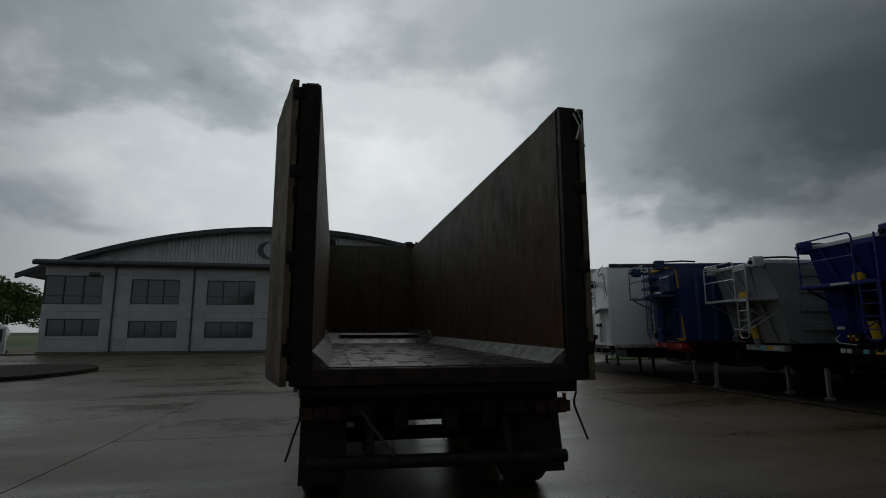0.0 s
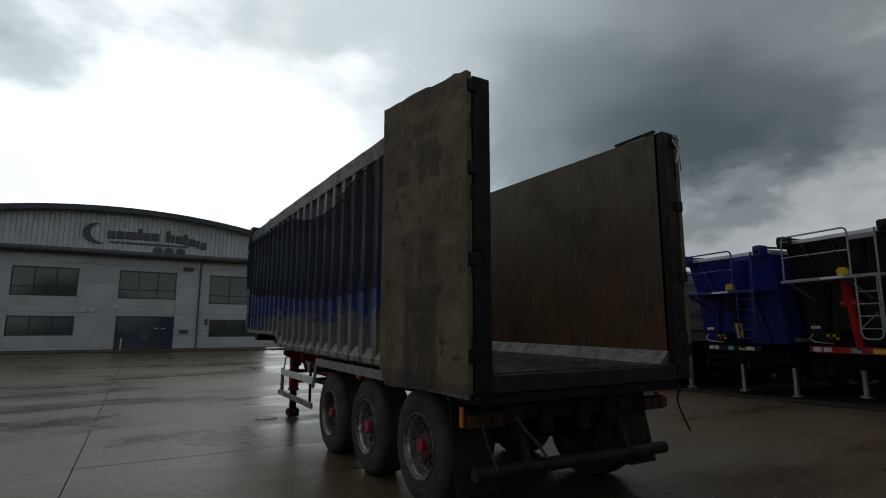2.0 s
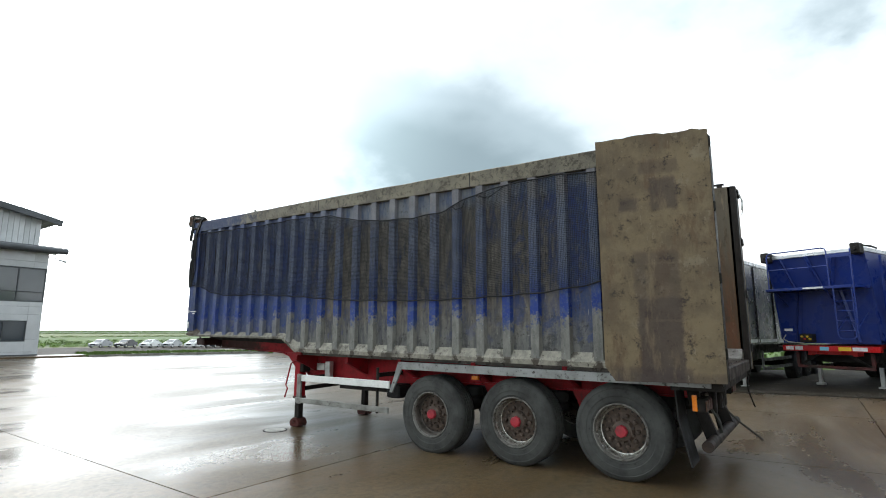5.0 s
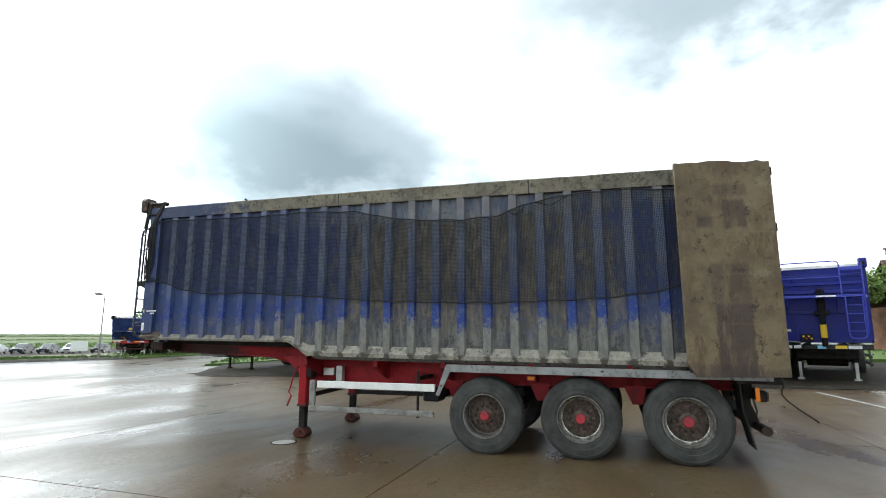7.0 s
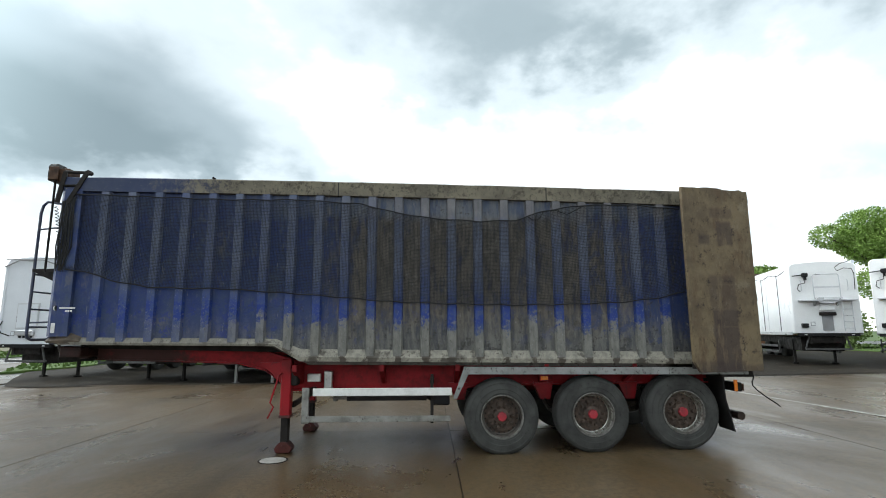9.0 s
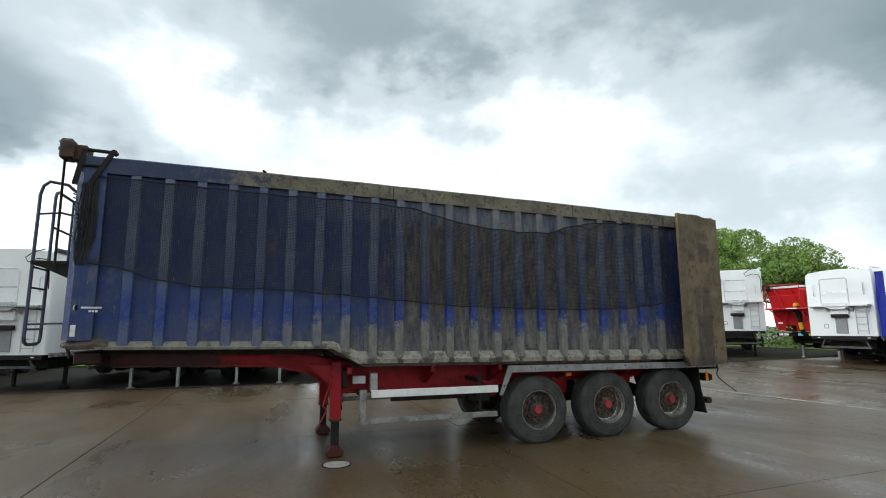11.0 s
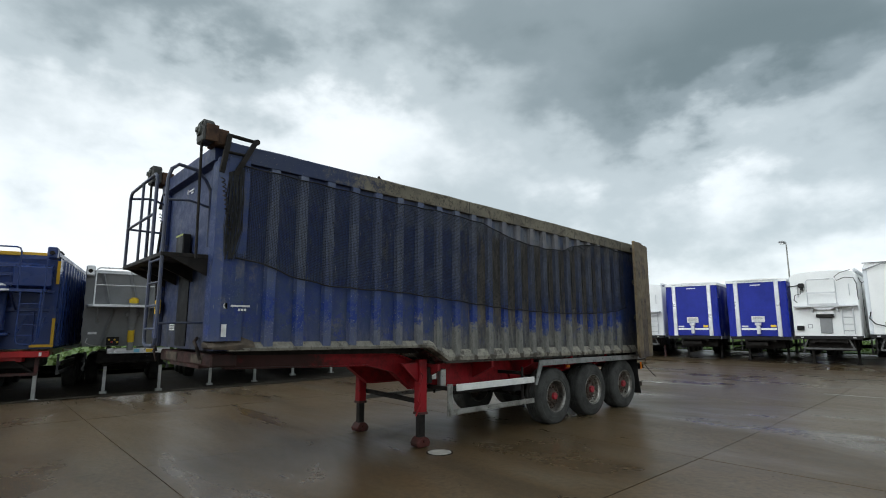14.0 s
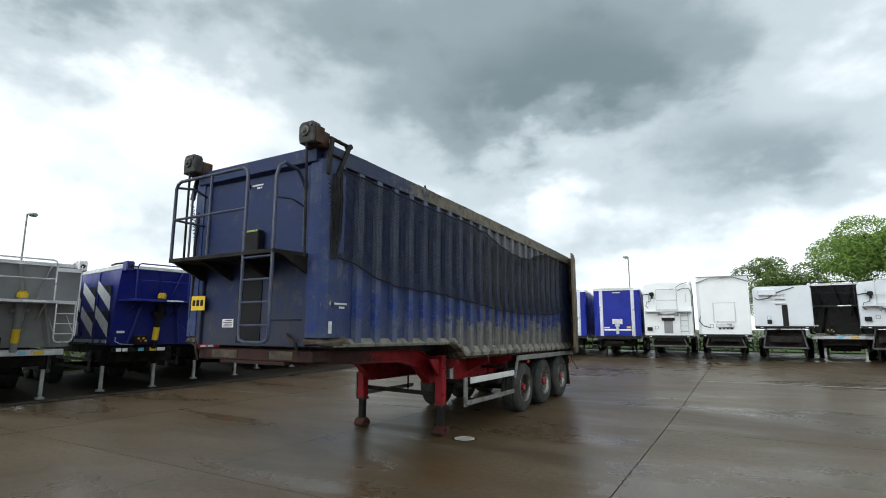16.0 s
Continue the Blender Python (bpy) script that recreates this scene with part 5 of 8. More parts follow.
        for sx in (-1, 1):
            if (i, sx) != (0, -1):
                copy_wheel(first, t, (sx * 1.02, y, z), 0 if sx < 0 else 180, M_RIMDARK if i == 2 else None)
    # long mudguard strip above the wheels
    for sx in (-1, 1):
        o, i = sx * 1.27, sx * 0.82
        prof = [(-0.95, 1.1), (-0.95, 1.2), (3.16, 1.225), (3.32, 0.79), (3.27, 0.78), (3.1, 1.12)]
        part("mudguard", prism(bmesh.new(), prof, "x", min(o, o - sx * 0.03), max(o, o - sx * 0.03)), M_GUARD, t, "pale grey mudguard edge along the wheels")
        part("mudguard_top", prism(bmesh.new(), [(-0.95, 1.16), (3.12, 1.18), (3.12, 1.2), (-0.95, 1.18)], "x", min(o - sx * 0.03, i), max(o - sx * 0.03, i)), M_GREASE, t)
        for y in (1.97,):
            part("side_marker", box(min(sx * 1.02, sx * 1.07), max(sx * 1.02, sx * 1.07), y - 0.05, y + 0.05, 1.02, 1.07), M_AMBER, t)
            part("marker_bracket", box(sx * 1.02 - 0.015, sx * 1.02 + 0.015, y - 0.06, y + 0.06, 1.0, 1.16), M_RED, t)
        # mudflap
        part("mudflap", prism(bmesh.new(), [(-0.6, 1.1), (-0.62, 0.75), (-0.72, 0.3), (-0.705, 0.3), (-0.605, 0.75), (-0.585, 1.1)], "x", min(sx * 0.82, sx * 1.22), max(sx * 0.82, sx * 1.22)), M_RUBBER, t)
        part("mudflap_bracket", box(min(sx * 0.7, sx * 1.24), max(sx * 0.7, sx * 1.24), -0.64, -0.57, 1.06, 1.12), M_GREASE, t)
        lamp = part("tail_lamp", box(min(sx * 0.82, sx * 1.2), max(sx * 0.82, sx * 1.2), -0.88, -0.78, 0.85, 0.98), M_GREASE, t, bevel=0.012)
        for k in range(3):
            a = sx * (0.88 + 0.12 * k)
            part("lens", box(min(a, a + sx * 0.1), max(a, a + sx * 0.1), -0.892, -0.881, 0.865, 0.965), M_DIRTYAMBER if k == 2 else M_REDLENS, lamp)
        part("end_marker", box(min(sx * 1.205, sx * 1.225), max(sx * 1.205, sx * 1.225), -0.8, -0.755, 0.86, 1.02), M_AMBER, t)
        part("lamp_bracket", box(min(sx * 0.6, sx * 0.86), max(sx * 0.6, sx * 0.86), -0.82, -0.74, 0.86, 1.0), M_BAR, t, bevel=0.01)
        # bumper bar stays
        part("bumper_stay", prism(bmesh.new(), [(-0.72, 1.0), (-0.6, 1.0), (-0.78, 0.47), (-0.92, 0.47)], "x", sx * 0.62 - 0.035, sx * 0.62 + 0.035), M_GREASE, t)
        # stray wire at the corner
        part("loose_wire", tube(bmesh.new(), [(sx * 1.2, -1.05, 1.12), (sx * 1.2, -1.06, 1.05), (sx * 1.19, -1.04, 0.99), (sx * 1.19, -1.04, 0.94), (sx * 1.21, -1.06 + 0.02 * sx, 0.88), (sx * 1.24, -1.12 + 0.06 * sx, 0.79), (sx * 1.27, -1.21 + 0.12 * sx, 0.68), (sx * 1.28, -1.23 + 0.13 * sx, 0.65)], 0.01, 6), M_GREASE, t)
    part("bumper_bar", tube(bmesh.new(), [(-1.15, -0.86, 0.505), (0.0, -0.86, 0.487), (1.17, -0.86, 0.47)], 0.058, 16), M_BAR, t, "rusty round underrun bar", smooth=True)
    part("bumper_end_plate", box(0.6, 1.0, -0.82, -0.76, 0.35, 0.56), M_GREASE, t)
    part("bent_stay", tube(bmesh.new(), [(-0.72, -0.8, 0.95), (-0.62, -0.85, 0.8), (-0.5, -0.9, 0.66), (-0.42, -0.9, 0.55)], 0.014, 6), M_CAST, t)
    part("rear_cross_member", box(-0.95, 0.95, -0.78, -0.66, 0.86, 1.06), M_GREASE, t, bevel=0.015)
    for x in (-0.35, 0.1, 0.45):
        part("rear_bracket", box(x - 0.06, x + 0.06, -0.86, -0.76, 0.74, 1.05), M_GREASE, t, bevel=0.015)
    part("air_tank", lathe(bmesh.new(), [(-0.55, 0.02), (-0.53, 0.12), (-0.47, 0.16), (0.47, 0.16), (0.53, 0.12), (0.55, 0.02)], (0.3, 3.6, 0.78), "x", 20), M_GREASE, t, smooth=True)


def make_legs(t):
    for sx in (-1, 1):
        x, y = sx * 0.84 - 0.06, 5.76
        leg = part("landing_leg", box(x - 0.075, x + 0.075, y - 0.075, y + 0.075, 0.5, 1.33), M_RED, t, "red landing leg with dark greasy inner tube", 0.014)
        part("inner_tube", box(x - 0.055, x + 0.055, y - 0.055, y + 0.055, 0.14, 0.502), M_GREASE, leg, bevel=0.01)
        foot = [(y - 0.13, 0.07), (y - 0.1, 0.01), (y + 0.1, 0.01), (y + 0.13, 0.07), (y + 0.08, 0.13), (y + 0.05, 0.16), (y - 0.05, 0.16), (y - 0.08, 0.13)]
        part("foot", prism(bmesh.new(), foot, "x", x - 0.1, x + 0.1), M_FOOT, leg, "worn red-brown rocking foot", 0.012)
        part("foot_pin", tube(bmesh.new(), [(x - 0.125, y, 0.1), (x + 0.125, y, 0.1)], 0.026, 10), M_FOOT, leg)
        part("collar", box(x - 0.083, x + 0.083, y - 0.083, y + 0.083, 0.49, 0.53), M_REDDARK, leg, bevel=0.006)
        part("gusset", prism(bmesh.new(), [(y + 0.076, 1.28), (y + 0.4, 1.28), (y + 0.076, 0.98)], "x", x - 0.02, x + 0.02), M_RED, leg)
        part("gearbox", box(x - 0.09, x + 0.09, y - 0.17, y - 0.075, 0.95, 1.2), M_GREASE, leg, bevel=0.015)
    part("leg_cross_bar", bar(bmesh.new(), (-0.85, 5.68, 0.66), (0.75, 5.68, 0.7), 0.05, 0.07), M_GREASE, t)
    part("winding_handle", tube(bmesh.new(), [(-0.98, 5.82, 1.12), (-1.05, 5.84, 1.1), (-1.06, 5.95, 0.72), (-1.06, 5.9, 0.66), (-1.05, 5.98, 0.5)], 0.013, 8), M_RED, t)


def make_side_guard(t):
    for sx in (-1, 1):
        o, i = sx * 1.262, sx * 1.225
        part("guard_rail", box(min(o, i), max(o, i), 3.34, 5.3, 0.83, 0.935), M_WHITE, t, "white painted upper side-guard rail", 0.005)
        part("guard_rail", box(min(o, i), max(o, i), 3.36, 5.44, 0.475, 0.555), M_GUARDRAIL, t, "dull aluminium lower side-guard rail", 0.005)
        part("guard_hanger", tube(bmesh.new(), [(sx * 1.2, 3.62, 0.45), (sx * 1.2, 3.62, 1.12)], 0.022, 8), M_GREASE, t)
        for y, z1 in ((5.41, 0.94), (3.62, 1.08)):
            if y > 5:
                part("guard_post", box(min(sx * 1.222, sx * 1.18), max(sx * 1.222, sx * 1.18), y - 0.05, y + 0.05, 0.45, z1), M_GUARDRAIL, t, bevel=0.006)
            part("guard_arm", box(min(sx * 1.18, sx * 0.62), max(sx * 1.18, sx * 0.62), y - 0.03, y + 0.03, z1 - 0.1, z1 - 0.04), M_GREASE, t)
    part("tool_box", box(-1.0, -0.7, 3.36, 3.62, 0.66, 0.86), M_BLACK, t, bevel=0.02)
    part("control_valve", box(-0.76, -0.7, 5.3, 5.5, 0.98, 1.1), M_ALU, t, bevel=0.008)
    part("control_valve", box(-0.8, -0.7, 5.12, 5.24, 0.86, 1.14), M_ALU, t, bevel=0.01)
    part("spare_rail", box(-0.75, -0.7, 3.7, 4.9, 0.7, 0.76), M_GREASE, t)
    for y0, y1, z0, z1 in ((4.86, 5.02, 0.97, 1.05), (4.66, 4.84, 0.98, 1.05), (4.98, 5.04, 0.9, 0.955)):
        part("data_plate", box(-0.566 - 0.006, -0.566, y0, y1, z0, z1), M_STICKER, t)
    part("side_marker", box(-0.58, -0.566, 4.2, 4.3, 1.02, 1.05), M_AMBER, t)


M_CASTDARK = material("oily_dark_casting", (0.045, 0.046, 0.042), (0.022, 0.021, 0.02), 0.6, 0.1, 9, fleck=(0.1, 0.1, 0.085), fleck_at=0.64, bump=0.8, spec=0.3)
M_RUSTDARK = material("brown_rust_plate", (0.075, 0.038, 0.02), (0.036, 0.022, 0.016), 0.7, 0, 7, fleck=(0.028, 0.02, 0.016), fleck_at=0.6, bump=0.7, spec=0.25)


def make_front_gear(t):
    z1 = TOP + 0.2
    y = Y_FRONT
    # roll-over sheet gear boxes on both top corners
    y += 0.15
    for sx in (-1, 1):
        x = sx * 1.12
        z1 = TOP + 0.2 - (0.07 if sx > 0 else 0.04)
        g = part("sheet_gearbox", prism(bmesh.new(), [(x - 0.13, z1 + 0.03), (x + 0.1, z1 + 0.03), (x + 0.12, z1 + 0.1), (x + 0.12, z1 + 0.25), (x + 0.08, z1 + 0.3), (x - 0.1, z1 + 0.3), (x - 0.14, z1 + 0.25), (x - 0.14, z1 + 0.08)], "y", y + 0.0, y + 0.13), M_CASTDARK, t, "grimy dark cast sheet-drive housing", 0.015)
        part("side_plate", box(min(sx * 1.255, sx * 1.27), max(sx * 1.255, sx * 1.27), y - 0.04, y + 0.1, z1 + 0.04, z1 + 0.24), M_RUSTDARK, g, "rusty brown side plate", 0.004)
        part("drive_hub", lathe(bmesh.new(), [(0.125, 0.07), (0.15, 0.065), (0.155, 0.035), (0.175, 0.03)], (x, y, z1 + 0.18), "y", 14), M_CAST, g)
        part("drive_bolt", lathe(bmesh.new(), [(0.125, 0.02), (0.145, 0.02)], (x - 0.09, y, z1 + 0.25), "y", 6), M_CAST, g)
        part("rust_box", box(x - 0.12, x + 0.14, y - 0.17, y - 0.002, z1 + 0.02, z1 + 0.22), M_RUSTDARK, g, "rusty brown bracket box", 0.012)
        part("drive_rod", tube(bmesh.new(), [(x, y + 0.1, z1 + 0.06), (x + sx * 0.02, y + 0.08, 2.6)], 0.016, 8), M_GREASE, t)
        z1 = TOP + 0.2 + 0.0
        # ladder-like arm leaning back over the side
        for k, (dy, tip) in enumerate(((-0.12, -0.16), (-0.28, -0.48))):
            part("sheet_arm", bar(bmesh.new(), (sx * 1.3, y + dy + 0.03, z1 - 0.36), (sx * 1.285, y + tip + 0.0, z1 + 0.11), 0.03, 0.06), M_GREASE, t)
        part("sheet_arm_rung", tube(bmesh.new(), [(sx * 1.27, y - 0.14, z1 + 0.115), (sx * 1.27, y - 0.48, z1 + 0.1)], 0.024, 8), M_GREASE, t)
        part("sheet_arm_rung", tube(bmesh.new(), [(sx * 1.29, y - 0.14, z1 - 0.1), (sx * 1.29, y - 0.38, z1 - 0.1)], 0.018, 8), M_GREASE, t)
        part("roller", lathe(bmesh.new(), [(-0.04, 0.035), (0.04, 0.035)], (sx * 1.26, y - 0.49, z1 + 0.1), "x", 12), M_GREASE, t)
        # coiled spring hanging under the arm
        pts = [(sx * 1.315 + 0.022 * math.cos(i * 1.1), y - 0.1 - 0.004 * i * 0.4 + 0.022 * math.sin(i * 1.1), 3.55 - i * 0.009) for i in range(70)]
        part("spring", tube(bmesh.new(), pts, 0.006, 5), M_GREASE, t)
    z1 = TOP + 0.2
    y = Y_FRONT
    # standing platform across the front
    pz = 2.67
    deck = [(-0.97, y + 0.55), (-1.03, y + 0.02), (1.02, y + 0.02), (0.97, y + 0.55)]
    part("platform", prism(bmesh.new(), deck, "z", pz - 0.05, pz), M_GREASE, t, "dark dirty steel standing platform", 0.006)
    for x in (-1.0, -0.3, 0.4, 0.95):
        part("platform_gusset", prism(bmesh.new(), [(y + 0.01, pz - 0.052), (y + 0.48, pz - 0.052), (y + 0.01, pz - 0.27)], "x", x - 0.02, x + 0.02), M_GREASE, t)
    f = y + 0.53
    rail = material("dark_blue_rail", (0.03, 0.04, 0.085), (0.06, 0.065, 0.08), 0.45, 0, 9)
    low = pz - 0.96
    xa, xb, xc = 0.95, -0.46, -0.95
    # outer guard rail with its rounded end; its inner leg runs down as a ladder stile
    part("guard_loop", tube(bmesh.new(), [(xb, f, low), (xb, f, pz + 0.94), (xb + 0.03, f, pz + 1.0), (xb + 0.1, f, pz + 1.03), (xa - 0.1, f, pz + 1.03), (xa - 0.03, f, pz + 1.0), (xa, f, pz + 0.94), (xa, f, pz)], 0.021, 8), rail, t, "round-bar hand rail", smooth=True)
    part("guard_mid_rail", tube(bmesh.new(), [(xb, f, pz + 0.52), (xa, f, pz + 0.52)], 0.017, 8), rail, t)
    part("guard_mid_post", tube(bmesh.new(), [(0.22, f, pz), (0.22, f, pz + 1.03)], 0.017, 8), rail, t)
    part("guard_side_loop", tube(bmesh.new(), [(xa, f, pz + 0.96), (xa, f - 0.25, pz + 1.0), (xa + 0.03, y + 0.05, pz + 0.94)], 0.017, 8), rail, t)
    part("guard_side_rail", tube(bmesh.new(), [(xa, f, pz + 0.52), (xa + 0.03, y + 0.05, pz + 0.52)], 0.015, 8), rail, t)
    part("guard_side_post", tube(bmesh.new(), [(xa, f - 0.24, pz), (xa, f - 0.24, pz + 1.0)], 0.015, 8), rail, t)
    part("grab_loop", tube(bmesh.new(), [(xc, f, low), (xc, f, pz + 0.86), (xc - 0.01, f - 0.03, pz + 0.97), (xc - 0.02, f - 0.1, pz + 1.03), (xc - 0.02, f - 0.3, pz + 1.0), (xc, y + 0.12, pz + 0.9), (xc + 0.02, y + 0.05, pz + 0.78), (xc + 0.02, y + 0.04, pz + 0.1)], 0.021, 8), rail, t, smooth=True)
    part("grab_loop_low", tube(bmesh.new(), [(xc, f, pz + 0.6), (xc, f - 0.25, pz + 0.63), (xc + 0.02, y + 0.05, pz + 0.58)], 0.014, 8), rail, t)
    part("ladder_foot", tube(bmesh.new(), [(xb, f, low), (xb - 0.02, f, low - 0.06), (xb - 0.1, f, low - 0.09), (xc + 0.1, f, low - 0.09), (xc + 0.02, f, low - 0.06), (xc, f, low)], 0.021, 8), rail, t, smooth=True)
    for k in range(4):
        part("ladder_rung", tube(bmesh.new(), [(xc, f, low + 0.1 + 0.26 * k), (xb, f, low + 0.1 + 0.26 * k)], 0.014, 8), rail, t)
    part("ladder_stay", tube(bmesh.new(), [(xc, f, low + 0.16), (xc, f - 0.3, low + 0.17), (xc, y + 0.02, low + 0.17)], 0.012, 8), rail, t)
    # electrical box, plate and stickers
    e = part("junction_box", box(-0.2, 0.1, y + 0.02, y + 0.12, pz + 0.02, pz + 0.36), M_BLACK, t, "dark control box with a yellow tape edge", 0.012)
    part("tape_strip", box(-0.19, 0.09, y + 0.121, y + 0.125, pz + 0.335, pz + 0.358), material("lime_tape", (0.5, 0.55, 0.12), (0.2, 0.22, 0.08), 0.5, 0, 30), e)
    plate = part("id_plate", box(0.84, 1.13, y + 0.064, y + 0.072, 2.02, 2.215), M_YELLOW, t, "yellow identification plate with dark characters")
    for x in (0.88, 0.965, 1.05):
        part("plate_bar", box(x - 0.008, x + 0.048, y + 0.0725, y + 0.076, 2.08, 2.16), M_BLACK, plate)
    s = part("notice", box(0.31, 0.53, y + 0.004, y + 0.01, 1.79, 1.9), M_STICKER, t)
    for k in range(4):
        part("notice_bar", box(0.33, 0.51 - 0.03 * (k % 2), y + 0.0105, y + 0.0125, 1.805 + 0.023 * k, 1.814 + 0.023 * k), M_BLACK, s)
    part("air_hose", tube(bmesh.new(), [(1.13, y + 0.06, 3.4), (1.1, y + 0.1, 2.9), (1.14, y + 0.06, 2.3), (1.18, y + 0.04, 1.8), (1.1, y + 0.05, 1.62), (0.98, y + 0.04, 1.5)], 0.018, 8), M_RUBBER, t, smooth=True)
    part("air_hose", tube(bmesh.new(), [(1.0, y + 0.03, 1.62), (0.95, y + 0.08, 1.5), (0.94, y + 0.04, 1.36)], 0.016, 8), M_BAR, t, smooth=True)
    part("hose", tube(bmesh.new(), [(-0.7, y + 0.02, 1.7), (-0.8, y + 0.08, 1.66), (-0.9, y + 0.08, 1.6), (-0.92, y + 0.04, 1.45)], 0.02, 8), M_BAR, t)
    # maker's mark on the front and the side, as plain shapes
    crescent = arc((0.0, 0.0), 1.0, 70, 290, 12)
    inner = arc((0.42, 0.0), 1.06, 250, 110, 10)
    shape = [(p[0], p[2]) for p in crescent] + [(p[0], p[2]) for p in inner]
    for where in ("front", "side"):
        c = Vector((0.14, 0, 3.66)) if where == "front" else Vector((0, 8.97, 2.07))
        s = 0.034
        bm = bmesh.new()
        if where == "front":
            prism(bm, [(c.x - u * s, c.z + w * s) for u, w in shape], "y", y + 0.003, y + 0.007)
            bx(bm, -0.11, 0.1, y + 0.003, y + 0.007, 3.652, 3.672)
            for k in range(3):
                bx(bm, -0.09 + 0.035 * k, -0.065 + 0.035 * k, y + 0.003, y + 0.007, 3.612, 3.634)
        else:
            prism(bm, [(c.y - u * s, c.z + w * s) for u, w in shape], "x", -1.289, -1.285)
            bx(bm, -1.289, -1.285, 8.7, 8.92, 2.06, 2.082)
            for k in range(3):
                bx(bm, -1.289, -1.285, 8.74 + 0.035 * k, 8.765 + 0.035 * k, 2.015, 2.04)
        part("maker_mark", bm, M_STICKER, t, "small white crescent and bar mark")
    part("white_label", box(-1.289, -1.285, 8.955, 9.01, 1.72, 1.86), M_STICKER, t)
    # cover rod and spike on the rail
    part("rail_peg", bar(bmesh.new(), (-1.25, 6.82, TOP + crown(6.8)), (-1.27, 6.9, TOP + 0.06 + crown(6.8)), 0.02, 0.03), M_GREASE, t)
    for yy in (-0.9, -0.5):
        part("rail_handle", bar(bmesh.new(), (1.2, yy, TOP - 0.02), (1.2, yy, TOP + 0.035), 0.07, 0.07), M_GREASE, t)
    part("rail_handle_bar", bar(bmesh.new(), (1.2, -0.96, TOP + 0.045), (1.2, -0.42, TOP + 0.045), 0.035, 0.025), M_GREASE, t)


def make_trailer():
    t = thing("semi_trailer", "blue and rust-brown high-sided tipping semi-trailer with open rear doors", "trailer")
    make_body(t)
    make_doors(t)
    make_net(t)
    make_chassis(t)
    make_legs(t)
    make_side_guard(t)
    make_front_gear(t)
    return t


main_trailer = make_trailer()


# ---------------------------------------------------------------- parked trailers
def paint(name, c, rough=0.35, dirt=0.6, fade=0.75):
    return material(name, c, tuple(fade * v + 0.02 * dirt for v in c), rough, 0, 1.2, bump=0.1, fleck=tuple(0.5 * v + 0.03 for v in c), fleck_at=0.72, spec=0.28)


P_BLUE = paint("glossy_blue_paint", (0.007, 0.015, 0.18), 0.4)
P_NAVY = paint("navy_paint", (0.02, 0.042, 0.15), 0.3)
P_ROYAL = paint("royal_blue_paint", (0.012, 0.03, 0.17), 0.3)
P_GREY = paint("grey_paint", (0.25, 0.255, 0.26), 0.4)
P_RAILBLUE = paint("rail_blue_paint", (0.035, 0.05, 0.36), 0.35)
M_DULL = material("dull_dark_frame", (0.1, 0.1, 0.098), (0.06, 0.06, 0.058), 0.55, 0.3, 5)
P_BLACK = paint("black_gloss_paint", (0.008, 0.008, 0.009), 0.25, 0.2)
P_RED = paint("bright_red_paint", (0.5, 0.012, 0.014), 0.35)
P_WHITE = paint("white_gloss_paint", (0.8, 0.81, 0.8), 0.35, 0.4, 0.93)
P_PALE = paint("pale_blue_white_paint", (0.66, 0.69, 0.72), 0.4, 0.4, 0.92)
P_SILVER = material("brushed_silver", (0.6, 0.61, 0.62), (0.48, 0.49, 0.5), 0.35, 0.6, 2)
P_YELLOW = paint("trim_yellow_paint", (0.62, 0.36, 0.02), 0.4)
P_CURTAIN = material("blue_curtain_fabric", (0.009, 0.022, 0.28), (0.007, 0.017, 0.21), 0.42, 0, 1.5, bump=0.25, bump_scale=0.012, grain=14, spec=0.22)
P_CYAN = paint("pale_cyan_label", (0.2, 0.55, 0.72), 0.4)


def simple_wheel(parent, at, turn, master=[]):
    if not master:
        w = part("wheel", lathe(bmesh.new(), [(-0.17, 0.03), (-0.17, 0.1), (-0.06, 0.12), (-0.05, 0.25), (-0.18, 0.275), (-0.19, 0.3), (0.0, 0.3), (0.18, 0.28), (0.18, 0.03)], (0, 0, 0), "x", 20), M_RIM, parent)
        part("tyre", lathe(bmesh.new(), [(-0.185, 0.302), (-0.192, 0.4), (-0.165, 0.5), (-0.12, 0.53), (0.12, 0.53), (0.165, 0.5), (0.192, 0.4), (0.185, 0.302)], (0, 0, 0), "x", 28), M_TYRE, w, smooth=True)
        w.matrix_basis = pose(*at, 0, 0, turn)
        master.append(w)
        return w
    o = again(master[0], at, parent, (0, 0, turn))
    for c in master[0].children:
        again(c, (0, 0, 0), o)
    return o


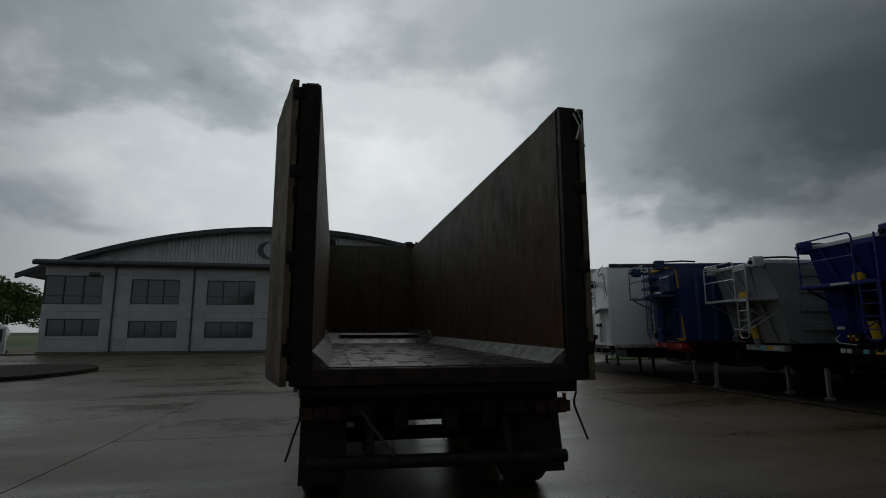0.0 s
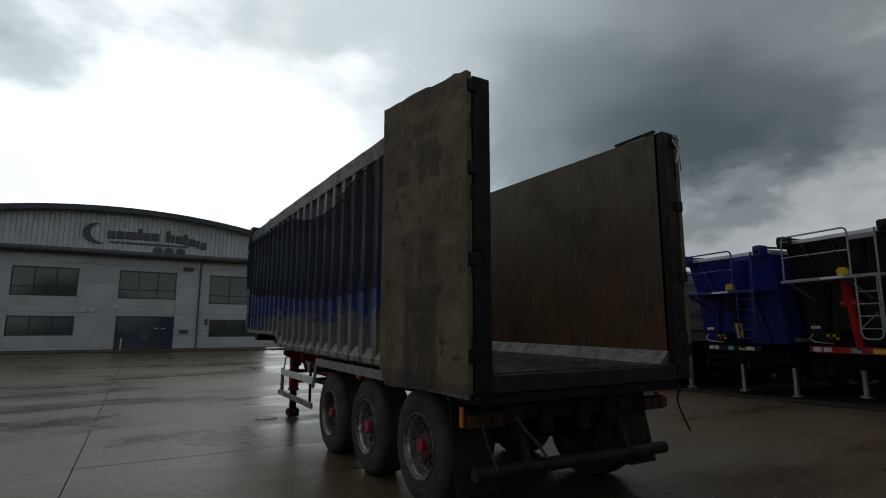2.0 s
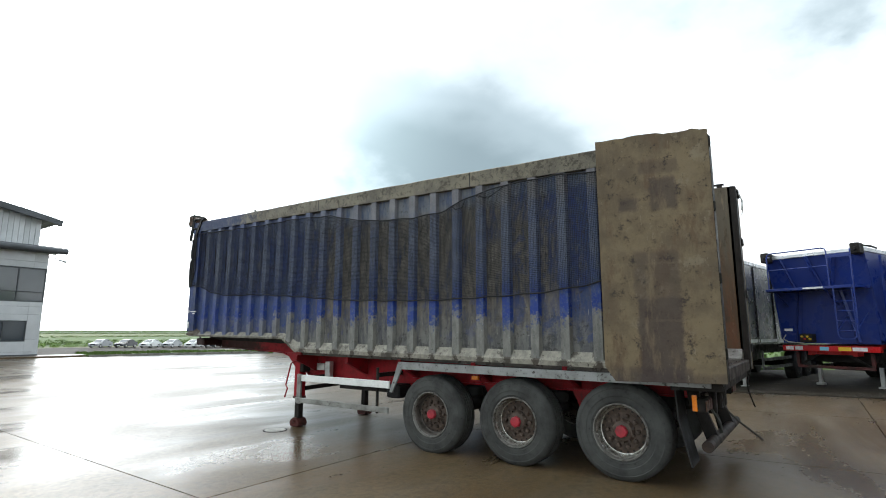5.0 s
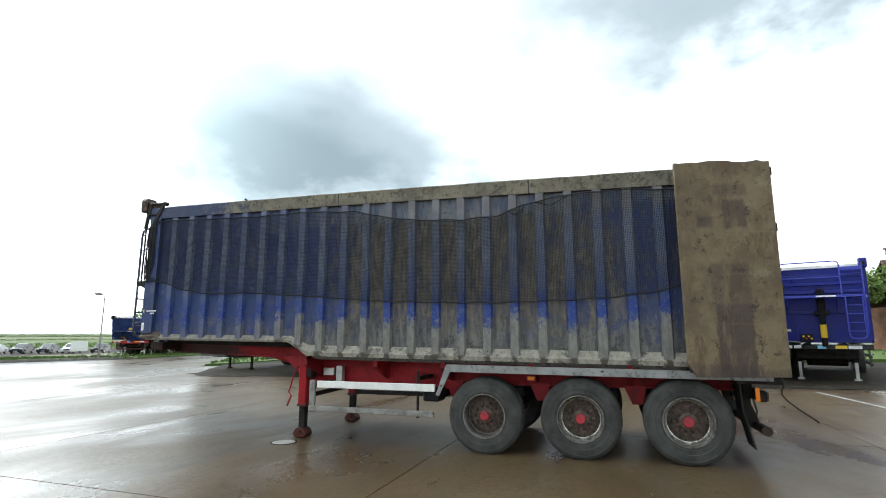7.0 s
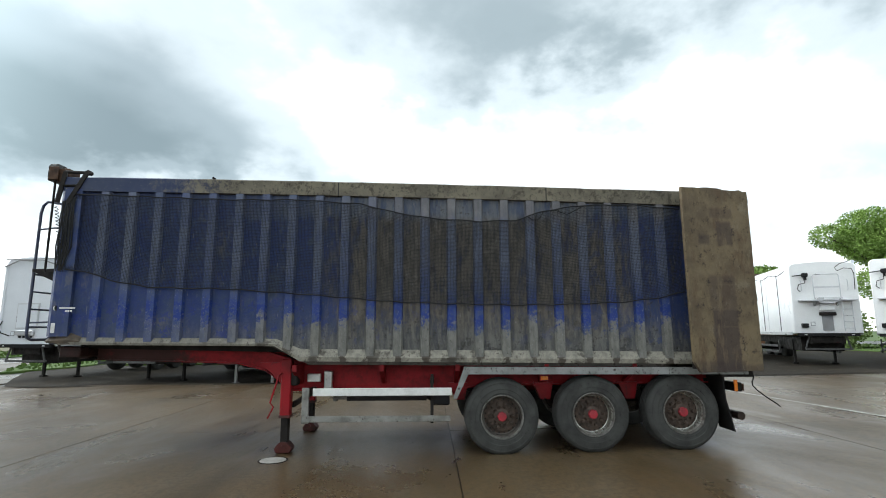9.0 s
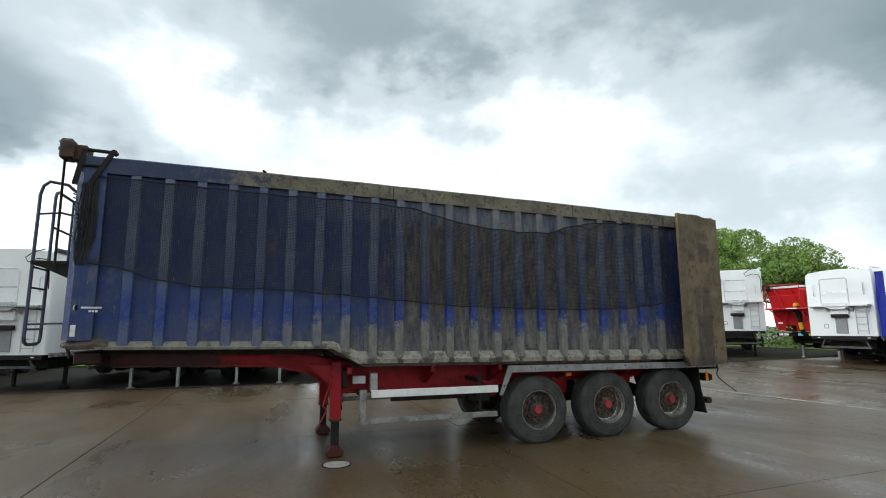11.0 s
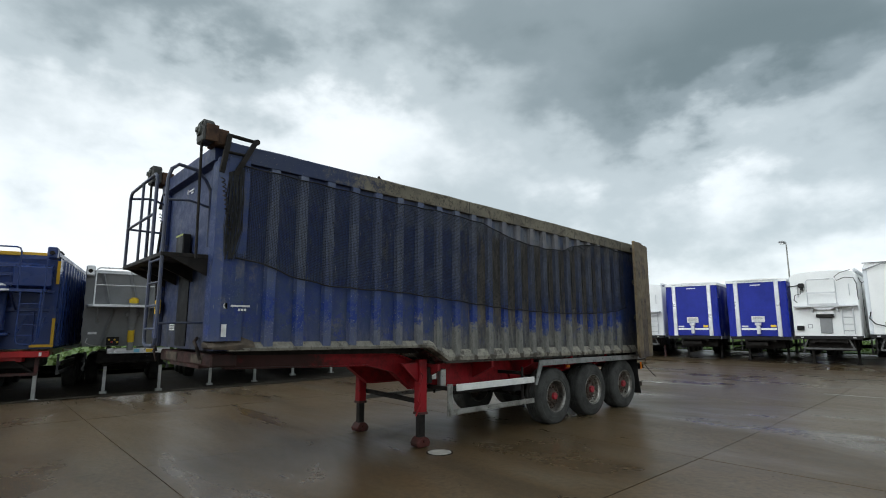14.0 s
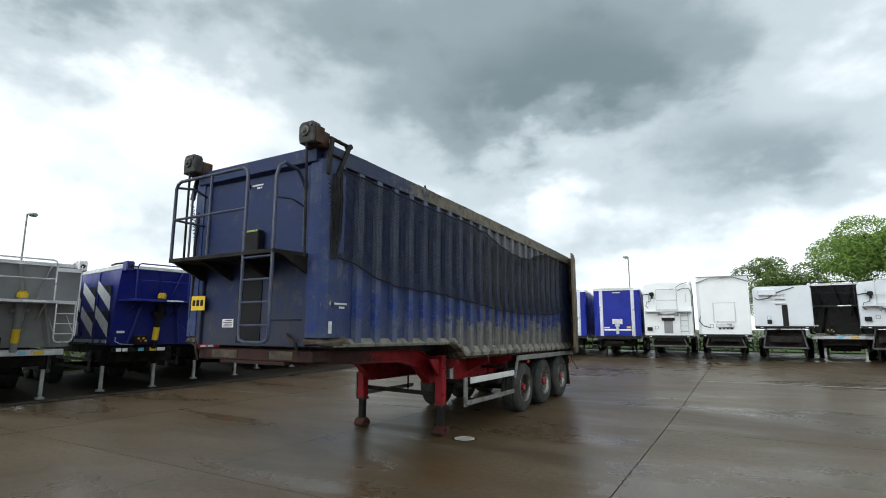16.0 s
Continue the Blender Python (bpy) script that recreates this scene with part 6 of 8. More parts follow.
def running_gear(t, length, chassis, leg_back=1.1, leg_mat=None, sink=0.0, skew=0.0):
    """Chassis, legs, side guard and three axles. Front of the trailer at y = 0, rear towards +y."""
    for sx in (-1, 1):
        part("chassis_beam", box(sx * 0.55 - 0.06, sx * 0.55 + 0.06, 0.1, length - 0.2, 0.92, 1.22), chassis, t)
        leg = part("landing_leg", box(skew + sx * 0.77 - 0.07, skew + sx * 0.77 + 0.07, leg_back - 0.07, leg_back + 0.07, 0.6, 1.1), M_GREASE, t, bevel=0.01)
        part("inner_tube", box(skew + sx * 0.77 - 0.045, skew + sx * 0.77 + 0.045, leg_back - 0.045, leg_back + 0.045, 0.06 - sink, 0.602), leg_mat or M_GREASE, leg)
        part("foot", box(skew + sx * 0.77 - 0.1, skew + sx * 0.77 + 0.1, leg_back - 0.1, leg_back + 0.1, -sink, 0.07 - sink), leg_mat or M_GREASE, leg, bevel=0.012)
        for z in (0.52, 0.78):
            part("side_guard", box(min(sx * 1.2, sx * 1.24), max(sx * 1.2, sx * 1.24), leg_back + 0.5, length - 4.6, z - 0.05, z + 0.05), M_DULL, t)
        part("guard_post", box(min(sx * 1.15, sx * 1.2), max(sx * 1.15, sx * 1.2), leg_back + 0.5, leg_back + 0.6, 0.45, 1.05), M_DULL, t)
        for k in range(3):
            simple_wheel(t, (sx * 1.03, length - 1.1 - 1.31 * k, 0.53 - sink), 0 if sx < 0 else 180)
    part("leg_cross_bar", box(skew - 0.72, skew + 0.72, leg_back - 0.03, leg_back + 0.03, 0.75, 0.81), M_GREASE, t)
    for k in range(3):
        part("axle", tube(bmesh.new(), [(-0.95, length - 1.1 - 1.31 * k, 0.53 - sink), (0.95, length - 1.1 - 1.31 * k, 0.53 - sink)], 0.06, 8), M_GREASE, t)
    part("cross_member", box(-0.55, 0.55, 0.12, 0.3, 0.95, 1.2), chassis, t)


def make_tipper(label, m, body, chassis, rail, ram, cap, top=3.72, trim=None, beam=None, corrugated=False, length=9.2, with_ram=True, white_stripes=False, bands=False, gear=None, over=0.5, skew=0.0):
    t = thing("tipper_trailer", label, "trailer", m, "parked tipper trailers")
    foot = m @ Vector((0, 1.1, 0))
    running_gear(t, length, chassis, 1.1, M_ALU, apron_dip(foot.x, foot.y), skew * 0.7)
    w, lo = 1.25, 1.26
    pz = top - 1.02
    # tub: side walls that lean forward to an overhanging top, front wall, floor
    lean = [(0.0, lo), (-0.44 * over, pz), (-over, top - 0.1)]
    for sx in (-1, 1):
        out, inn = sx * w, sx * (w - 0.05)
        part("side_wall", prism(bmesh.new(), [(0.3, lo), (length, lo), (length + 0.1, top - 0.1), (-over, top - 0.1), (-0.44 * over, pz), (0.0, lo + 0.12)], "x", min(out, inn), max(out, inn)), body, t)
        part("top_rail", box(min(sx * (w + 0.02), sx * (w - 0.1)), max(sx * (w + 0.02), sx * (w - 0.1)), -0.52, length + 0.1, top - 0.12, top), P_SILVER if not trim else body, t, bevel=0.01)
        if corrugated:
            for k in range(17):
                y = 0.55 + k * (length - 0.9) / 16
                part("side_flute", prism(bmesh.new(), [(sx * w, y - 0.13), (sx * (w + 0.035), y - 0.05), (sx * (w + 0.035), y + 0.05), (sx * w, y + 0.13)], "z", lo + 0.06, top - 0.14), body, t)
        elif bands:
            for z in (lo + 0.45, lo + 0.95, lo + 1.45, lo + 1.9):
                part("side_band", box(min(sx * w, sx * (w + 0.04)), max(sx * w, sx * (w + 0.04)), 0.35, length, z - 0.12, z + 0.12), body, t, bevel=0.015)
        else:
            for k in range(5):
                y = 1.2 + k * (length - 2.0) / 4
                part("side_rib", box(min(sx * w, sx * (w + 0.03)), max(sx * w, sx * (w + 0.03)), y - 0.06, y + 0.06, lo + 0.04, top - 0.14), body, t)
            part("side_edge", box(min(sx * w, sx * (w + 0.025)), max(sx * w, sx * (w + 0.025)), 0.2, length, lo + 0.06, lo + 0.16), P_SILVER, t)
        part("mudguard", box(min(sx * 0.84, sx * 1.26), max(sx * 0.84, sx * 1.26), length - 4.5, length - 0.4, 1.13, 1.18), M_ALU, t)
        # sheet gear box on the top corner, with its rod down the front
        g = part("sheet_gearbox", box(sx * 1.15 - 0.11, sx * 1.15 + 0.11, -0.82, -0.5, top - 0.2, top + 0.1), gear or (body if trim else M_GREASE), t, bevel=0.03)
        part("drive_hub", lathe(bmesh.new(), [(-0.88, 0.05), (-0.82, 0.06)], (sx * 1.15, 0, top - 0.06), "y", 10), M_GREASE, g)
        part("sheet_arm", tube(bmesh.new(), [(sx * 1.15, -0.5, top + 0.06), (sx * 1.2, 0.1, top + 0.08), (sx * 1.2, 0.5, top + 0.06)], 0.03, 6), M_GREASE, t)
        if trim:
            part("trim_strip", bar(bmesh.new(), (sx * 1.225, -0.03, lo + 0.12), (sx * 1.225, -0.25 * over - 0.02, lo + 0.8), 0.07, 0.03), trim, t, "yellow edge marking strip")
            part("trim_strip", bar(bmesh.new(), (sx * 1.225, -0.58 * over - 0.02, pz + 0.2), (sx * 1.225, -over - 0.01, top - 0.2), 0.07, 0.03), trim, t, "yellow edge marking strip")
            part("trim_foot", box(min(sx * 0.75, sx * 1.26), max(sx * 0.75, sx * 1.26), -0.05, -0.01, lo + 0.04, lo + 0.11), trim, t)
        if white_stripes and sx < 0:
            for k in range(7):
                y0 = 0.12 + 1.25 * k
                for z in (1.5, 2.3):
                    part("side_stripe", prism(bmesh.new(), [(y0, z), (y0 + 1.1, z + 0.62), (y0 + 1.1, z + 0.98), (y0, z + 0.42)], "x", sx * (w + 0.036), sx * (w + 0.031)), M_STICKER, t)
                    part("side_stripe", prism(bmesh.new(), [(y0, z + 0.46), (y0 + 0.62, z + 0.78), (y0, z + 0.78)], "x", sx * (w + 0.036), sx * (w + 0.031)), M_BLACK, t)
    part("front_wall", prism(bmesh.new(), lean + [(y + 0.05, z) for y, z in lean[::-1]], "x", -1.2, 1.2), body, t)
    part("front_lip", box(-1.2, 1.2, -over - 0.05, -over + 0.06, top - 0.1, top), trim or P_SILVER, t, bevel=0.01)
    for x in (-0.85, -0.15, 0.55) if over > 0.2 else ():
        part("front_gusset", bar(bmesh.new(), (x, -over - 0.04, top - 0.1), (x + 0.22 * (-1 if x > 0 else 1), -0.44 * over - 0.02, pz + 0.02), 0.09, 0.05), body, t)
    if over < 0.2:
        for z in (pz - 0.5, pz + 0.16, pz + 0.42, pz + 0.68):
            part("front_band", box(-1.12, 1.12, -0.05 - over * (z - lo) / (top - lo), -over * (z - lo) / (top - lo) + 0.02, z - 0.05, z + 0.05), body, t, bevel=0.012)
        for x in (-0.75, -0.3, 0.75):
            part("front_post", bar(bmesh.new(), (x, -0.02, lo + 0.06), (x, -0.03 - 0.4 * over, pz - 0.56), 0.1, 0.05), body, t)
    for x in (-0.5, 0.5) if over > 0.2 else ():
        part("front_strut", bar(bmesh.new(), (x, -0.44 * over - 0.03, pz - 0.1), (x * 1.5, -0.04, lo + 0.05), 0.1, 0.07), body, t)
    part("tub_floor", box(-1.2, 1.2, 0.06, length, lo, lo + 0.08), body, t)
    part("tail_gate", box(-1.2, 1.2, length - 0.02, length + 0.06, lo, top - 0.1), body, t)
    part("load_sheet", prism(bmesh.new(), [(-1.15, top - 0.09), (-0.5, top - 0.015), (0.5, top - 0.015), (1.15, top - 0.09)], "y", -0.42 if over > 0.2 else 0.1, length), M_BLACK, t, "dark roll-over load sheet")
    # added dark block for the black mass of chassis and shade beneath
    part("front_subframe", box(-0.85, 0.85, 0.5, 2.2, 0.72, 1.1), M_GREASE, t, bevel=0.03)
    part("air_tank", lathe(bmesh.new(), [(-0.6, 0.02), (-0.57, 0.17), (0.57, 0.17), (0.6, 0.02)], (0, 1.7, 0.62), "x", 16), M_GREASE, t)
    if chassis == P_RED:
        # the darker red carries the shade under the nose
        part("front_frame_bar", box(-0.95, 0.95, 0.16, 0.24, 0.55, 0.63), M_REDDARK, t, bevel=0.01)
        for sx in (-1, 1):
            part("front_frame_brace", bar(bmesh.new(), (sx * 0.9, 0.2, 0.6), (sx * 0.3, 0.2, 1.0), 0.05, 0.05), M_GREASE, t)
            part("front_frame_post", box(sx * 0.92 - 0.04, sx * 0.92 + 0.04, 0.16, 0.24, 0.63, 1.0), M_REDDARK, t)
    # platform, hand rails and ladder
    f = -0.97
    part("platform", prism(bmesh.new(), [(-1.2, -0.22), (1.2, -0.22), (1.12, -0.95), (0.55, -1.0), (-1.0, -1.0), (-1.12, -0.95)], "z", pz - 0.07, pz), rail, t, bevel=0.006)
    for x in (-0.9, 0.4):
        part("platform_stay", bar(bmesh.new(), (x, -0.9, pz - 0.08), (x, -0.12, pz - 0.5), 0.04, 0.04), rail, t)
    part("platform_sign", box(-0.1, 0.4, -1.008, -1.002, pz - 0.055, pz - 0.01), M_STICKER, t)
    part("hand_rail", tube(bmesh.new(), [(-1.0, f, pz), (-1.0, f, pz + 0.94), (-0.97, f, pz + 1.02), (-0.9, f, pz + 1.05), (0.45, f, pz + 1.05), (0.52, f, pz + 1.02), (0.55, f, pz + 0.94), (0.55, f, pz)], 0.02, 6), rail, t)
    part("hand_rail_mid", tube(bmesh.new(), [(-1.0, f, pz + 0.55), (0.55, f, pz + 0.55)], 0.016, 6), rail, t)
    part("hand_rail_side", tube(bmesh.new(), [(-1.0, f, pz + 0.95), (-1.05, -0.7, pz + 0.98), (-1.08, -0.5, pz + 0.85)], 0.018, 6), rail, t)
    part("hand_rail_post", tube(bmesh.new(), [(1.08, f, lo + 0.3), (1.1, f, pz + 0.95)], 0.02, 6), rail, t)
    part("hand_rail_strap", box(0.56, 1.08, f - 0.012, f + 0.012, pz + 0.76, pz + 0.86), rail, t)
    part("ladder_loop", tube(bmesh.new(), [(0.62, f, pz), (0.62, f, lo + 0.26), (0.65, f, lo + 0.18), (0.72, f, lo + 0.14), (0.94, f, lo + 0.14), (1.01, f, lo + 0.18), (1.04, f, lo + 0.26), (1.04, f, pz)], 0.02, 6), rail, t)
    for k in range(4):
        part("ladder_rung", tube(bmesh.new(), [(0.62, f, lo + 0.36 + 0.26 * k), (1.04, f, lo + 0.36 + 0.26 * k)], 0.014, 6), rail, t)
    part("ladder_stay", tube(bmesh.new(), [(1.04, f, lo + 0.36), (1.06, -0.16, lo + 0.85)], 0.014, 6), rail, t)
    part("ladder_stay", tube(bmesh.new(), [(0.62, f, lo + 0.36), (0.64, -0.16, lo + 0.85)], 0.014, 6), rail, t)
    # leaning front ram
    if with_ram and trim:
        # upright ram with a white dome, drum and step boxes before the front wall
        r = part("tipping_ram", tube(bmesh.new(), [(0.04, -0.3, 1.2), (0.04, -0.3, 1.75)], 0.13, 18), ram, t, smooth=True)
        part("ram_sleeve", tube(bmesh.new(), [(0.04, -0.3, 1.75), (0.04, -0.3, pz + 0.1)], 0.2, 20), ram, r, smooth=True)
        part("ram_dome", lathe(bmesh.new(), [(pz + 0.1, 0.15), (pz + 0.14, 0.13), (pz + 0.17, 0.07), (pz + 0.18, 0.01)], (0.04, -0.3, 0), "z", 18), cap, r, smooth=True)
        part("trunnion", box(-0.24, 0.34, -0.42, -0.1, 1.6, 1.7), ram, r, bevel=0.03)
        part("cross_drum", tube(bmesh.new(), [(-0.5, -0.26, pz - 0.1), (-0.16, -0.26, pz - 0.1)], 0.13, 16), body, t, smooth=True)
        for z in (pz + 0.34, pz + 0.68):
            part("step_box", box(-1.27, -0.45, -0.46, -0.1, z - 0.05, z + 0.05), rail, t, bevel=0.012)
        part("front_shelf", box(-1.0, -0.14, -0.3, -0.06, pz - 0.55, pz - 0.43), rail, t, bevel=0.015)
        part("valve_block", box(-0.2, 0.0, -0.5, -0.36, 1.36, 1.52), M_GREASE, t, bevel=0.02)
        part("shield_plate", prism(bmesh.new(), [(-0.06, pz + 0.05), (-0.34, pz + 0.12), (-0.36, pz + 0.62), (-0.12, pz + 0.7)], "x", 0.3, 1.12), body, t, "flat navy shield plate", 0.012)
    elif with_ram:
        lowp, high = Vector((0, -0.08, 1.15)), Vector((0, -0.4, pz + 0.16))
        d = high - lowp
        r = part("tipping_ram", tube(bmesh.new(), [lowp, lowp + d * 0.55], 0.085, 18), ram, t, smooth=True)
        part("ram_sleeve", tube(bmesh.new(), [lowp + d * 0.55, lowp + d * 0.95], 0.115, 18), ram, r, smooth=True)
        part("ram_cap", tube(bmesh.new(), [lowp + d * 0.95, lowp + d * 1.02], 0.125, 20), cap, r, smooth=True)
        part("ram_dome", tube(bmesh.new(), [lowp + d * 1.02, lowp + d * 1.045], 0.09, 16), cap, r, smooth=True)
        part("grease_sleeve", tube(bmesh.new(), [lowp + d * 0.16, lowp + d * 0.4], 0.092, 16), M_YELLOW if ram in (M_BLACK, P_GREY) else ram, r)
        part("trunnion", box(-0.2, 0.2, -0.36, -0.12, 2.14, 2.28), ram, r, bevel=0.03)
    # front beam with its lamps and marker panels
    bw, bc = (1.2, 0.0) if trim or skew == 0.0 else (0.84, skew)
    b = part("front_beam", box(bc - bw, bc + bw, -0.1, 0.1, 1.04, 1.2), beam or chassis, t, bevel=0.012)
    for x, wd, mt in ((-1.0, 0.2, M_STICKER), (-0.75, 0.2, M_STICKER), (-0.1, 0.22, P_CYAN), (0.4, 0.3, M_YELLOW), (0.75, 0.34, M_STICKER)) if beam != P_RED or not trim else ((-1.08, 0.08, M_STICKER), (-0.3, 0.16, P_CYAN), (1.02, 0.06, M_STICKER)):
        part("marker_panel", box(bc + (x - wd / 2) * bw / 1.2, bc + (x + wd / 2) * bw / 1.2, -0.106, -0.1005, 1.07, 1.17), mt, b)
    cb = part("coupling_box", box(-0.62, -0.3, -0.3, -0.02, 1.3, 1.54), M_BLACK, t, bevel=0.015)
    for k in range(4):
        part("coupling", lathe(bmesh.new(), [(-0.34, 0.026), (-0.3, 0.03)], (-0.55 + 0.07 * k, 0, 1.46 - 0.07 * (k % 2)), "y", 8), M_YELLOW if k != 1 else P_RED, cb)
    part("air_line", tube(bmesh.new(), [(-1.1, -0.05, 1.5), (-1.14, -0.14, 1.38), (-1.0, -0.16, 1.3), (-0.6, -0.1, 1.26)], 0.016, 6), M_ALU, t)
    part("corner_plate", box(-1.1, -0.88, -0.1, -0.085, 1.62, 1.69), M_STICKER, t)
    return t


def place(x, y, a):
    """Front of a trailer at x, y; its rear lies a degrees south of due east."""
    return pose(x, y, yard_level(x, y) + 0.012, 0, 0, -(90 + a))


make_tipper("navy tipper trailer with yellow edge strips and a red front beam", place(10.45, 10.6, 14), P_NAVY, P_RED, P_NAVY, P_NAVY, P_WHITE, 3.8, P_YELLOW, P_RED, True, over=0.16)
make_tipper("grey tipper trailer with silver ladder and yellow-capped ram", place(11.1, 7.38, 10), P_GREY, M_GREASE, P_SILVER, P_GREY, M_YELLOW, 3.5, None, P_SILVER, bands=True, gear=P_SILVER, skew=0.26)
make_tipper("glossy blue tipper trailer with white striped sides and black ram", place(10.9, 3.78, 8), P_BLUE, M_GREASE, P_BLUE, M_BLACK, M_YELLOW, 3.66, None, P_BLACK, white_stripes=True, gear=P_BLUE, skew=-0.3)
make_tipper("black tipper trailer with a red ram and red front beam", place(10.75, 1.0, 12), P_BLACK, M_GREASE, P_GREY, P_RED, M_YELLOW, 3.8, None, P_RED)
make_tipper("dark blue fluted tipper trailer on a red chassis", place(11.4, -2.2, 23), P_ROYAL, P_RED, P_ROYAL, P_ROYAL, P_ROYAL, 3.85, None, P_RED, True, 9.6, False)
make_tipper("bright blue tipper trailer with a black and yellow ram", place(11.55, -5.5, 17), P_BLUE, M_GREASE, P_RAILBLUE, M_BLACK, M_BLACK, 3.75, None, P_BLACK, gear=P_BLUE, over=0.14)


def finish_box(t, lo, skin):
    """Notice, front beam with its lamps, and the frame under the nose."""
    n = part("notice", box(-0.62, -0.46, -0.014, 0.001, lo + 0.3, lo + 0.46), P_GREY, t)
    part("notice_sheet", box(-0.6, -0.48, -0.018, -0.0145, lo + 0.32, lo + 0.44), skin, n)
    b = part("front_beam", box(-1.1, 1.1, -0.03, 0.15, lo - 0.13, lo - 0.01), M_BLACK, t)
    for x in (-0.85, 0.85):
        part("marker_lamp", box(x - 0.05, x + 0.05, -0.036, -0.0305, lo - 0.085, lo - 0.05), M_STICKER, b)
    part("pallet_frame", box(-0.85, 0.85, 0.1, 0.18, 0.66, 0.73), M_DULL, t)
    for x in (-0.85, 0.8):
        part("pallet_frame_leg", bar(bmesh.new(), (x, 0.14, 0.7), (x * 0.8, 0.14, lo - 0.1), 0.05, 0.05), M_DULL, t)
    return t


def make_box_trailer(label, m, skin, top=4.1, lo=1.32, length=12.5, round_roof=False, platform=True, tilt_front=0.0, hatch=False, chassis=None, rail=None, tarp=False, w=1.17, recess=False, motor=True, roll=None):
    """A tall smooth box trailer with its front gear."""
    t = thing("box_trailer", label, "trailer", m, "parked box trailers")
    foot = m @ Vector((0, 1.7, 0))
    running_gear(t, length, chassis or M_GREASE, 1.7, chassis, apron_dip(foot.x, foot.y))
    rail = rail or P_SILVER
    # plain block added to keep the space under the nose dark
    part("front_subframe", box(-0.8, 0.8, 0.7, 2.9, 0.6, lo - 0.15), M_GREASE, t, bevel=0.03)
    h = top - lo
    arch = [(-w, lo), (w, lo), (w, top - 0.14), (w - 0.06, top - 0.05), (w - 0.16, top)] + ([(0.5, top + 0.06), (0.0, top + 0.08), (-0.5, top + 0.06)] if round_roof else []) + [(-w + 0.16, top), (-w + 0.06, top - 0.05), (-w, top - 0.14)]
    bm = bmesh.new()
    rings = []
    for y, s in ((0.0, 0.965), (0.03, 0.99), (0.09, 1.0), (length, 1.0)):
        rings.append([bm.verts.new((x * s, y, lo + (z - lo) * (1 - (1 - s) * 0.25))) for x, z in arch])
    for a, b in zip(rings, rings[1:]):
        for k in range(len(arch)):
            bm.faces.new((a[k], a[(k + 1) % len(arch)], b[(k + 1) % len(arch)], b[k]))
    bm.faces.new(rings[0][::-1])
    bm.faces.new(rings[-1])
    part("box_body", bm, skin, t, smooth=True)
    for k in range(7):
        y = 1.5 + k * (length - 2.5) / 6
        for sx in (-1, 1):
            part("panel_joint", box(min(sx * w, sx * (w + 0.008)), max(sx * w, sx * (w + 0.008)), y - 0.02, y + 0.02, lo + 0.05, top - 0.2), P_SILVER, t)
    for sx in (-1, 1):
        part("base_rail", box(min(sx * w, sx * (w + 0.02)), max(sx * w, sx * (w + 0.02)), 0.15, length, lo - 0.08, lo + 0.05), P_SILVER, t)
    part("sheet_roll", tube(bmesh.new(), [(w - 0.05, 0.1, top + 0.03), (w - 0.05, length, top + 0.03)], 0.07, 10), roll or P_PALE, t)
    if tarp:
        for sx in (-1, 1):
            pts = []
            for k in range(25):
                f = k / 24
                pts.append((sx * (w + 0.015), 0.4 + f * (length * 0.7), top - 0.25 - 0.14 * abs(math.sin(f * math.pi * 4))))
            part("sheet_cord", tube(bmesh.new(), pts, 0.012, 5), M_RUBBER, t)
            for k in range(3):
                y = 1.5 + 2.2 * k
                part("tie_strap", box(min(sx * w, sx * (w + 0.012)), max(sx * w, sx * (w + 0.012)), y - 0.03, y + 0.03, lo + 0.1, top - 0.35), M_BLACK, t)
    if platform:
        pz = lo + h * 0.47
        f = -0.34
        part("platform", box(-1.0, 1.05, -0.36, 0.02, pz - 0.06, pz), rail, t, bevel=0.01)
        part("platform_toe", box(-0.5, 0.5, -0.365, -0.35, pz, pz + 0.08), rail, t)
        part("platform_keel", prism(bmesh.new(), [(-0.42, pz - 0.06), (0.42, pz - 0.06), (0.2, pz - 0.17), (-0.2, pz - 0.17)], "y", -0.3, -0.2), rail, t, bevel=0.006)
        part("platform_bracket", prism(bmesh.new(), [(0.02, pz - 0.09), (-0.3, pz - 0.09), (0.02, pz - 0.28)], "x", -0.45, -0.38), rail, t)
        part("platform_bracket", prism(bmesh.new(), [(0.02, pz - 0.09), (-0.3, pz - 0.09), (0.02, pz - 0.28)], "x", 0.38, 0.45), rail, t)
        part("rail_loop", tube(bmesh.new(), [(-0.5, f, pz), (-0.5, f, pz + 0.98), (-0.44, f, pz + 1.05), (0.39, f, pz + 1.05), (0.45, f, pz + 0.98), (0.45, f, pz)], 0.022, 6), rail, t)
        part("rail_bar", box(-0.5, 0.45, f - 0.01, f + 0.01, pz + 0.48, pz + 0.54), rail, t)
        for x in (-0.85, 0.85):
            part("grab_handle", tube(bmesh.new(), [(x, 0.0, pz + 0.4), (x, -0.07, pz + 0.42), (x, -0.07, pz + 0.82), (x, 0.0, pz + 0.84)], 0.016, 6), rail, t)
        part("ladder_stile", tube(bmesh.new(), [(0.55, -0.12, lo + 0.08), (0.55, -0.12, pz)], 0.02, 6), rail, t)
        part("ladder_stile", tube(bmesh.new(), [(0.9, -0.12, lo + 0.08), (0.9, -0.12, pz)], 0.02, 6), rail, t)
        for k in range(4):
            part("ladder_rung", tube(bmesh.new(), [(0.55, -0.12, lo + 0.2 + 0.26 * k), (0.9, -0.12, lo + 0.2 + 0.26 * k)], 0.015, 6), rail, t)
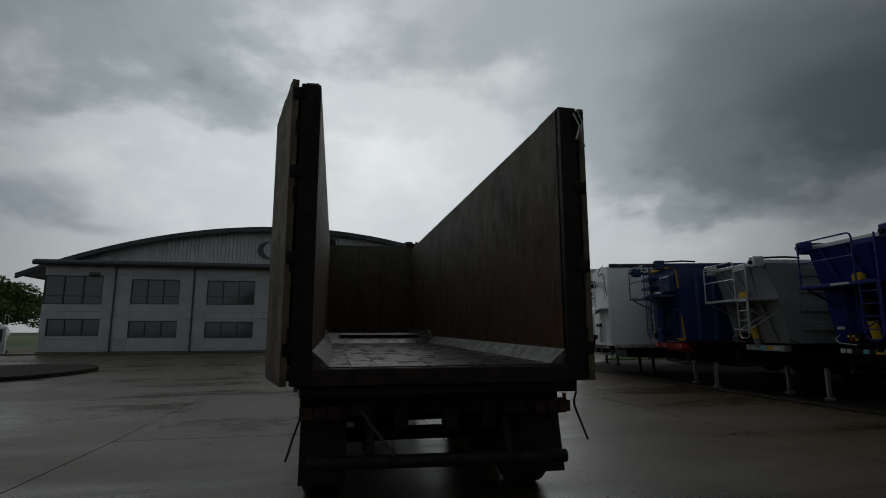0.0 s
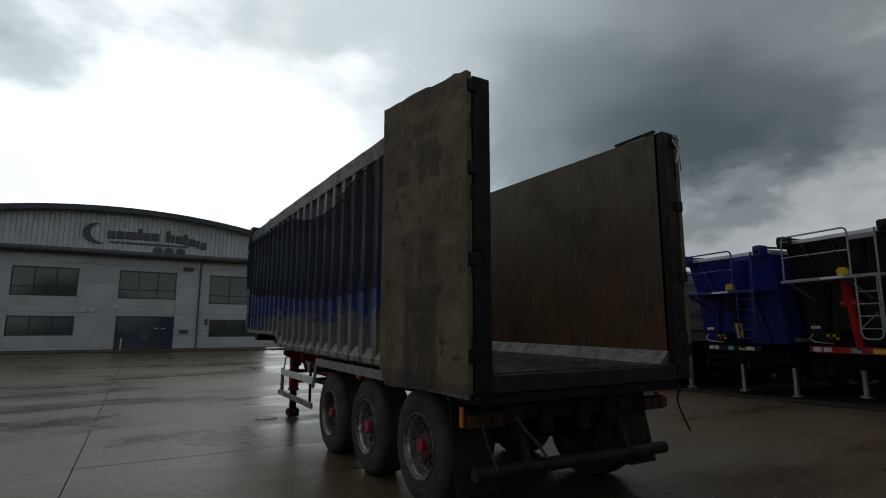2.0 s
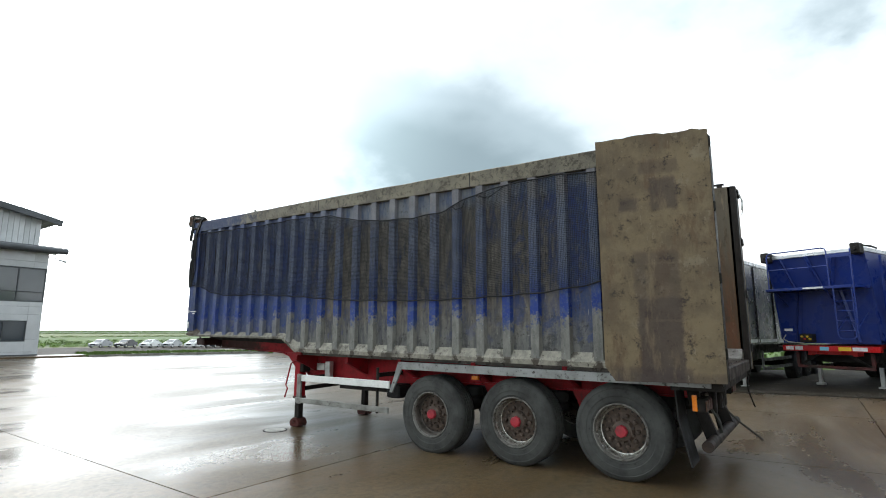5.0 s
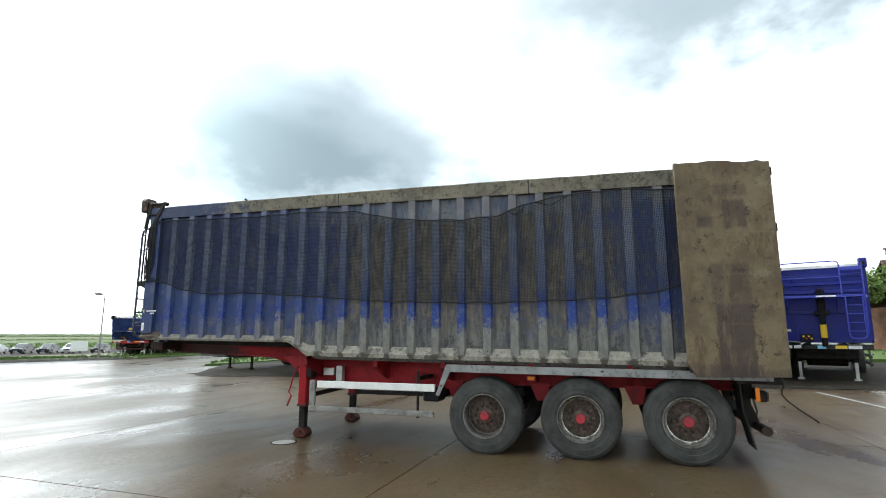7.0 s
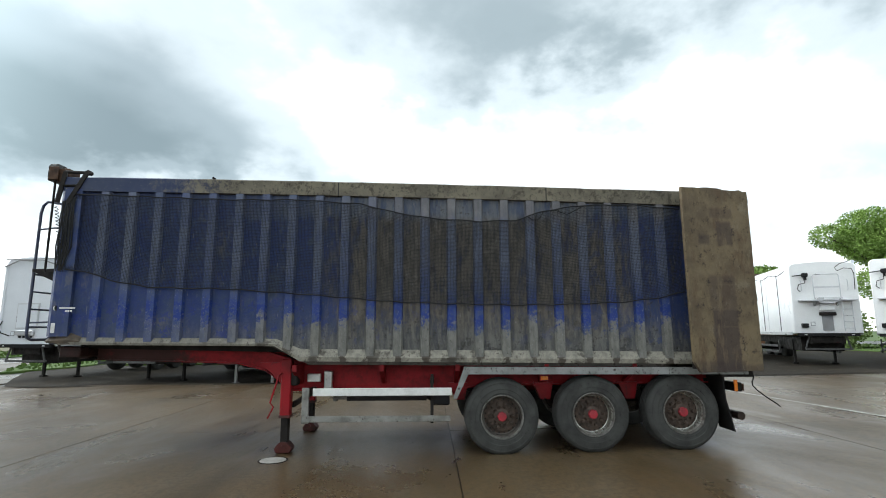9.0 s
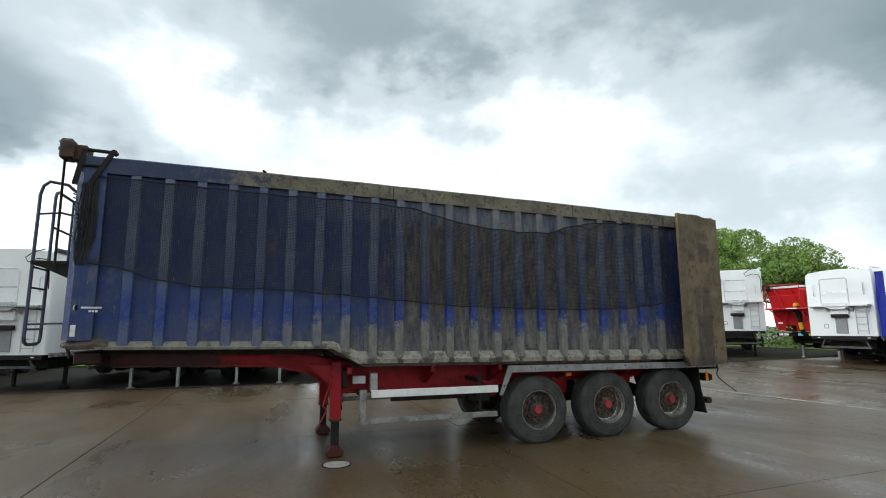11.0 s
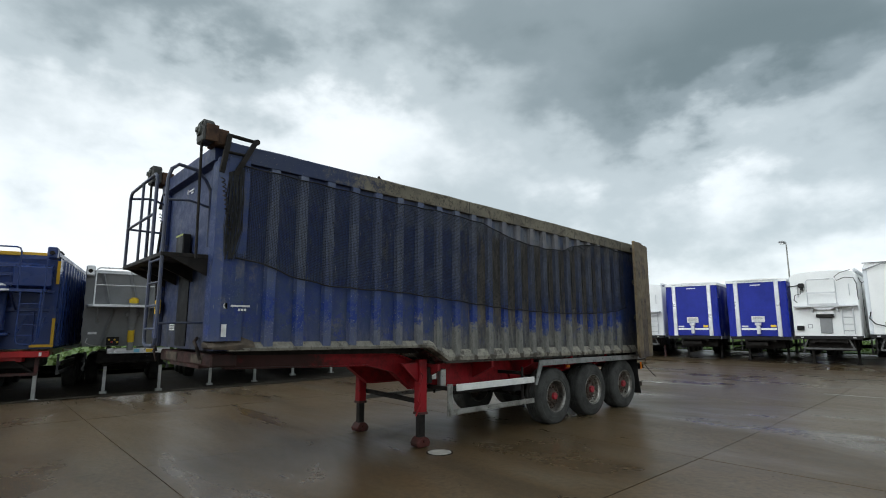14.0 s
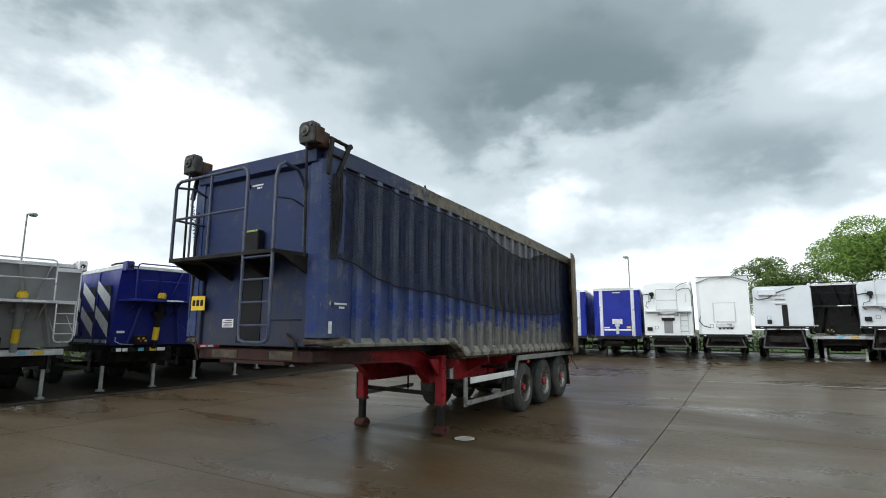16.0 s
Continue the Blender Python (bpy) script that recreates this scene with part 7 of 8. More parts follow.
        part("suzie_board", box(-0.2, 0.2, -0.05, 0.0, lo + 0.1, lo + 0.72), P_GREY, t, bevel=0.01)
        part("coupling_head", box(-0.3, 0.3, -0.16, -0.03, lo + 0.72, lo + 0.86), M_GREASE, t, bevel=0.02)
        part("document_box", box(-0.25, 0.3, -0.14, 0.0, pz - 0.45, pz - 0.16), skin, t, bevel=0.02)
        if not motor:
            return finish_box(t, lo, skin)
        part("work_lamp", box(-0.98, -0.74, -0.16, 0.0, lo + 0.22, lo + 0.4), M_BLACK, t, bevel=0.02)
        part("winch_motor", box(-0.8, -0.6, -0.24, -0.02, top - 0.6, top - 0.42), M_BLACK, t, bevel=0.03)
        part("winch_foot", box(-0.72, -0.66, -0.2, 0.0, top - 0.72, top - 0.6), M_BLACK, t, bevel=0.01)
        part("winch_arm", tube(bmesh.new(), [(-0.8, -0.12, top - 0.5), (-1.16, -0.1, top - 0.54)], 0.022, 6), M_GREASE, t)
        part("cable", tube(bmesh.new(), [(-0.72, -0.2, top - 0.6), (-0.74, -0.2, top - 0.85), (-0.95, -0.12, top - 0.9), (-1.0, -0.08, top - 1.1), (-0.9, -0.06, top - 1.2)], 0.016, 6), M_RUBBER, t)
        part("cable", tube(bmesh.new(), [(1.1, -0.05, top - 1.15), (1.1, -0.12, top - 0.5), (1.02, -0.14, top - 0.28), (0.75, -0.12, top - 0.25), (0.5, -0.14, top - 0.36), (0.42, -0.14, top - 0.22), (0.62, -0.14, top - 0.06), (0.95, -0.1, top + 0.04)], 0.015, 6), M_RUBBER, t)
    if hatch:
        part("hatch_frame", box(-0.45, 0.5, -0.03, 0.0, lo + 0.55, lo + 1.5), rail, t, bevel=0.008)
        part("hatch_panel", box(-0.4, 0.45, -0.038, -0.028, lo + 0.6, lo + 1.45), skin, t)
        part("gear_tray", box(-0.35, 0.4, -0.12, 0.0, lo + 0.32, lo + 0.5), P_SILVER, t, bevel=0.015)
        part("roof_tube", tube(bmesh.new(), [(-w, -0.06, top - 0.3), (-0.5, -0.14, top - 0.08), (0.5, -0.14, top - 0.08), (w, -0.06, top - 0.3)], 0.025, 6), P_GREY, t)
        part("roof_tube", tube(bmesh.new(), [(-w, -0.04, top - 0.02), (w, -0.04, top - 0.02)], 0.02, 6), P_GREY, t)
        part("roof_knuckle", box(-0.1, 0.1, -0.18, -0.08, top - 0.12, top - 0.04), P_GREY, t, bevel=0.02)
        part("corner_cover", box(-w - 0.01, -w + 0.12, -0.03, 0.1, lo, top - 0.2), P_PALE, t, bevel=0.02)
        part("hose", tube(bmesh.new(), [(-1.0, -0.04, lo + 0.85), (-1.05, -0.12, lo + 0.6), (-0.9, -0.14, lo + 0.4), (-0.6, -0.08, lo + 0.3)], 0.02, 6), M_RUBBER, t)
        for k in range(4):
            part("coupling", lathe(bmesh.new(), [(-0.06, 0.035), (0.0, 0.045)], (-0.2 + 0.16 * k, 0, lo + 0.26), "y", 8), M_BLACK, t)
    if recess:
        part("front_recess", box(-0.02, 0.2, -0.02, 0.0, lo, lo + 0.95), M_BLACK, t, "black upright recess")
        part("upper_gear", box(-0.9, -0.2, -0.2, 0.0, top - 0.42, top - 0.14), skin, t, bevel=0.03)
        part("cable", tube(bmesh.new(), [(-1.05, -0.05, top - 0.5), (-0.9, -0.14, top - 0.62), (-0.5, -0.16, top - 0.55), (-0.2, -0.1, top - 0.3), (0.5, -0.08, top - 0.08)], 0.02, 6), M_RUBBER, t)
        part("valve_box", box(-0.62, -0.44, -0.06, 0.0, lo + 0.1, lo + 0.28), M_BLACK, t, bevel=0.015)
        for k in range(3):
            part("step", box(-0.25, 0.15, -0.1, 0.0, lo + 1.0 + 0.2 * k, lo + 1.03 + 0.2 * k), P_SILVER, t)
    return finish_box(t, lo, skin)


def make_curtain_trailer(label, m, top=3.66, lo=1.15, length=13.0):
    t = thing("curtain_trailer", label, "trailer", m, "parked curtain trailers")
    running_gear(t, length, M_GREASE, 1.9)
    # added block that darkens the shaded space below the deck
    part("front_subframe", box(-0.8, 0.8, 1.1, 3.2, 0.6, lo - 0.15), M_GREASE, t, bevel=0.03)
    w = 1.18
    part("bulkhead", box(-0.7, 0.7, 0.0, 0.06, lo + 0.02, top - 0.12), P_CURTAIN, t, "blue front bulkhead panel")
    for sx in (-1, 1):
        part("corner_pillar", box(min(sx * 0.7, sx * 0.87), max(sx * 0.7, sx * 0.87), -0.04, 0.12, lo, top - 0.04), P_SILVER, t, "bright aluminium corner pillar", 0.015)
        # curtain with soft vertical folds
        bm = bmesh.new()
        n = 90
        rows = []
        for k in range(n + 1):
            y = 0.12 + (length - 0.2) * k / n
            dx = 0.018 * math.sin(y * 6.0) + 0.012 * noise.noise(Vector((y * 2.0, sx * 4.0, 0)))
            rows.append([bm.verts.new((sx * (w - 0.03 + dx * (0.4 + 0.6 * math.sin(math.pi * f))), y, lo + (top - 0.16 - lo) * f)) for f in (0, 0.2, 0.5, 0.8, 1.0)])
        for a, b in zip(rows, rows[1:]):
            for k in range(4):
                bm.faces.new((a[k], a[k + 1], b[k + 1], b[k]))
        part("side_curtain", bm, P_CURTAIN, t, "blue tarpaulin side curtain with soft folds", smooth=True)
        bm = bmesh.new()
        rows = []
        for k in range(9):
            f = k / 8
            x = sx * (0.87 + (w - 0.89) * f)
            rows.append([bm.verts.new((x, 0.0 + 0.05 * math.sin(f * 7 + z * 9 + sx) * f + 0.03 * noise.noise(Vector((f * 3, z * 7, sx))), lo + (top - 0.14 - lo) * z)) for z in (0, 0.15, 0.3, 0.45, 0.6, 0.75, 0.9, 1.0)])
        for a, b in zip(rows, rows[1:]):
            for k in range(7):
                bm.faces.new((a[k], a[k + 1], b[k + 1], b[k]))
        part("curtain_return", bm, P_CURTAIN, t, smooth=True)
        for k in range(9):
            part("curtain_buckle", box(min(sx * (w - 0.01), sx * (w + 0.02)), max(sx * (w - 0.01), sx * (w + 0.02)), 0.7 + 1.35 * k, 0.76 + 1.35 * k, lo - 0.1, lo + 0.16), P_GREY, t)
        part("side_rave", box(min(sx * (w - 0.06), sx * w), max(sx * (w - 0.06), sx * w), 0.1, length, lo - 0.14, lo), P_GREY, t)
    part("roof", prism(bmesh.new(), [(-w, top - 0.14), (w, top - 0.14), (w, top - 0.03), (0.6, top + 0.01), (-0.6, top + 0.01), (-w, top - 0.03)], "y", -0.05, length), P_WHITE, t, "white roof with aluminium edge")
    part("deck", box(-w + 0.03, w - 0.03, 0.06, length, lo - 0.1, lo + 0.02), M_GREASE, t)
    part("rear_doors", box(-w, w, length - 0.05, length, lo, top - 0.1), P_WHITE, t)
    part("kick_bar", box(-0.67, 0.67, -0.03, 0.0, lo + 0.28, lo + 0.36), P_WHITE, t)
    part("suzie_stand", box(-0.07, 0.07, -0.12, 0.0, lo + 0.1, lo + 0.5), P_SILVER, t, bevel=0.015)
    part("coupling_head", box(-0.12, 0.12, -0.16, -0.03, lo + 0.48, lo + 0.6), P_SILVER, t, bevel=0.02)
    s = part("notice_board", box(-0.25, 0.25, -0.03, 0.0, lo + 0.62, lo + 0.88), M_STICKER, t)
    for k in range(4):
        part("notice_bar", box(-0.19, 0.19 - 0.04 * (k % 2), -0.034, -0.031, lo + 0.655 + 0.055 * k, lo + 0.672 + 0.055 * k), P_GREY, s)
    part("notice", box(0.45, 0.66, -0.02, 0.0, lo + 0.4, lo + 0.5), M_YELLOW, t)
    part("notice", box(-0.66, -0.4, -0.02, 0.0, lo + 0.4, lo + 0.47), M_STICKER, t)
    part("maker_mark", box(-0.2, 0.2, -0.012, 0.0, top - 0.28, top - 0.24), M_STICKER, t)
    part("front_beam", box(-1.1, 1.1, -0.02, 0.15, lo - 0.14, lo - 0.01), M_BLACK, t)
    part("spare_carrier", box(-0.6, 0.25, 0.3, 1.0, 0.75, 0.9), M_GREASE, t)
    part("front_header", box(-0.87, 0.87, -0.05, 0.06, top - 0.12, top - 0.03), P_SILVER, t, "bright aluminium header", 0.01)
    return t


def south(x, y=-14.5, turn=0.0):
    return pose(x, y, ground_z(x, y) + 0.0, 0, 0, 180 + turn)


make_box_trailer("white box trailer with rounded roof and silver platform", south(5.9, -14.9, 12), P_WHITE, 3.72, 1.14, 11, True, chassis=M_REDDARK, motor=False)
make_curtain_trailer("blue curtain-sided trailer with bright corner pillars", south(3.1, -14.6, 8))
make_curtain_trailer("blue curtain-sided trailer with bright corner pillars", south(0.28, -14.55, 7))
make_box_trailer("white box trailer with black cable and silver platform", south(-2.2, -14.4, 4), P_WHITE, 3.76, 1.21, 12.5, True, tarp=True, w=1.12)
make_box_trailer("tall white box trailer with a hatch in its front", south(-4.65, -14.4, 2), P_WHITE, 4.03, 1.28, 12.5, False, False, hatch=True, w=1.1)
make_box_trailer("white and silver box trailer with black gear box", south(-7.0, -14.4, -3), P_PALE, 3.46, 1.66, 9.5, False, False, w=1.12, recess=True)
make_tipper("black tipper trailer parked between white trailers", south(-9.35, -16.3, -8), P_BLACK, M_GREASE, P_BLACK, M_BLACK, M_BLACK, 3.58, None, P_SILVER, with_ram=False)
make_box_trailer("white box trailer with curved silver pipework", south(-10.95, -14.8, -14), P_PALE, 3.55, 1.65, 10, True)
make_box_trailer("white box trailer with a rounded roof", south(-12.6, -12.9, -22), P_WHITE, 3.95, 1.5, 12, True)
make_tipper("red tipper trailer with a black and yellow ram", south(8.75, -16.6, 6), P_RED, M_GREASE, P_RED, M_BLACK, M_YELLOW, 3.35, None, P_BLACK)
make_box_trailer("white moving-floor trailer with sheet cords and black cable", place(12.6, -13.0, 17), P_WHITE, 4.3, 1.36, 12, True, tarp=True, w=1.26)
make_box_trailer("white box trailer with ladder beside its platform", place(11.0, -15.2, 44), P_WHITE, 4.3, 1.3, 12, False)
# north end of the east row
make_box_trailer("white box trailer with a black cable over its roof", place(9.75, 14.0, 14), P_WHITE, 4.12, 1.05, 11, True, roll=M_DULL)
make_box_trailer("pale grey-white bulk trailer beside wet grass", place(10.9, 18.6, 10), P_PALE, 4.5, 1.32, 9.5, True, False, hatch=True)
# far row across the road
make_tipper("dark blue tipper trailer parked far off on grass", pose(21.3, 35.8, 0, 0, 0, -52), P_NAVY, P_RED, P_NAVY, P_NAVY, M_YELLOW, 2.95)
make_tipper("blue tipper trailer parked far off on grass", pose(25.2, 36.4, 0, 0, 0, -25), P_BLUE, M_GREASE, P_BLUE, M_BLACK, M_YELLOW, 2.9)
make_box_trailer("low white trailer on a red chassis", pose(28.2, 37.0, 0, 0, 0, -25), P_WHITE, 2.75, 1.15, 8, False, False, chassis=P_RED)
make_box_trailer("low white trailer on a red chassis", pose(32.0, 38.0, 0, 0, 0, -25), P_WHITE, 2.7, 1.15, 8, False, False, chassis=P_RED)


# ---------------------------------------------------------------- office and workshop building
M_CLAD = material("pale_grey_cladding", (0.53, 0.54, 0.55), (0.45, 0.46, 0.47), 0.45, 0.1, 0.8, bump=0.1, rand=0.06)
M_CLAD2 = material("ribbed_grey_sheet", (0.6, 0.61, 0.62), (0.5, 0.51, 0.52), 0.45, 0.2, 0.9)
M_ROOF = material("dark_grey_roof_edge", (0.085, 0.09, 0.1), (0.06, 0.065, 0.07), 0.4, 0.2, 1.5)
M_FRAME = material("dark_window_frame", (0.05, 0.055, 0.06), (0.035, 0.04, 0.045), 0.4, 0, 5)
M_DOORBLUE = material("blue_door_frame", (0.05, 0.1, 0.19), (0.04, 0.075, 0.14), 0.4, 0, 5)
M_SIGN = material("sign_grey_lettering", (0.12, 0.12, 0.13), (0.09, 0.09, 0.1), 0.5, 0, 4)


def make_glass():
    n = Nodes("tinted_window_glass")
    a = n.noise(0.6, 3, 0.5)
    col = n.mix(a, (0.035, 0.042, 0.05), (0.07, 0.08, 0.09))
    return n.done(col, 0.08, None, spec=0.8)


M_GLASS = make_glass()
FY = 39.0
B0, B1 = -22.65, 5.35
UPPER = ((-22.64, -18.6, 3.75, 5.95), (-16.6, -13.1, 3.8, 5.75), (-11.05, -7.4, 3.8, 5.75), (-5.0, -1.35, 3.75, 5.75), (0.95, 5.34, 3.5, 5.7))
LOWER = ((-22.2, -18.6, 1.35, 2.65), (-16.6, -13.1, 1.2, 2.5), (-11.05, -7.4, 1.15, 2.45), (-5.0, -1.3, 0.05, 2.5), (1.1, 4.6, 1.0, 2.3))


def make_building():
    b = thing("office_building", "two-storey pale grey clad office with an arched workshop roof behind", "building")
    # front wall in horizontal panels around the openings
    opens = UPPER + LOWER
    xs = sorted({B0, B1, -12.0, 0.3} | {v for o in opens for v in o[:2]})
    for x0, x1 in zip(xs, xs[1:]):
        if x1 - x0 < 0.05:
            continue
        spans = sorted((o[2], o[3]) for o in opens if o[0] <= (x0 + x1) / 2 <= o[1])
        solid, low = [], 0.0
        for a, c in spans:
            solid.append((low, a))
            low = c
        solid.append((low, 7.0))
        for a, c in solid:
            levels = [a] + [q for q in (0.35, 1.1, 2.7, 3.2, 4.8, 6.1) if a + 0.1 < q < c - 0.1] + [c]
            for p, q in zip(levels, levels[1:]):
                part("wall_panel", box(x0 + 0.004, x1 - 0.004, FY, FY + 0.12, p + 0.006, q - 0.006), M_CLAD, b)
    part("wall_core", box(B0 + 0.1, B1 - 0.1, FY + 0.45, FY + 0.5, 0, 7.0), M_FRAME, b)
    for x in (B0, B1 - 0.12):
        part("side_wall", box(x, x + 0.12, FY + 0.125, FY + 30, 0, 7.0), M_CLAD, b)
    part("plinth", box(B0 - 0.02, B1 + 0.02, FY - 0.03, FY - 0.002, -0.02, 0.18), M_ROOF, b)
    part("footing", box(B0 + 0.01, B1 - 0.01, FY + 0.13, FY + 29.9, -1.4, -0.004), M_ROOF, b)
    for i, (x0, x1, z0, z1) in enumerate(opens):
        door = z0 < 0.1
        w = part("entrance_door" if door else "window", box(x0, x1, FY + 0.09, FY + 0.11, z0, z1), M_GLASS, b, "wide glazed blue-framed entrance" if door else "dark tinted window")
        fm = M_DOORBLUE if door else M_FRAME
        for bxs in ((x0, x1, z0, z0 + 0.07), (x0, x1, z1 - 0.07, z1)):
            part("frame", box(bxs[0], bxs[1], FY + 0.02, FY + 0.087, bxs[2], bxs[3]), fm, w)
        n = 4 if door else 3
        for k in range(n + 1):
            x = x0 + (x1 - x0) * k / n
            x = min(max(x, x0 + 0.03), x1 - 0.03)
            part("mullion", box(x - 0.03, x + 0.03, FY + 0.025, FY + 0.086, z0 + 0.071, z1 - 0.071), fm, w)
        if not door and z0 > 3:
            part("transom", box(x0 + 0.06, x1 - 0.06, FY + 0.03, FY + 0.08, z0 + 0.62, z0 + 0.67), fm, w)
        if door:
            part("transom", box(x0 + 0.06, x1 - 0.06, FY + 0.03, FY + 0.08, 2.08, 2.14), fm, w)
            xm = (x0 + x1) / 2
            ring = [(xm + 0.2 * math.cos(2 * math.pi * k / 24), FY - 0.02, 1.12 + 0.2 * math.sin(2 * math.pi * k / 24)) for k in range(25)]
            part("round_handle", tube(bmesh.new(), ring, 0.025, 6), P_SILVER, w, "round silver pull handle")
            for dx in (0.55, 1.05):
                part("window_bar", box(xm + dx, xm + dx + 0.25, FY + 0.081, FY + 0.086, 1.6, 1.66), M_STICKER, w)
    # downpipes, eave gutter and roof of the office
    for x in (-17.75, -12.05, 0.25):
        part("downpipe", tube(bmesh.new(), [(x, FY - 0.08, 0.05), (x, FY - 0.08, 6.4), (x + 0.15, FY - 0.35, 6.75)], 0.06, 8), M_ROOF, b)
    part("gutter", tube(bmesh.new(), [(B0 - 0.5, FY - 0.75, 6.86), (B1 + 0.75, FY - 0.75, 6.86)], 0.2, 12), M_ROOF, b, "dark rounded gutter along the eave", smooth=True)
    part("soffit", prism(bmesh.new(), [(FY - 0.75, 6.72), (FY + 0.4, 6.72), (FY + 3.2, 7.35), (FY + 3.2, 7.45), (FY - 0.7, 7.1)], "x", B0 - 0.45, B1 + 0.45), M_ROOF, b)
    for x in (-19.2, -0.6):
        part("flood_light", box(x - 0.35, x + 0.35, FY - 0.3, FY - 0.03, 5.95, 6.2), M_ROOF, b, bevel=0.03)
    # arched workshop behind
    def arch_z(x):
        return 10.45 - 0.0108 * (x + 5.0) ** 2
    ay = FY + 2.0
    r0, r1 = -24.0, 5.3
    n = 96
    for k in range(n):
        x0, x1 = r0 + (r1 - r0) * k / n, r0 + (r1 - r0) * (k + 1) / n
        bm = bmesh.new()
        prism(bm, [(x0 + 0.01, 6.9), (x1 - 0.012, 6.9), (x1 - 0.012, arch_z(x1) - 0.1), (x0 + 0.012, arch_z(x0) - 0.1)], "y", ay, ay + 0.1)
        part("ribbed_sheet", bm, M_CLAD2, b)
    bm = bmesh.new()
    prof = [(r0 - 1.2 + (r1 + 0.9 - r0 + 1.2) * k / 40) for k in range(41)]
    prism(bm, [(x, arch_z(x) + 0.12) for x in prof] + [(x, arch_z(x) - 0.26) for x in prof[::-1]], "y", ay - 1.0, ay - 0.7)
    part("roof_edge", bm, M_ROOF, b, "dark curved roof edge")
    bm = bmesh.new()
    prism(bm, [(x, arch_z(x) + 0.1) for x in prof] + [(x, arch_z(x) - 0.02) for x in prof[::-1]], "y", ay - 0.7, ay + 30)
    part("roof", bm, M_ROOF, b)
    part("gable_side", box(r1 - 0.1, r1, ay + 0.1, ay + 28, 6.9, arch_z(r1) - 0.1), M_CLAD2, b)
    part("rear_wall", box(r0, r1, ay + 28, ay + 28.2, 0, 7.2), M_CLAD2, b)
    # sign: crescent, lettering as plain bars, and three discs
    sy = ay - 0.06
    crescent = [(p[0], p[2]) for p in arc((0, 0), 1.0, 65, 295, 16)] + [(p[0], p[2]) for p in arc((0.5, 0.08), 0.98, 250, 112, 12)]
    part("sign_crescent", prism(bmesh.new(), [(-6.7 + 0.95 * u * 1.0, 8.62 + 0.78 * w) for u, w in crescent], "y", sy - 0.05, sy), M_SIGN, b)
    # a rising and falling row of plain blocks stands for the maker's name
    x = -6.1
    for kind, wd in (("ring", 0.52), ("ring", 0.52), ("wide", 0.72), ("tall", 0.3), ("ring", 0.52), ("ring", 0.52), ("gap", 0.34), ("tall", 0.3), ("short", 0.26), ("ring", 0.5), ("tall", 0.13), ("tall", 0.13), ("ring", 0.5), ("short", 0.26), ("ring", 0.42)):
        z = 8.3 + 0.05 * max(0.0, min(1.0, (x + 6.1) / 3.0)) - 0.07 * max(0.0, x + 2.6) ** 1.7
        if kind != "gap":
            part("sign_block", box(x, x + wd, sy - 0.07, sy - 0.005, z, z + (0.86 if kind == "tall" else 0.58)), M_SIGN, b, bevel=0.05 if wd > 0.2 else 0.03)
        x += wd + 0.06
    part("sign_rule", box(-5.9, -0.6, sy - 0.05, sy, 7.98, 8.1), M_SIGN, b)
    for k in range(3):
        part("sign_disc", lathe(bmesh.new(), [(-0.05, 0.33), (0.0, 0.33)], (-2.75 + 0.8 * k, sy, 7.55), "y", 24), M_SIGN, b)
    part("sign_arc", prism(bmesh.new(), [(-4.9, 7.4), (-3.3, 7.3), (-3.4, 7.5), (-4.0, 7.62), (-4.6, 7.6)], "y", sy - 0.05, sy), P_SILVER, b)
    # small fittings on the front
    for x, z, w, h in ((-7.1, 2.75, 0.34, 0.28), (-6.6, 2.75, 0.34, 0.28), (-5.2, 2.95, 0.3, 0.3), (-1.1, 2.75, 0.3, 0.3), (-0.95, 1.25, 0.6, 0.28), (0.75, 1.9, 0.22, 0.45)):
        part("wall_fitting", box(x, x + w, FY - 0.1, FY - 0.004, z, z + h), M_CLAD2 if z > 2 else M_ROOF, b, bevel=0.01)
    # glazed return of the corner window, and a camera under the gutter
    w = part("window", box(B1 + 0.001, B1 + 0.012, FY + 0.1, FY + 1.6, UPPER[-1][2], UPPER[-1][3]), M_GLASS, b, "dark tinted window round the corner")
    for z in (UPPER[-1][2] + 0.035, UPPER[-1][3] - 0.035):
        part("frame", box(B1 + 0.013, B1 + 0.03, FY + 0.1, FY + 1.6, z - 0.035, z + 0.035), M_FRAME, w)
    c = part("wall_camera", tube(bmesh.new(), [(B1 + 0.45, FY - 0.4, 6.3), (B1 + 0.8, FY - 0.55, 6.2)], 0.07, 10), P_SILVER, b, "small white wall camera")
    part("bracket", tube(bmesh.new(), [(B1 - 0.02, FY + 0.2, 6.45), (B1 + 0.5, FY - 0.4, 6.4)], 0.025, 6), P_SILVER, c)
    part("bollard", tube(bmesh.new(), [(-4.55, FY - 0.6, 0), (-4.55, FY - 0.6, 0.95)], 0.05, 10), P_SILVER, b)
    return b


make_building()
# pavement strip and kerb in front of the office
bmk = bmesh.new()
bx(bmk, B0 - 6, B1 + 4, FY - 1.6, FY - 0.04, -0.02, 0.11)
setting("pavement", bmk, M_CONCRETE, "raised wet concrete path along the office", "pavement", 0.02)


# ---------------------------------------------------------------- plants, verges, fields
M_LEAF = material("tree_leaf_green", (0.15, 0.25, 0.045), (0.22, 0.33, 0.075), 0.6, 0, 0.7, rand=0.2, bump=0)
M_LEAF2 = material("dark_hedge_green", (0.1, 0.16, 0.035), (0.14, 0.2, 0.055), 0.7, 0, 0.6, rand=0.2, bump=0)
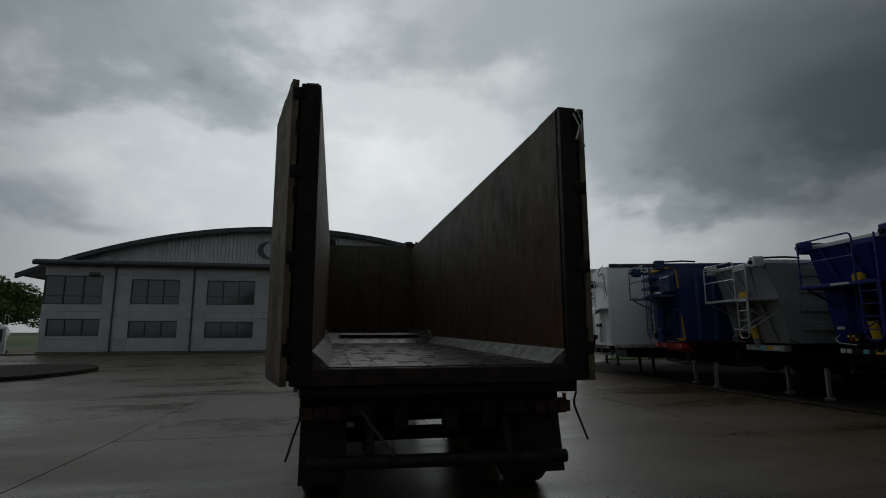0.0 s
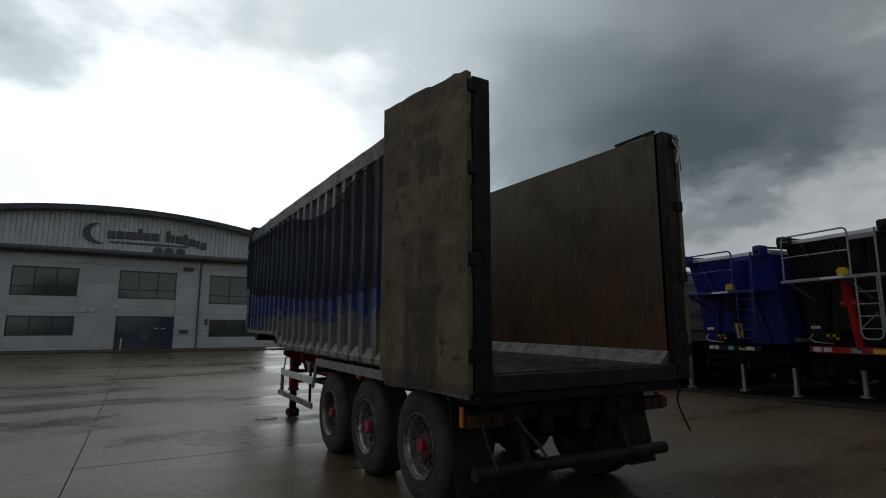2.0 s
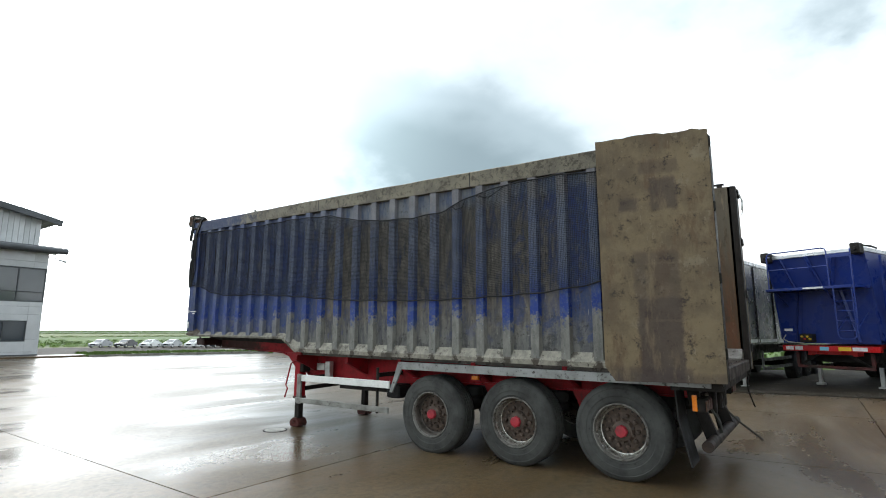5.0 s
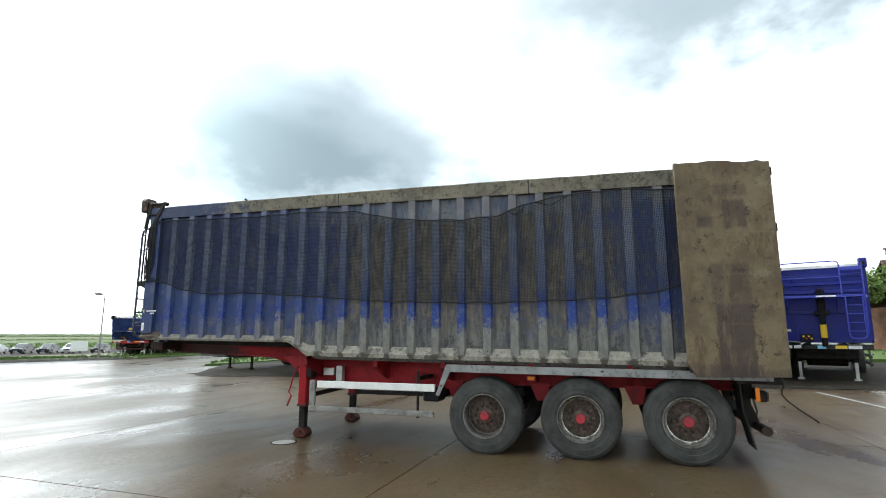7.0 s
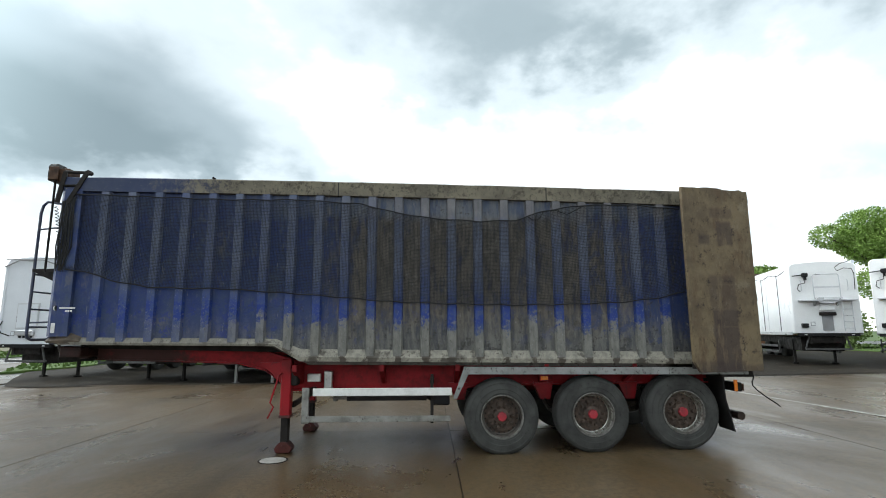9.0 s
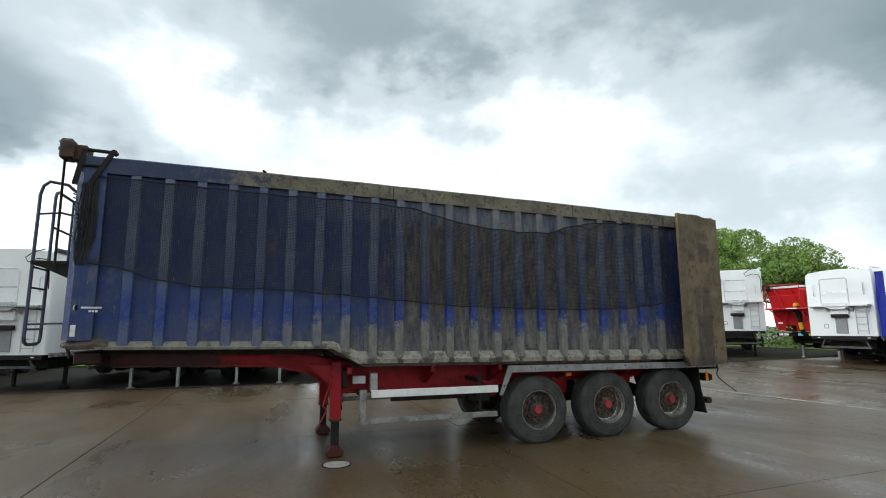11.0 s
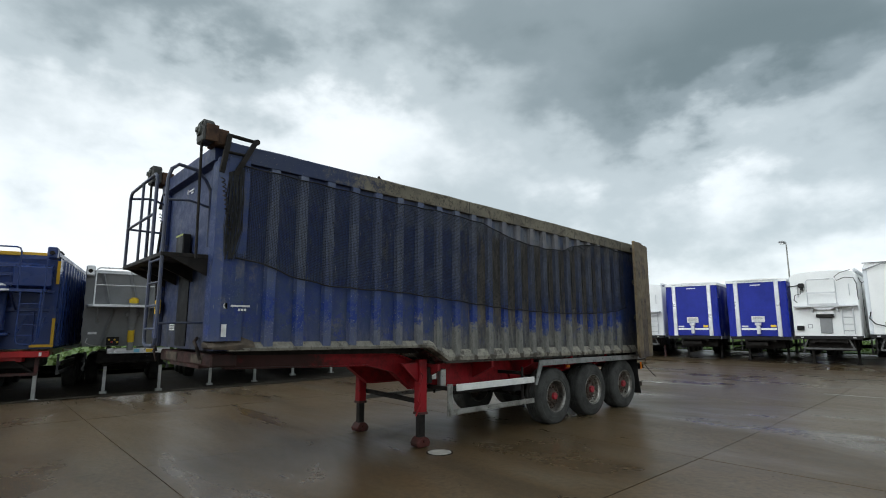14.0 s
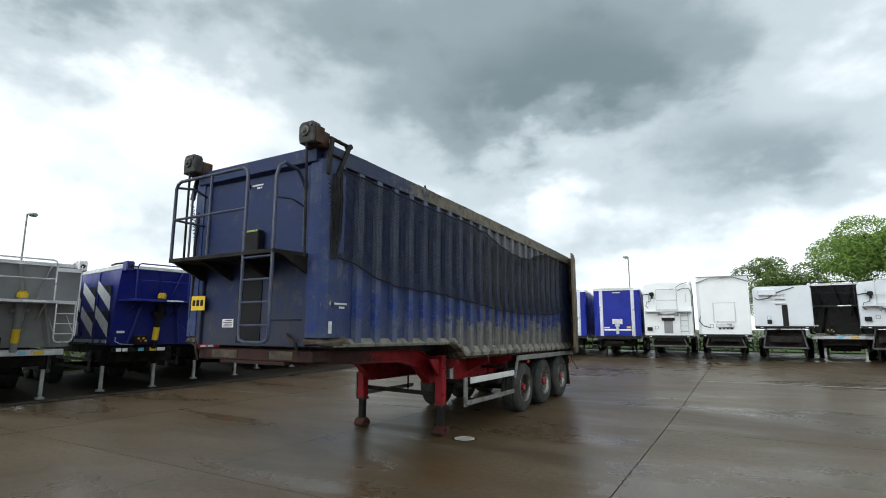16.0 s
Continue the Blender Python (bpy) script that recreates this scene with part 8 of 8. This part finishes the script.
M_BARK = material("tree_bark", (0.08, 0.065, 0.05), (0.045, 0.037, 0.03), 0.85, 0, 6, bump=0.8)


def leaf_mesh(bm, rng, centres, count, size):
    for c, r in centres:
        for _ in range(int(count * r * r)):
            d = Vector((rng.gauss(0, 1), rng.gauss(0, 1), rng.gauss(0, 1))).normalized() * r * rng.uniform(0.55, 1.08) ** 0.7
            d.z *= 0.75
            p = c + d
            u = Vector((rng.gauss(0, 1), rng.gauss(0, 1), rng.gauss(0, 0.6))).normalized()
            v = u.cross(Vector((rng.gauss(0, 1), rng.gauss(0, 1), rng.gauss(0, 1)))).normalized()
            s = size * rng.uniform(0.6, 1.3)
            bm.faces.new([bm.verts.new(p + u * s * a + v * s * 0.6 * b) for a, b in ((-1, 0), (0, -1), (1, 0), (0, 1))])


def make_tree(label, at, height, spread, seed, leaf=M_LEAF, density=170, size=0.17):
    rng = random.Random(seed)
    t = thing("tree", label, "tree", pose(*at))
    bm = bmesh.new()
    trunk = height * 0.32
    tube(bm, [(0, 0, -0.1), (0.05, 0.03, trunk * 0.5), (0.0, 0.08, trunk), (0.1, 0.0, height * 0.7)], height * 0.022, 8)
    cs = []
    for k in range(9):
        a = 2 * math.pi * k / 9 + rng.uniform(-0.3, 0.3)
        r = spread * rng.uniform(0.5, 0.95)
        tip = Vector((math.cos(a) * r, math.sin(a) * r, height * rng.uniform(0.42, 0.85)))
        mid = Vector((math.cos(a) * r * 0.45, math.sin(a) * r * 0.45, trunk + (tip.z - trunk) * 0.6))
        tube(bm, [(0, 0, trunk * rng.uniform(0.8, 1.2)), mid, tip], height * 0.008, 6)
        cs.append((tip, spread * rng.uniform(0.26, 0.4)))
        cs.append((mid + Vector((rng.uniform(-0.3, 0.3), rng.uniform(-0.3, 0.3), height * 0.12)), spread * rng.uniform(0.28, 0.42)))
    for k in range(9):
        cs.append((Vector((rng.gauss(0, 0.35) * spread, rng.gauss(0, 0.35) * spread, height * rng.uniform(0.62, 0.92))), spread * rng.uniform(0.24, 0.4)))
    part("trunk", bm, M_BARK, t)
    bm = bmesh.new()
    leaf_mesh(bm, rng, cs, density, size)
    part("crown", bm, leaf, t)
    return t


make_tree("broad green tree behind parked white trailers", (39.5, -42.2, 0.3), 13.4, 6.4, 1, M_LEAF, 850, 0.11)
make_tree("leafy green tree behind the trailer row", (20.6, -31.5, 0.3), 8.6, 3.6, 2, M_LEAF, 620, 0.09)
make_tree("large spreading tree behind the southern row", (-18.2, -45, 0.3), 11.3, 6.2, 3, M_LEAF, 620, 0.1)
make_tree("lower green tree behind the southern row", (-8.3, -46, 0.3), 8.4, 3.4, 4, M_LEAF2, 600, 0.1)
make_tree("broad green tree far beyond the road", (63, 72, -1.2), 8.6, 7.0, 5, M_LEAF, 300, 0.15)
make_tree("green tree behind the brick house", (56, -34, 0.2), 10.5, 6.0, 6, M_LEAF, 260, 0.17)
make_tree("green tree beside the house", (45, -16, 0.2), 7.0, 4.0, 7, M_LEAF2, 280, 0.15)
make_tree("dark green tree beyond the office", (-39, 62, -1.2), 9.6, 6.0, 8, M_LEAF2, 260, 0.17)


def hedge(x0, y0, x1, y1, h, w, seed, leaf=M_LEAF2, size=0.16, density=60, base=0.0):
    rng = random.Random(seed)
    bm = bmesh.new()
    d = Vector((x1 - x0, y1 - y0, 0))
    n = max(2, int(d.length / (w * 0.55)))
    for k in range(n + 1):
        c = Vector((x0, y0, 0)) + d * k / n + Vector((rng.uniform(-0.3, 0.3), rng.uniform(-0.3, 0.3), base + h * rng.uniform(0.35, 0.6)))
        leaf_mesh(bm, rng, [(c, h * rng.uniform(0.45, 0.62)), (c - Vector((0, 0, h * 0.3)), h * 0.4)], density, size)
    ob = part("hedge", bm, leaf)
    tagged(ob, "rough green hedge of mixed shrubs", "hedge", "", "stuff")
    return ob


hedge(-22, -33, 30, -31, 2.0, 1.6, 11, M_LEAF2, 0.12, 110)
hedge(29, -27, 47, -38, 3.2, 2.6, 15, M_LEAF2, 0.16, 90, 0.3)
hedge(10, 112, 120, 100, 0.9, 0.9, 13, M_LEAF, 0.12, 130, -1.25)
hedge(-2, 126, 130, 118, 1.2, 1.1, 12, M_LEAF2, 0.14, 110, -1.2)


def verge(name, pts, h, label):
    bm = bmesh.new()
    prism(bm, pts, "z", -0.05, h)
    ob = setting(name, bm, M_GRASS, label, "verge")
    # tufts along the top
    rng = random.Random(len(pts) + int(pts[0][0] * 10))
    xs, ys = [p[0] for p in pts], [p[1] for p in pts]
    bm = bmesh.new()

    def inside(x, y):
        c = False
        for (ax, ay), (bx_, by) in zip(pts, pts[1:] + pts[:1]):
            if (ay > y) != (by > y) and x < (bx_ - ax) * (y - ay) / (by - ay) + ax:
                c = not c
        return c
    made = 0
    while made < 2600:
        x, y = rng.uniform(min(xs), max(xs)), rng.uniform(min(ys), max(ys))
        made += 1
        if not inside(x, y):
            continue
        a, s = rng.uniform(0, math.pi), rng.uniform(0.05, 0.14)
        dx, dy = math.cos(a) * s * 0.5, math.sin(a) * s * 0.5
        bm.faces.new([bm.verts.new(p) for p in ((x - dx, y - dy, h - 0.01), (x + dx, y + dy, h - 0.01), (x + dx * 1.6, y + dy * 1.6, h + s), (x - dx * 1.4, y - dy * 1.4, h + s * 0.9))])
    g = part("grass_tufts", bm, M_GRASS)
    tagged(g, "short rough grass blades on the verge", "grass", "", "stuff")
    return ob


def kerb(pts, label):
    bm = bmesh.new()
    for (x0, y0), (x1, y1) in zip(pts, pts[1:]):
        bar(bm, (x0, y0, 0.045), (x1, y1, 0.045), 0.14, 0.17)
    return setting("kerb", bm, M_KERB, label, "kerb")


# verge beside the car park, north-east
v1 = [(7.4, 36.6), (12, 36.2), (17.0, 34.6), (18.6, 33.2), (19.2, 33.4), (18.8, 35.2), (15, 38.6), (8, 40.6)]
verge("verge_north", v1, 0.12, "green grass verge with a kerb by the car park")
kerb([(7.4, 36.6), (12, 36.2), (17.0, 34.6), (18.6, 33.2)], "weathered concrete kerb by the car park")
v2 = [(14.2, 22.0), (18, 24.2), (24, 27.0), (40, 31), (44, 26), (30, 22.5), (18, 21.4)]
verge("verge_east", v2, 0.08, "rough grass patch at the roadway edge")
v3 = [(20, 33.5), (60, 36), (62, 46), (24, 41.5)]
verge("verge_far", v3, 0.05, "grass where trailers stand far off")
v6 = [(21.2, -7), (20.2, 4), (20.0, 14), (19.5, 20.5), (60, 24), (60, -3), (24, -8)]
verge("verge_behind_row", v6, 0.1, "rough wet grass behind the tipper row")
hedge(22.5, -5, 21.6, 19, 1.5, 1.6, 19)
v4 = [(24, -8), (60, -2), (80, -40), (34, -40), (27, -22)]
verge("verge_house", [(x, y) for x, y in v4], 0.42, "mown green grass in front of the house")
v5 = [(-40, -25.5), (34, -25.5), (34, -60), (-40, -60)]
verge("verge_south", v5, 0.42, "rough green bank behind the parked trailers")
# round planted island on the west side
ring = [(-13.7 + 3.1 * math.cos(2 * math.pi * k / 28), 18.0 + 4.6 * math.sin(2 * math.pi * k / 28)) for k in range(28)]
bmi = bmesh.new()
prism(bmi, ring, "z", -0.03, 0.15)
setting("kerbed_island", bmi, M_ASPHALT, "low dark kerbed island on the concrete yard", "island", 0.03)
# car park surface
sheet([6.2, 12, 18, 24, 32, 42, 56, 75], [46, 49, 52, 56, 62, 74, 90, 104], 0.02, "car_park", M_ASPHALT, "wet asphalt car park below the verge", "car park")
# fields behind, as gentle ridges
M_CROP = [material("crop_field", c, d, 0.95, 0, 0.03, grain=0.6, bump=0) for c, d in (((0.07, 0.12, 0.03), (0.1, 0.15, 0.04)), ((0.13, 0.16, 0.06), (0.16, 0.18, 0.08)), ((0.06, 0.1, 0.03), (0.09, 0.13, 0.045)), ((0.15, 0.14, 0.08), (0.12, 0.13, 0.06)))]
sheet([-900, -300, 0, 300, 900], [62, 75, 100, 150, 300], 0.0, "field_near", M_CROP[3], "rough pale green field beyond the car park", "field")
for k, (y, h, mt) in enumerate(((170, -0.3, 0), (240, 0.5, 1), (330, 1.2, 2), (440, 1.9, 0))):
    bm = bmesh.new()
    prev = None
    for i in range(81):
        x = -700 + 2000 * i / 80
        z = h + 0.5 * noise.noise(Vector((x * 0.004, k * 7.0, 0)))
        row = [bm.verts.new((x, y - 60, -1.4)), bm.verts.new((x, y, z)), bm.verts.new((x, y + 90, z - 1.0))]
        if prev:
            for j in range(2):
                bm.faces.new((prev[j], row[j], row[j + 1], prev[j + 1]))
        prev = row
    setting("field", bm, M_CROP[mt], "gently rising green farm field in the distance", "field")
    hedge(-60 + 20 * k, y, 420, y + 30, 1.1, 1.3, 30 + k, M_LEAF2, 0.22, 60, h - 0.4)
sheet([60, 90, 200, 500, 900], [-900, -500, -200, -90, -40, 0, 40], -0.002, "field_east", M_CROP[0], "green field behind the house", "field")


# ---------------------------------------------------------------- lamp posts, house, cars
def make_lamp(at, height, yaw, label):
    t = thing("street_lamp", label, "street lamp", pose(*at, 0, 0, yaw), "yard lamp posts")
    part("pole", lathe(bmesh.new(), [(0, 0.075), (1.4, 0.075), (1.45, 0.05), (height, 0.035)], (0, 0, 0), "z", 12), M_GUARDRAIL, t, smooth=True)
    part("arm", tube(bmesh.new(), [(0, 0, height - 0.05), (0.15, 0, height + 0.03), (0.35, 0, height + 0.06)], 0.035, 8), P_SILVER, t)
    head = prism(bmesh.new(), [(0.2, height + 0.02), (0.35, height - 0.03), (0.68, height + 0.04), (0.72, height + 0.1), (0.6, height + 0.16), (0.28, height + 0.13)], "y", -0.14, 0.14)
    part("lamp_head", head, P_GREY, t, "flat grey lamp head", 0.03)
    part("lens", box(0.36, 0.62, -0.1, 0.1, height - 0.03, height + 0.03), M_STICKER, t)


make_lamp((25.3, 2.15, -0.1), 7.55, -50, "tall grey lamp post behind parked tippers")
make_lamp((26.0, -14.45, 0.36), 7.5, 60, "tall pale lamp post on grass near the house")
make_lamp((1.34, -24.4, 0.36), 6.35, 80, "slim lamp post behind the southern trailers")
make_lamp((17.6, 34.2, 0.1), 4.2, 180, "slim lamp post by the car park")

M_BRICK = material("weathered_red_brick", (0.24, 0.11, 0.06), (0.15, 0.085, 0.055), 0.85, 0, 1.5, rand=0.35, bump=0.4)
M_MORTAR = material("lime_mortar", (0.26, 0.23, 0.19), (0.2, 0.18, 0.15), 0.9, 0, 3)
M_TILE = material("brown_roof_tiles", (0.1, 0.06, 0.045), (0.065, 0.045, 0.038), 0.8, 0, 2.0, rand=0.3, bump=0.5)


def make_house():
    h = thing("brick_house", "old red brick house with brown tiled roofs and two chimneys", "house", pose(44.0, -30.4, 0.35, 0, 0, 12))
    # local: long side along y, front towards -x
    part("wall", box(0.06, 6, -7, 9, 0, 3.7), M_BRICK, h)
    # brick courses on the side that is seen
    for r in range(24):
        z = 0.02 + r * 0.153
        off = 0.3 if r % 2 else 0.0
        bm = bmesh.new()
        y = -7.0 + off
        while y < 8.9:
            bx(bm, 0.0, 0.07, y + 0.01, min(y + 0.59, 9.0), z, z + 0.138)
            y += 0.6
        tagged(part("brick_course", bm, M_BRICK, h), kind="stuff")
    for y0 in (-4.5, -0.6, 3.2, 6.6):
        w = part("window", box(-0.02, 0.05, y0, y0 + 1.0, 1.2, 2.5), M_GLASS, h)
        part("window_frame", box(-0.04, -0.021, y0 + 0.47, y0 + 0.53, 1.2, 2.5), P_WHITE, w)
        part("sill", box(-0.1, 0.06, y0 - 0.05, y0 + 1.05, 1.1, 1.19), M_MORTAR, w)
    roof = part("roof", prism(bmesh.new(), [(-0.3, 3.6), (3.0, 7.4), (6.3, 3.6), (6.3, 3.75), (3.0, 7.6), (-0.35, 3.75)], "y", -7.4, 9.4), M_TILE, h)
    for k in range(14):
        f = k / 14
        x, z = -0.36 + 3.35 * f, 3.74 + 3.86 * f
        tagged(part("tile_course", prism(bmesh.new(), [(x - 0.03, z - 0.02), (x + 0.26, z + 0.31), (x + 0.25, z + 0.335), (x - 0.05, z + 0.04)], "y", -7.4, 9.4), M_TILE, roof), kind="stuff")
    # cross gable
    part("gable", prism(bmesh.new(), [(-1.6, 3.7), (1.6, 3.7), (0, 6.6)], "x", -0.3, 2.5), M_BRICK, h)
    for sy in (-1, 1):
        part("gable_roof", prism(bmesh.new(), [(0, 6.62), (sy * 1.9, 3.55), (sy * 1.98, 3.65), (0, 6.8)], "x", -0.55, 2.8), M_TILE, h)
        part("barge_board", prism(bmesh.new(), [(0, 6.5), (sy * 1.9, 3.45), (sy * 2.0, 3.6), (0, 6.72)], "x", -0.62, -0.56), P_WHITE, h)
    for y in (8.0, 3.6):
        c = part("chimney", box(2.5, 3.5, y - 0.6, y + 0.6, 6.6, 8.6), M_BRICK, h, bevel=0.02)
        part("chimney_cap", box(2.42, 3.58, y - 0.68, y + 0.68, 8.6, 8.78), M_BRICK, c, bevel=0.02)
        for dy in (-0.3, 0.3):
            part("chimney_pot", lathe(bmesh.new(), [(8.78, 0.16), (9.2, 0.13), (9.22, 0.16)], (3.0, y + dy, 0), "z", 12), M_TILE, c)


make_house()


def make_car(label, m, body, tall=1.45):
    c = thing("car", label, "car", m, "cars in the car park")
    # local: front towards -y
    k = tall / 1.45
    prof = [(-2.1, 0.35), (-2.12, 0.6), (-2.0, 0.78), (-1.0, 0.9), (-0.35, 1.36 * k), (0.2, 1.45 * k), (1.0, 1.42 * k), (1.75, 1.0), (2.1, 0.92), (2.15, 0.5), (2.05, 0.3), (-2.0, 0.25)]
    bm = bmesh.new()
    rings = []
    for x, s in ((-0.86, 0.88), (-0.8, 0.97), (-0.6, 1.0), (0.6, 1.0), (0.8, 0.97), (0.86, 0.88)):
        rings.append([bm.verts.new((x * (1.0 if z < 0.95 else 0.8), y * (0.97 + 0.03 * s), z if z < 0.5 else 0.5 + (z - 0.5) * (0.9 + 0.1 * s))) for y, z in prof])
    for a, b in zip(rings, rings[1:]):
        for i in range(len(prof)):
            j = (i + 1) % len(prof)
            bm.faces.new((a[i], a[j], b[j], b[i]))
    bm.faces.new(rings[0][::-1])
    bm.faces.new(rings[-1])
    part("body", bm, body, c, smooth=True)
    part("windscreen", prism(bmesh.new(), [(-1.03, 0.92), (-0.4, 1.355 * k), (-0.44, 1.375 * k), (-1.1, 0.925)], "x", -0.6, 0.6), M_GLASS, c)
    for sx in (-1, 1):
        part("side_window", prism(bmesh.new(), [(-0.75, 0.95), (-0.3, 1.28 * k), (0.9, 1.3 * k), (1.4, 0.98)], "x", min(sx * 0.66, sx * 0.72), max(sx * 0.66, sx * 0.72)), M_GLASS, c)
        part("headlight", box(min(sx * 0.5, sx * 0.82), max(sx * 0.5, sx * 0.82), -2.1, -1.98, 0.6, 0.74), P_SILVER, c, bevel=0.02)
        part("mirror", box(min(sx * 0.82, sx * 1.0), max(sx * 0.82, sx * 1.0), -0.75, -0.62, 0.9, 1.03), body, c, bevel=0.02)
        for y in (-1.3, 1.3):
            w = part("wheel", lathe(bmesh.new(), [(-0.1, 0.2), (-0.11, 0.32), (0.11, 0.32), (0.1, 0.2)], (sx * 0.76, y, 0.32), "x", 20), M_TYRE, c, smooth=True)
            part("rim", lathe(bmesh.new(), [(-0.115, 0.05), (-0.115, 0.2), (0.115, 0.2), (0.115, 0.05)], (sx * 0.76, y, 0.32), "x", 12), P_SILVER, w)
    part("grille", box(-0.42, 0.42, -2.135, -2.05, 0.45, 0.66), M_BLACK, c, bevel=0.02)
    part("plate", box(-0.26, 0.26, -2.145, -2.136, 0.36, 0.46), M_STICKER, c)


C_DARK = paint("dark_grey_car_paint", (0.03, 0.035, 0.04), 0.2)
C_SILV = paint("silver_car_paint", (0.4, 0.42, 0.44), 0.25)
for label, x, y, col, tall in (("silver car at the end of the parked row", 33.8, 101.7, C_SILV, 1.45), ("dark grey hatchback car facing the yard", 36.5, 98.3, C_DARK, 1.45), ("white saloon car facing the yard", 39.5, 95.8, P_WHITE, 1.42),
                               ("silver car facing the yard", 42.1, 93.3, C_SILV, 1.42), ("white low car with a yellow mark", 44.8, 90.6, P_WHITE, 1.38), ("dark grey car facing the yard", 47.1, 88.1, C_DARK, 1.5),
                               ("dark car parked beside a white one", 49.3, 85.5, C_DARK, 1.48), ("white car behind a sign board", 51.1, 83.0, P_WHITE, 1.5), ("black car parked beside the road", 53.0, 79.1, P_BLACK, 1.5)):
    make_car(label, pose(x, y, ground_z(x, y) + 0.03, 0, 0, -55), col, tall)


def make_sign_board():
    s = thing("sign_board", "plain white sign board on two grey posts", "sign", pose(44.7, 72.8, ground_z(44.7, 72.8), 0, 0, -36))
    part("panel", box(-1.0, 1.0, -0.02, 0.02, 0.6, 2.0), P_WHITE, s, bevel=0.01)
    for x in (-0.5, 0.5):
        part("post", box(x - 0.04, x + 0.04, 0.021, 0.1, 0, 2.05), P_GREY, s)


make_sign_board()


def make_far_truck():
    """The white lorry half hidden beside the office."""
    t = thing("white_lorry", "white lorry with cab and guard rails beside the office", "lorry", pose(-31.4, 49.0, ground_z(-31.4, 49.0), 0, 0, 25))
    part("cab", prism(bmesh.new(), [(-1.1, 0.8), (-1.2, 2.0), (-0.9, 3.3), (1.0, 3.4), (1.0, 0.8)], "x", -1.2, 1.2), P_WHITE, t, bevel=0.05)
    part("windscreen", prism(bmesh.new(), [(-1.21, 2.0), (-0.95, 3.1), (-1.0, 3.12), (-1.26, 2.0)], "x", -1.0, 1.0), M_GLASS, t)
    part("tank", lathe(bmesh.new(), [(1.3, 0.9), (1.5, 1.15), (7.0, 1.15), (7.3, 0.8)], (0, 0, 2.6), "y", 20), P_WHITE, t, smooth=True)
    for sx in (-1, 1):
        for y in (-0.2, 4.5, 5.9):
            simple_wheel(t, (sx * 1.0, y, 0.53), 0 if sx < 0 else 180)
        part("rail", tube(bmesh.new(), [(sx * 0.9, 1.5, 3.7), (sx * 0.9, 1.5, 4.5), (sx * 0.9, 6.5, 4.5), (sx * 0.9, 6.5, 3.7)], 0.03, 6), P_SILVER, t)
    part("chassis", box(-0.5, 0.5, -0.8, 7.0, 0.75, 1.1), M_GREASE, t)


make_far_truck()
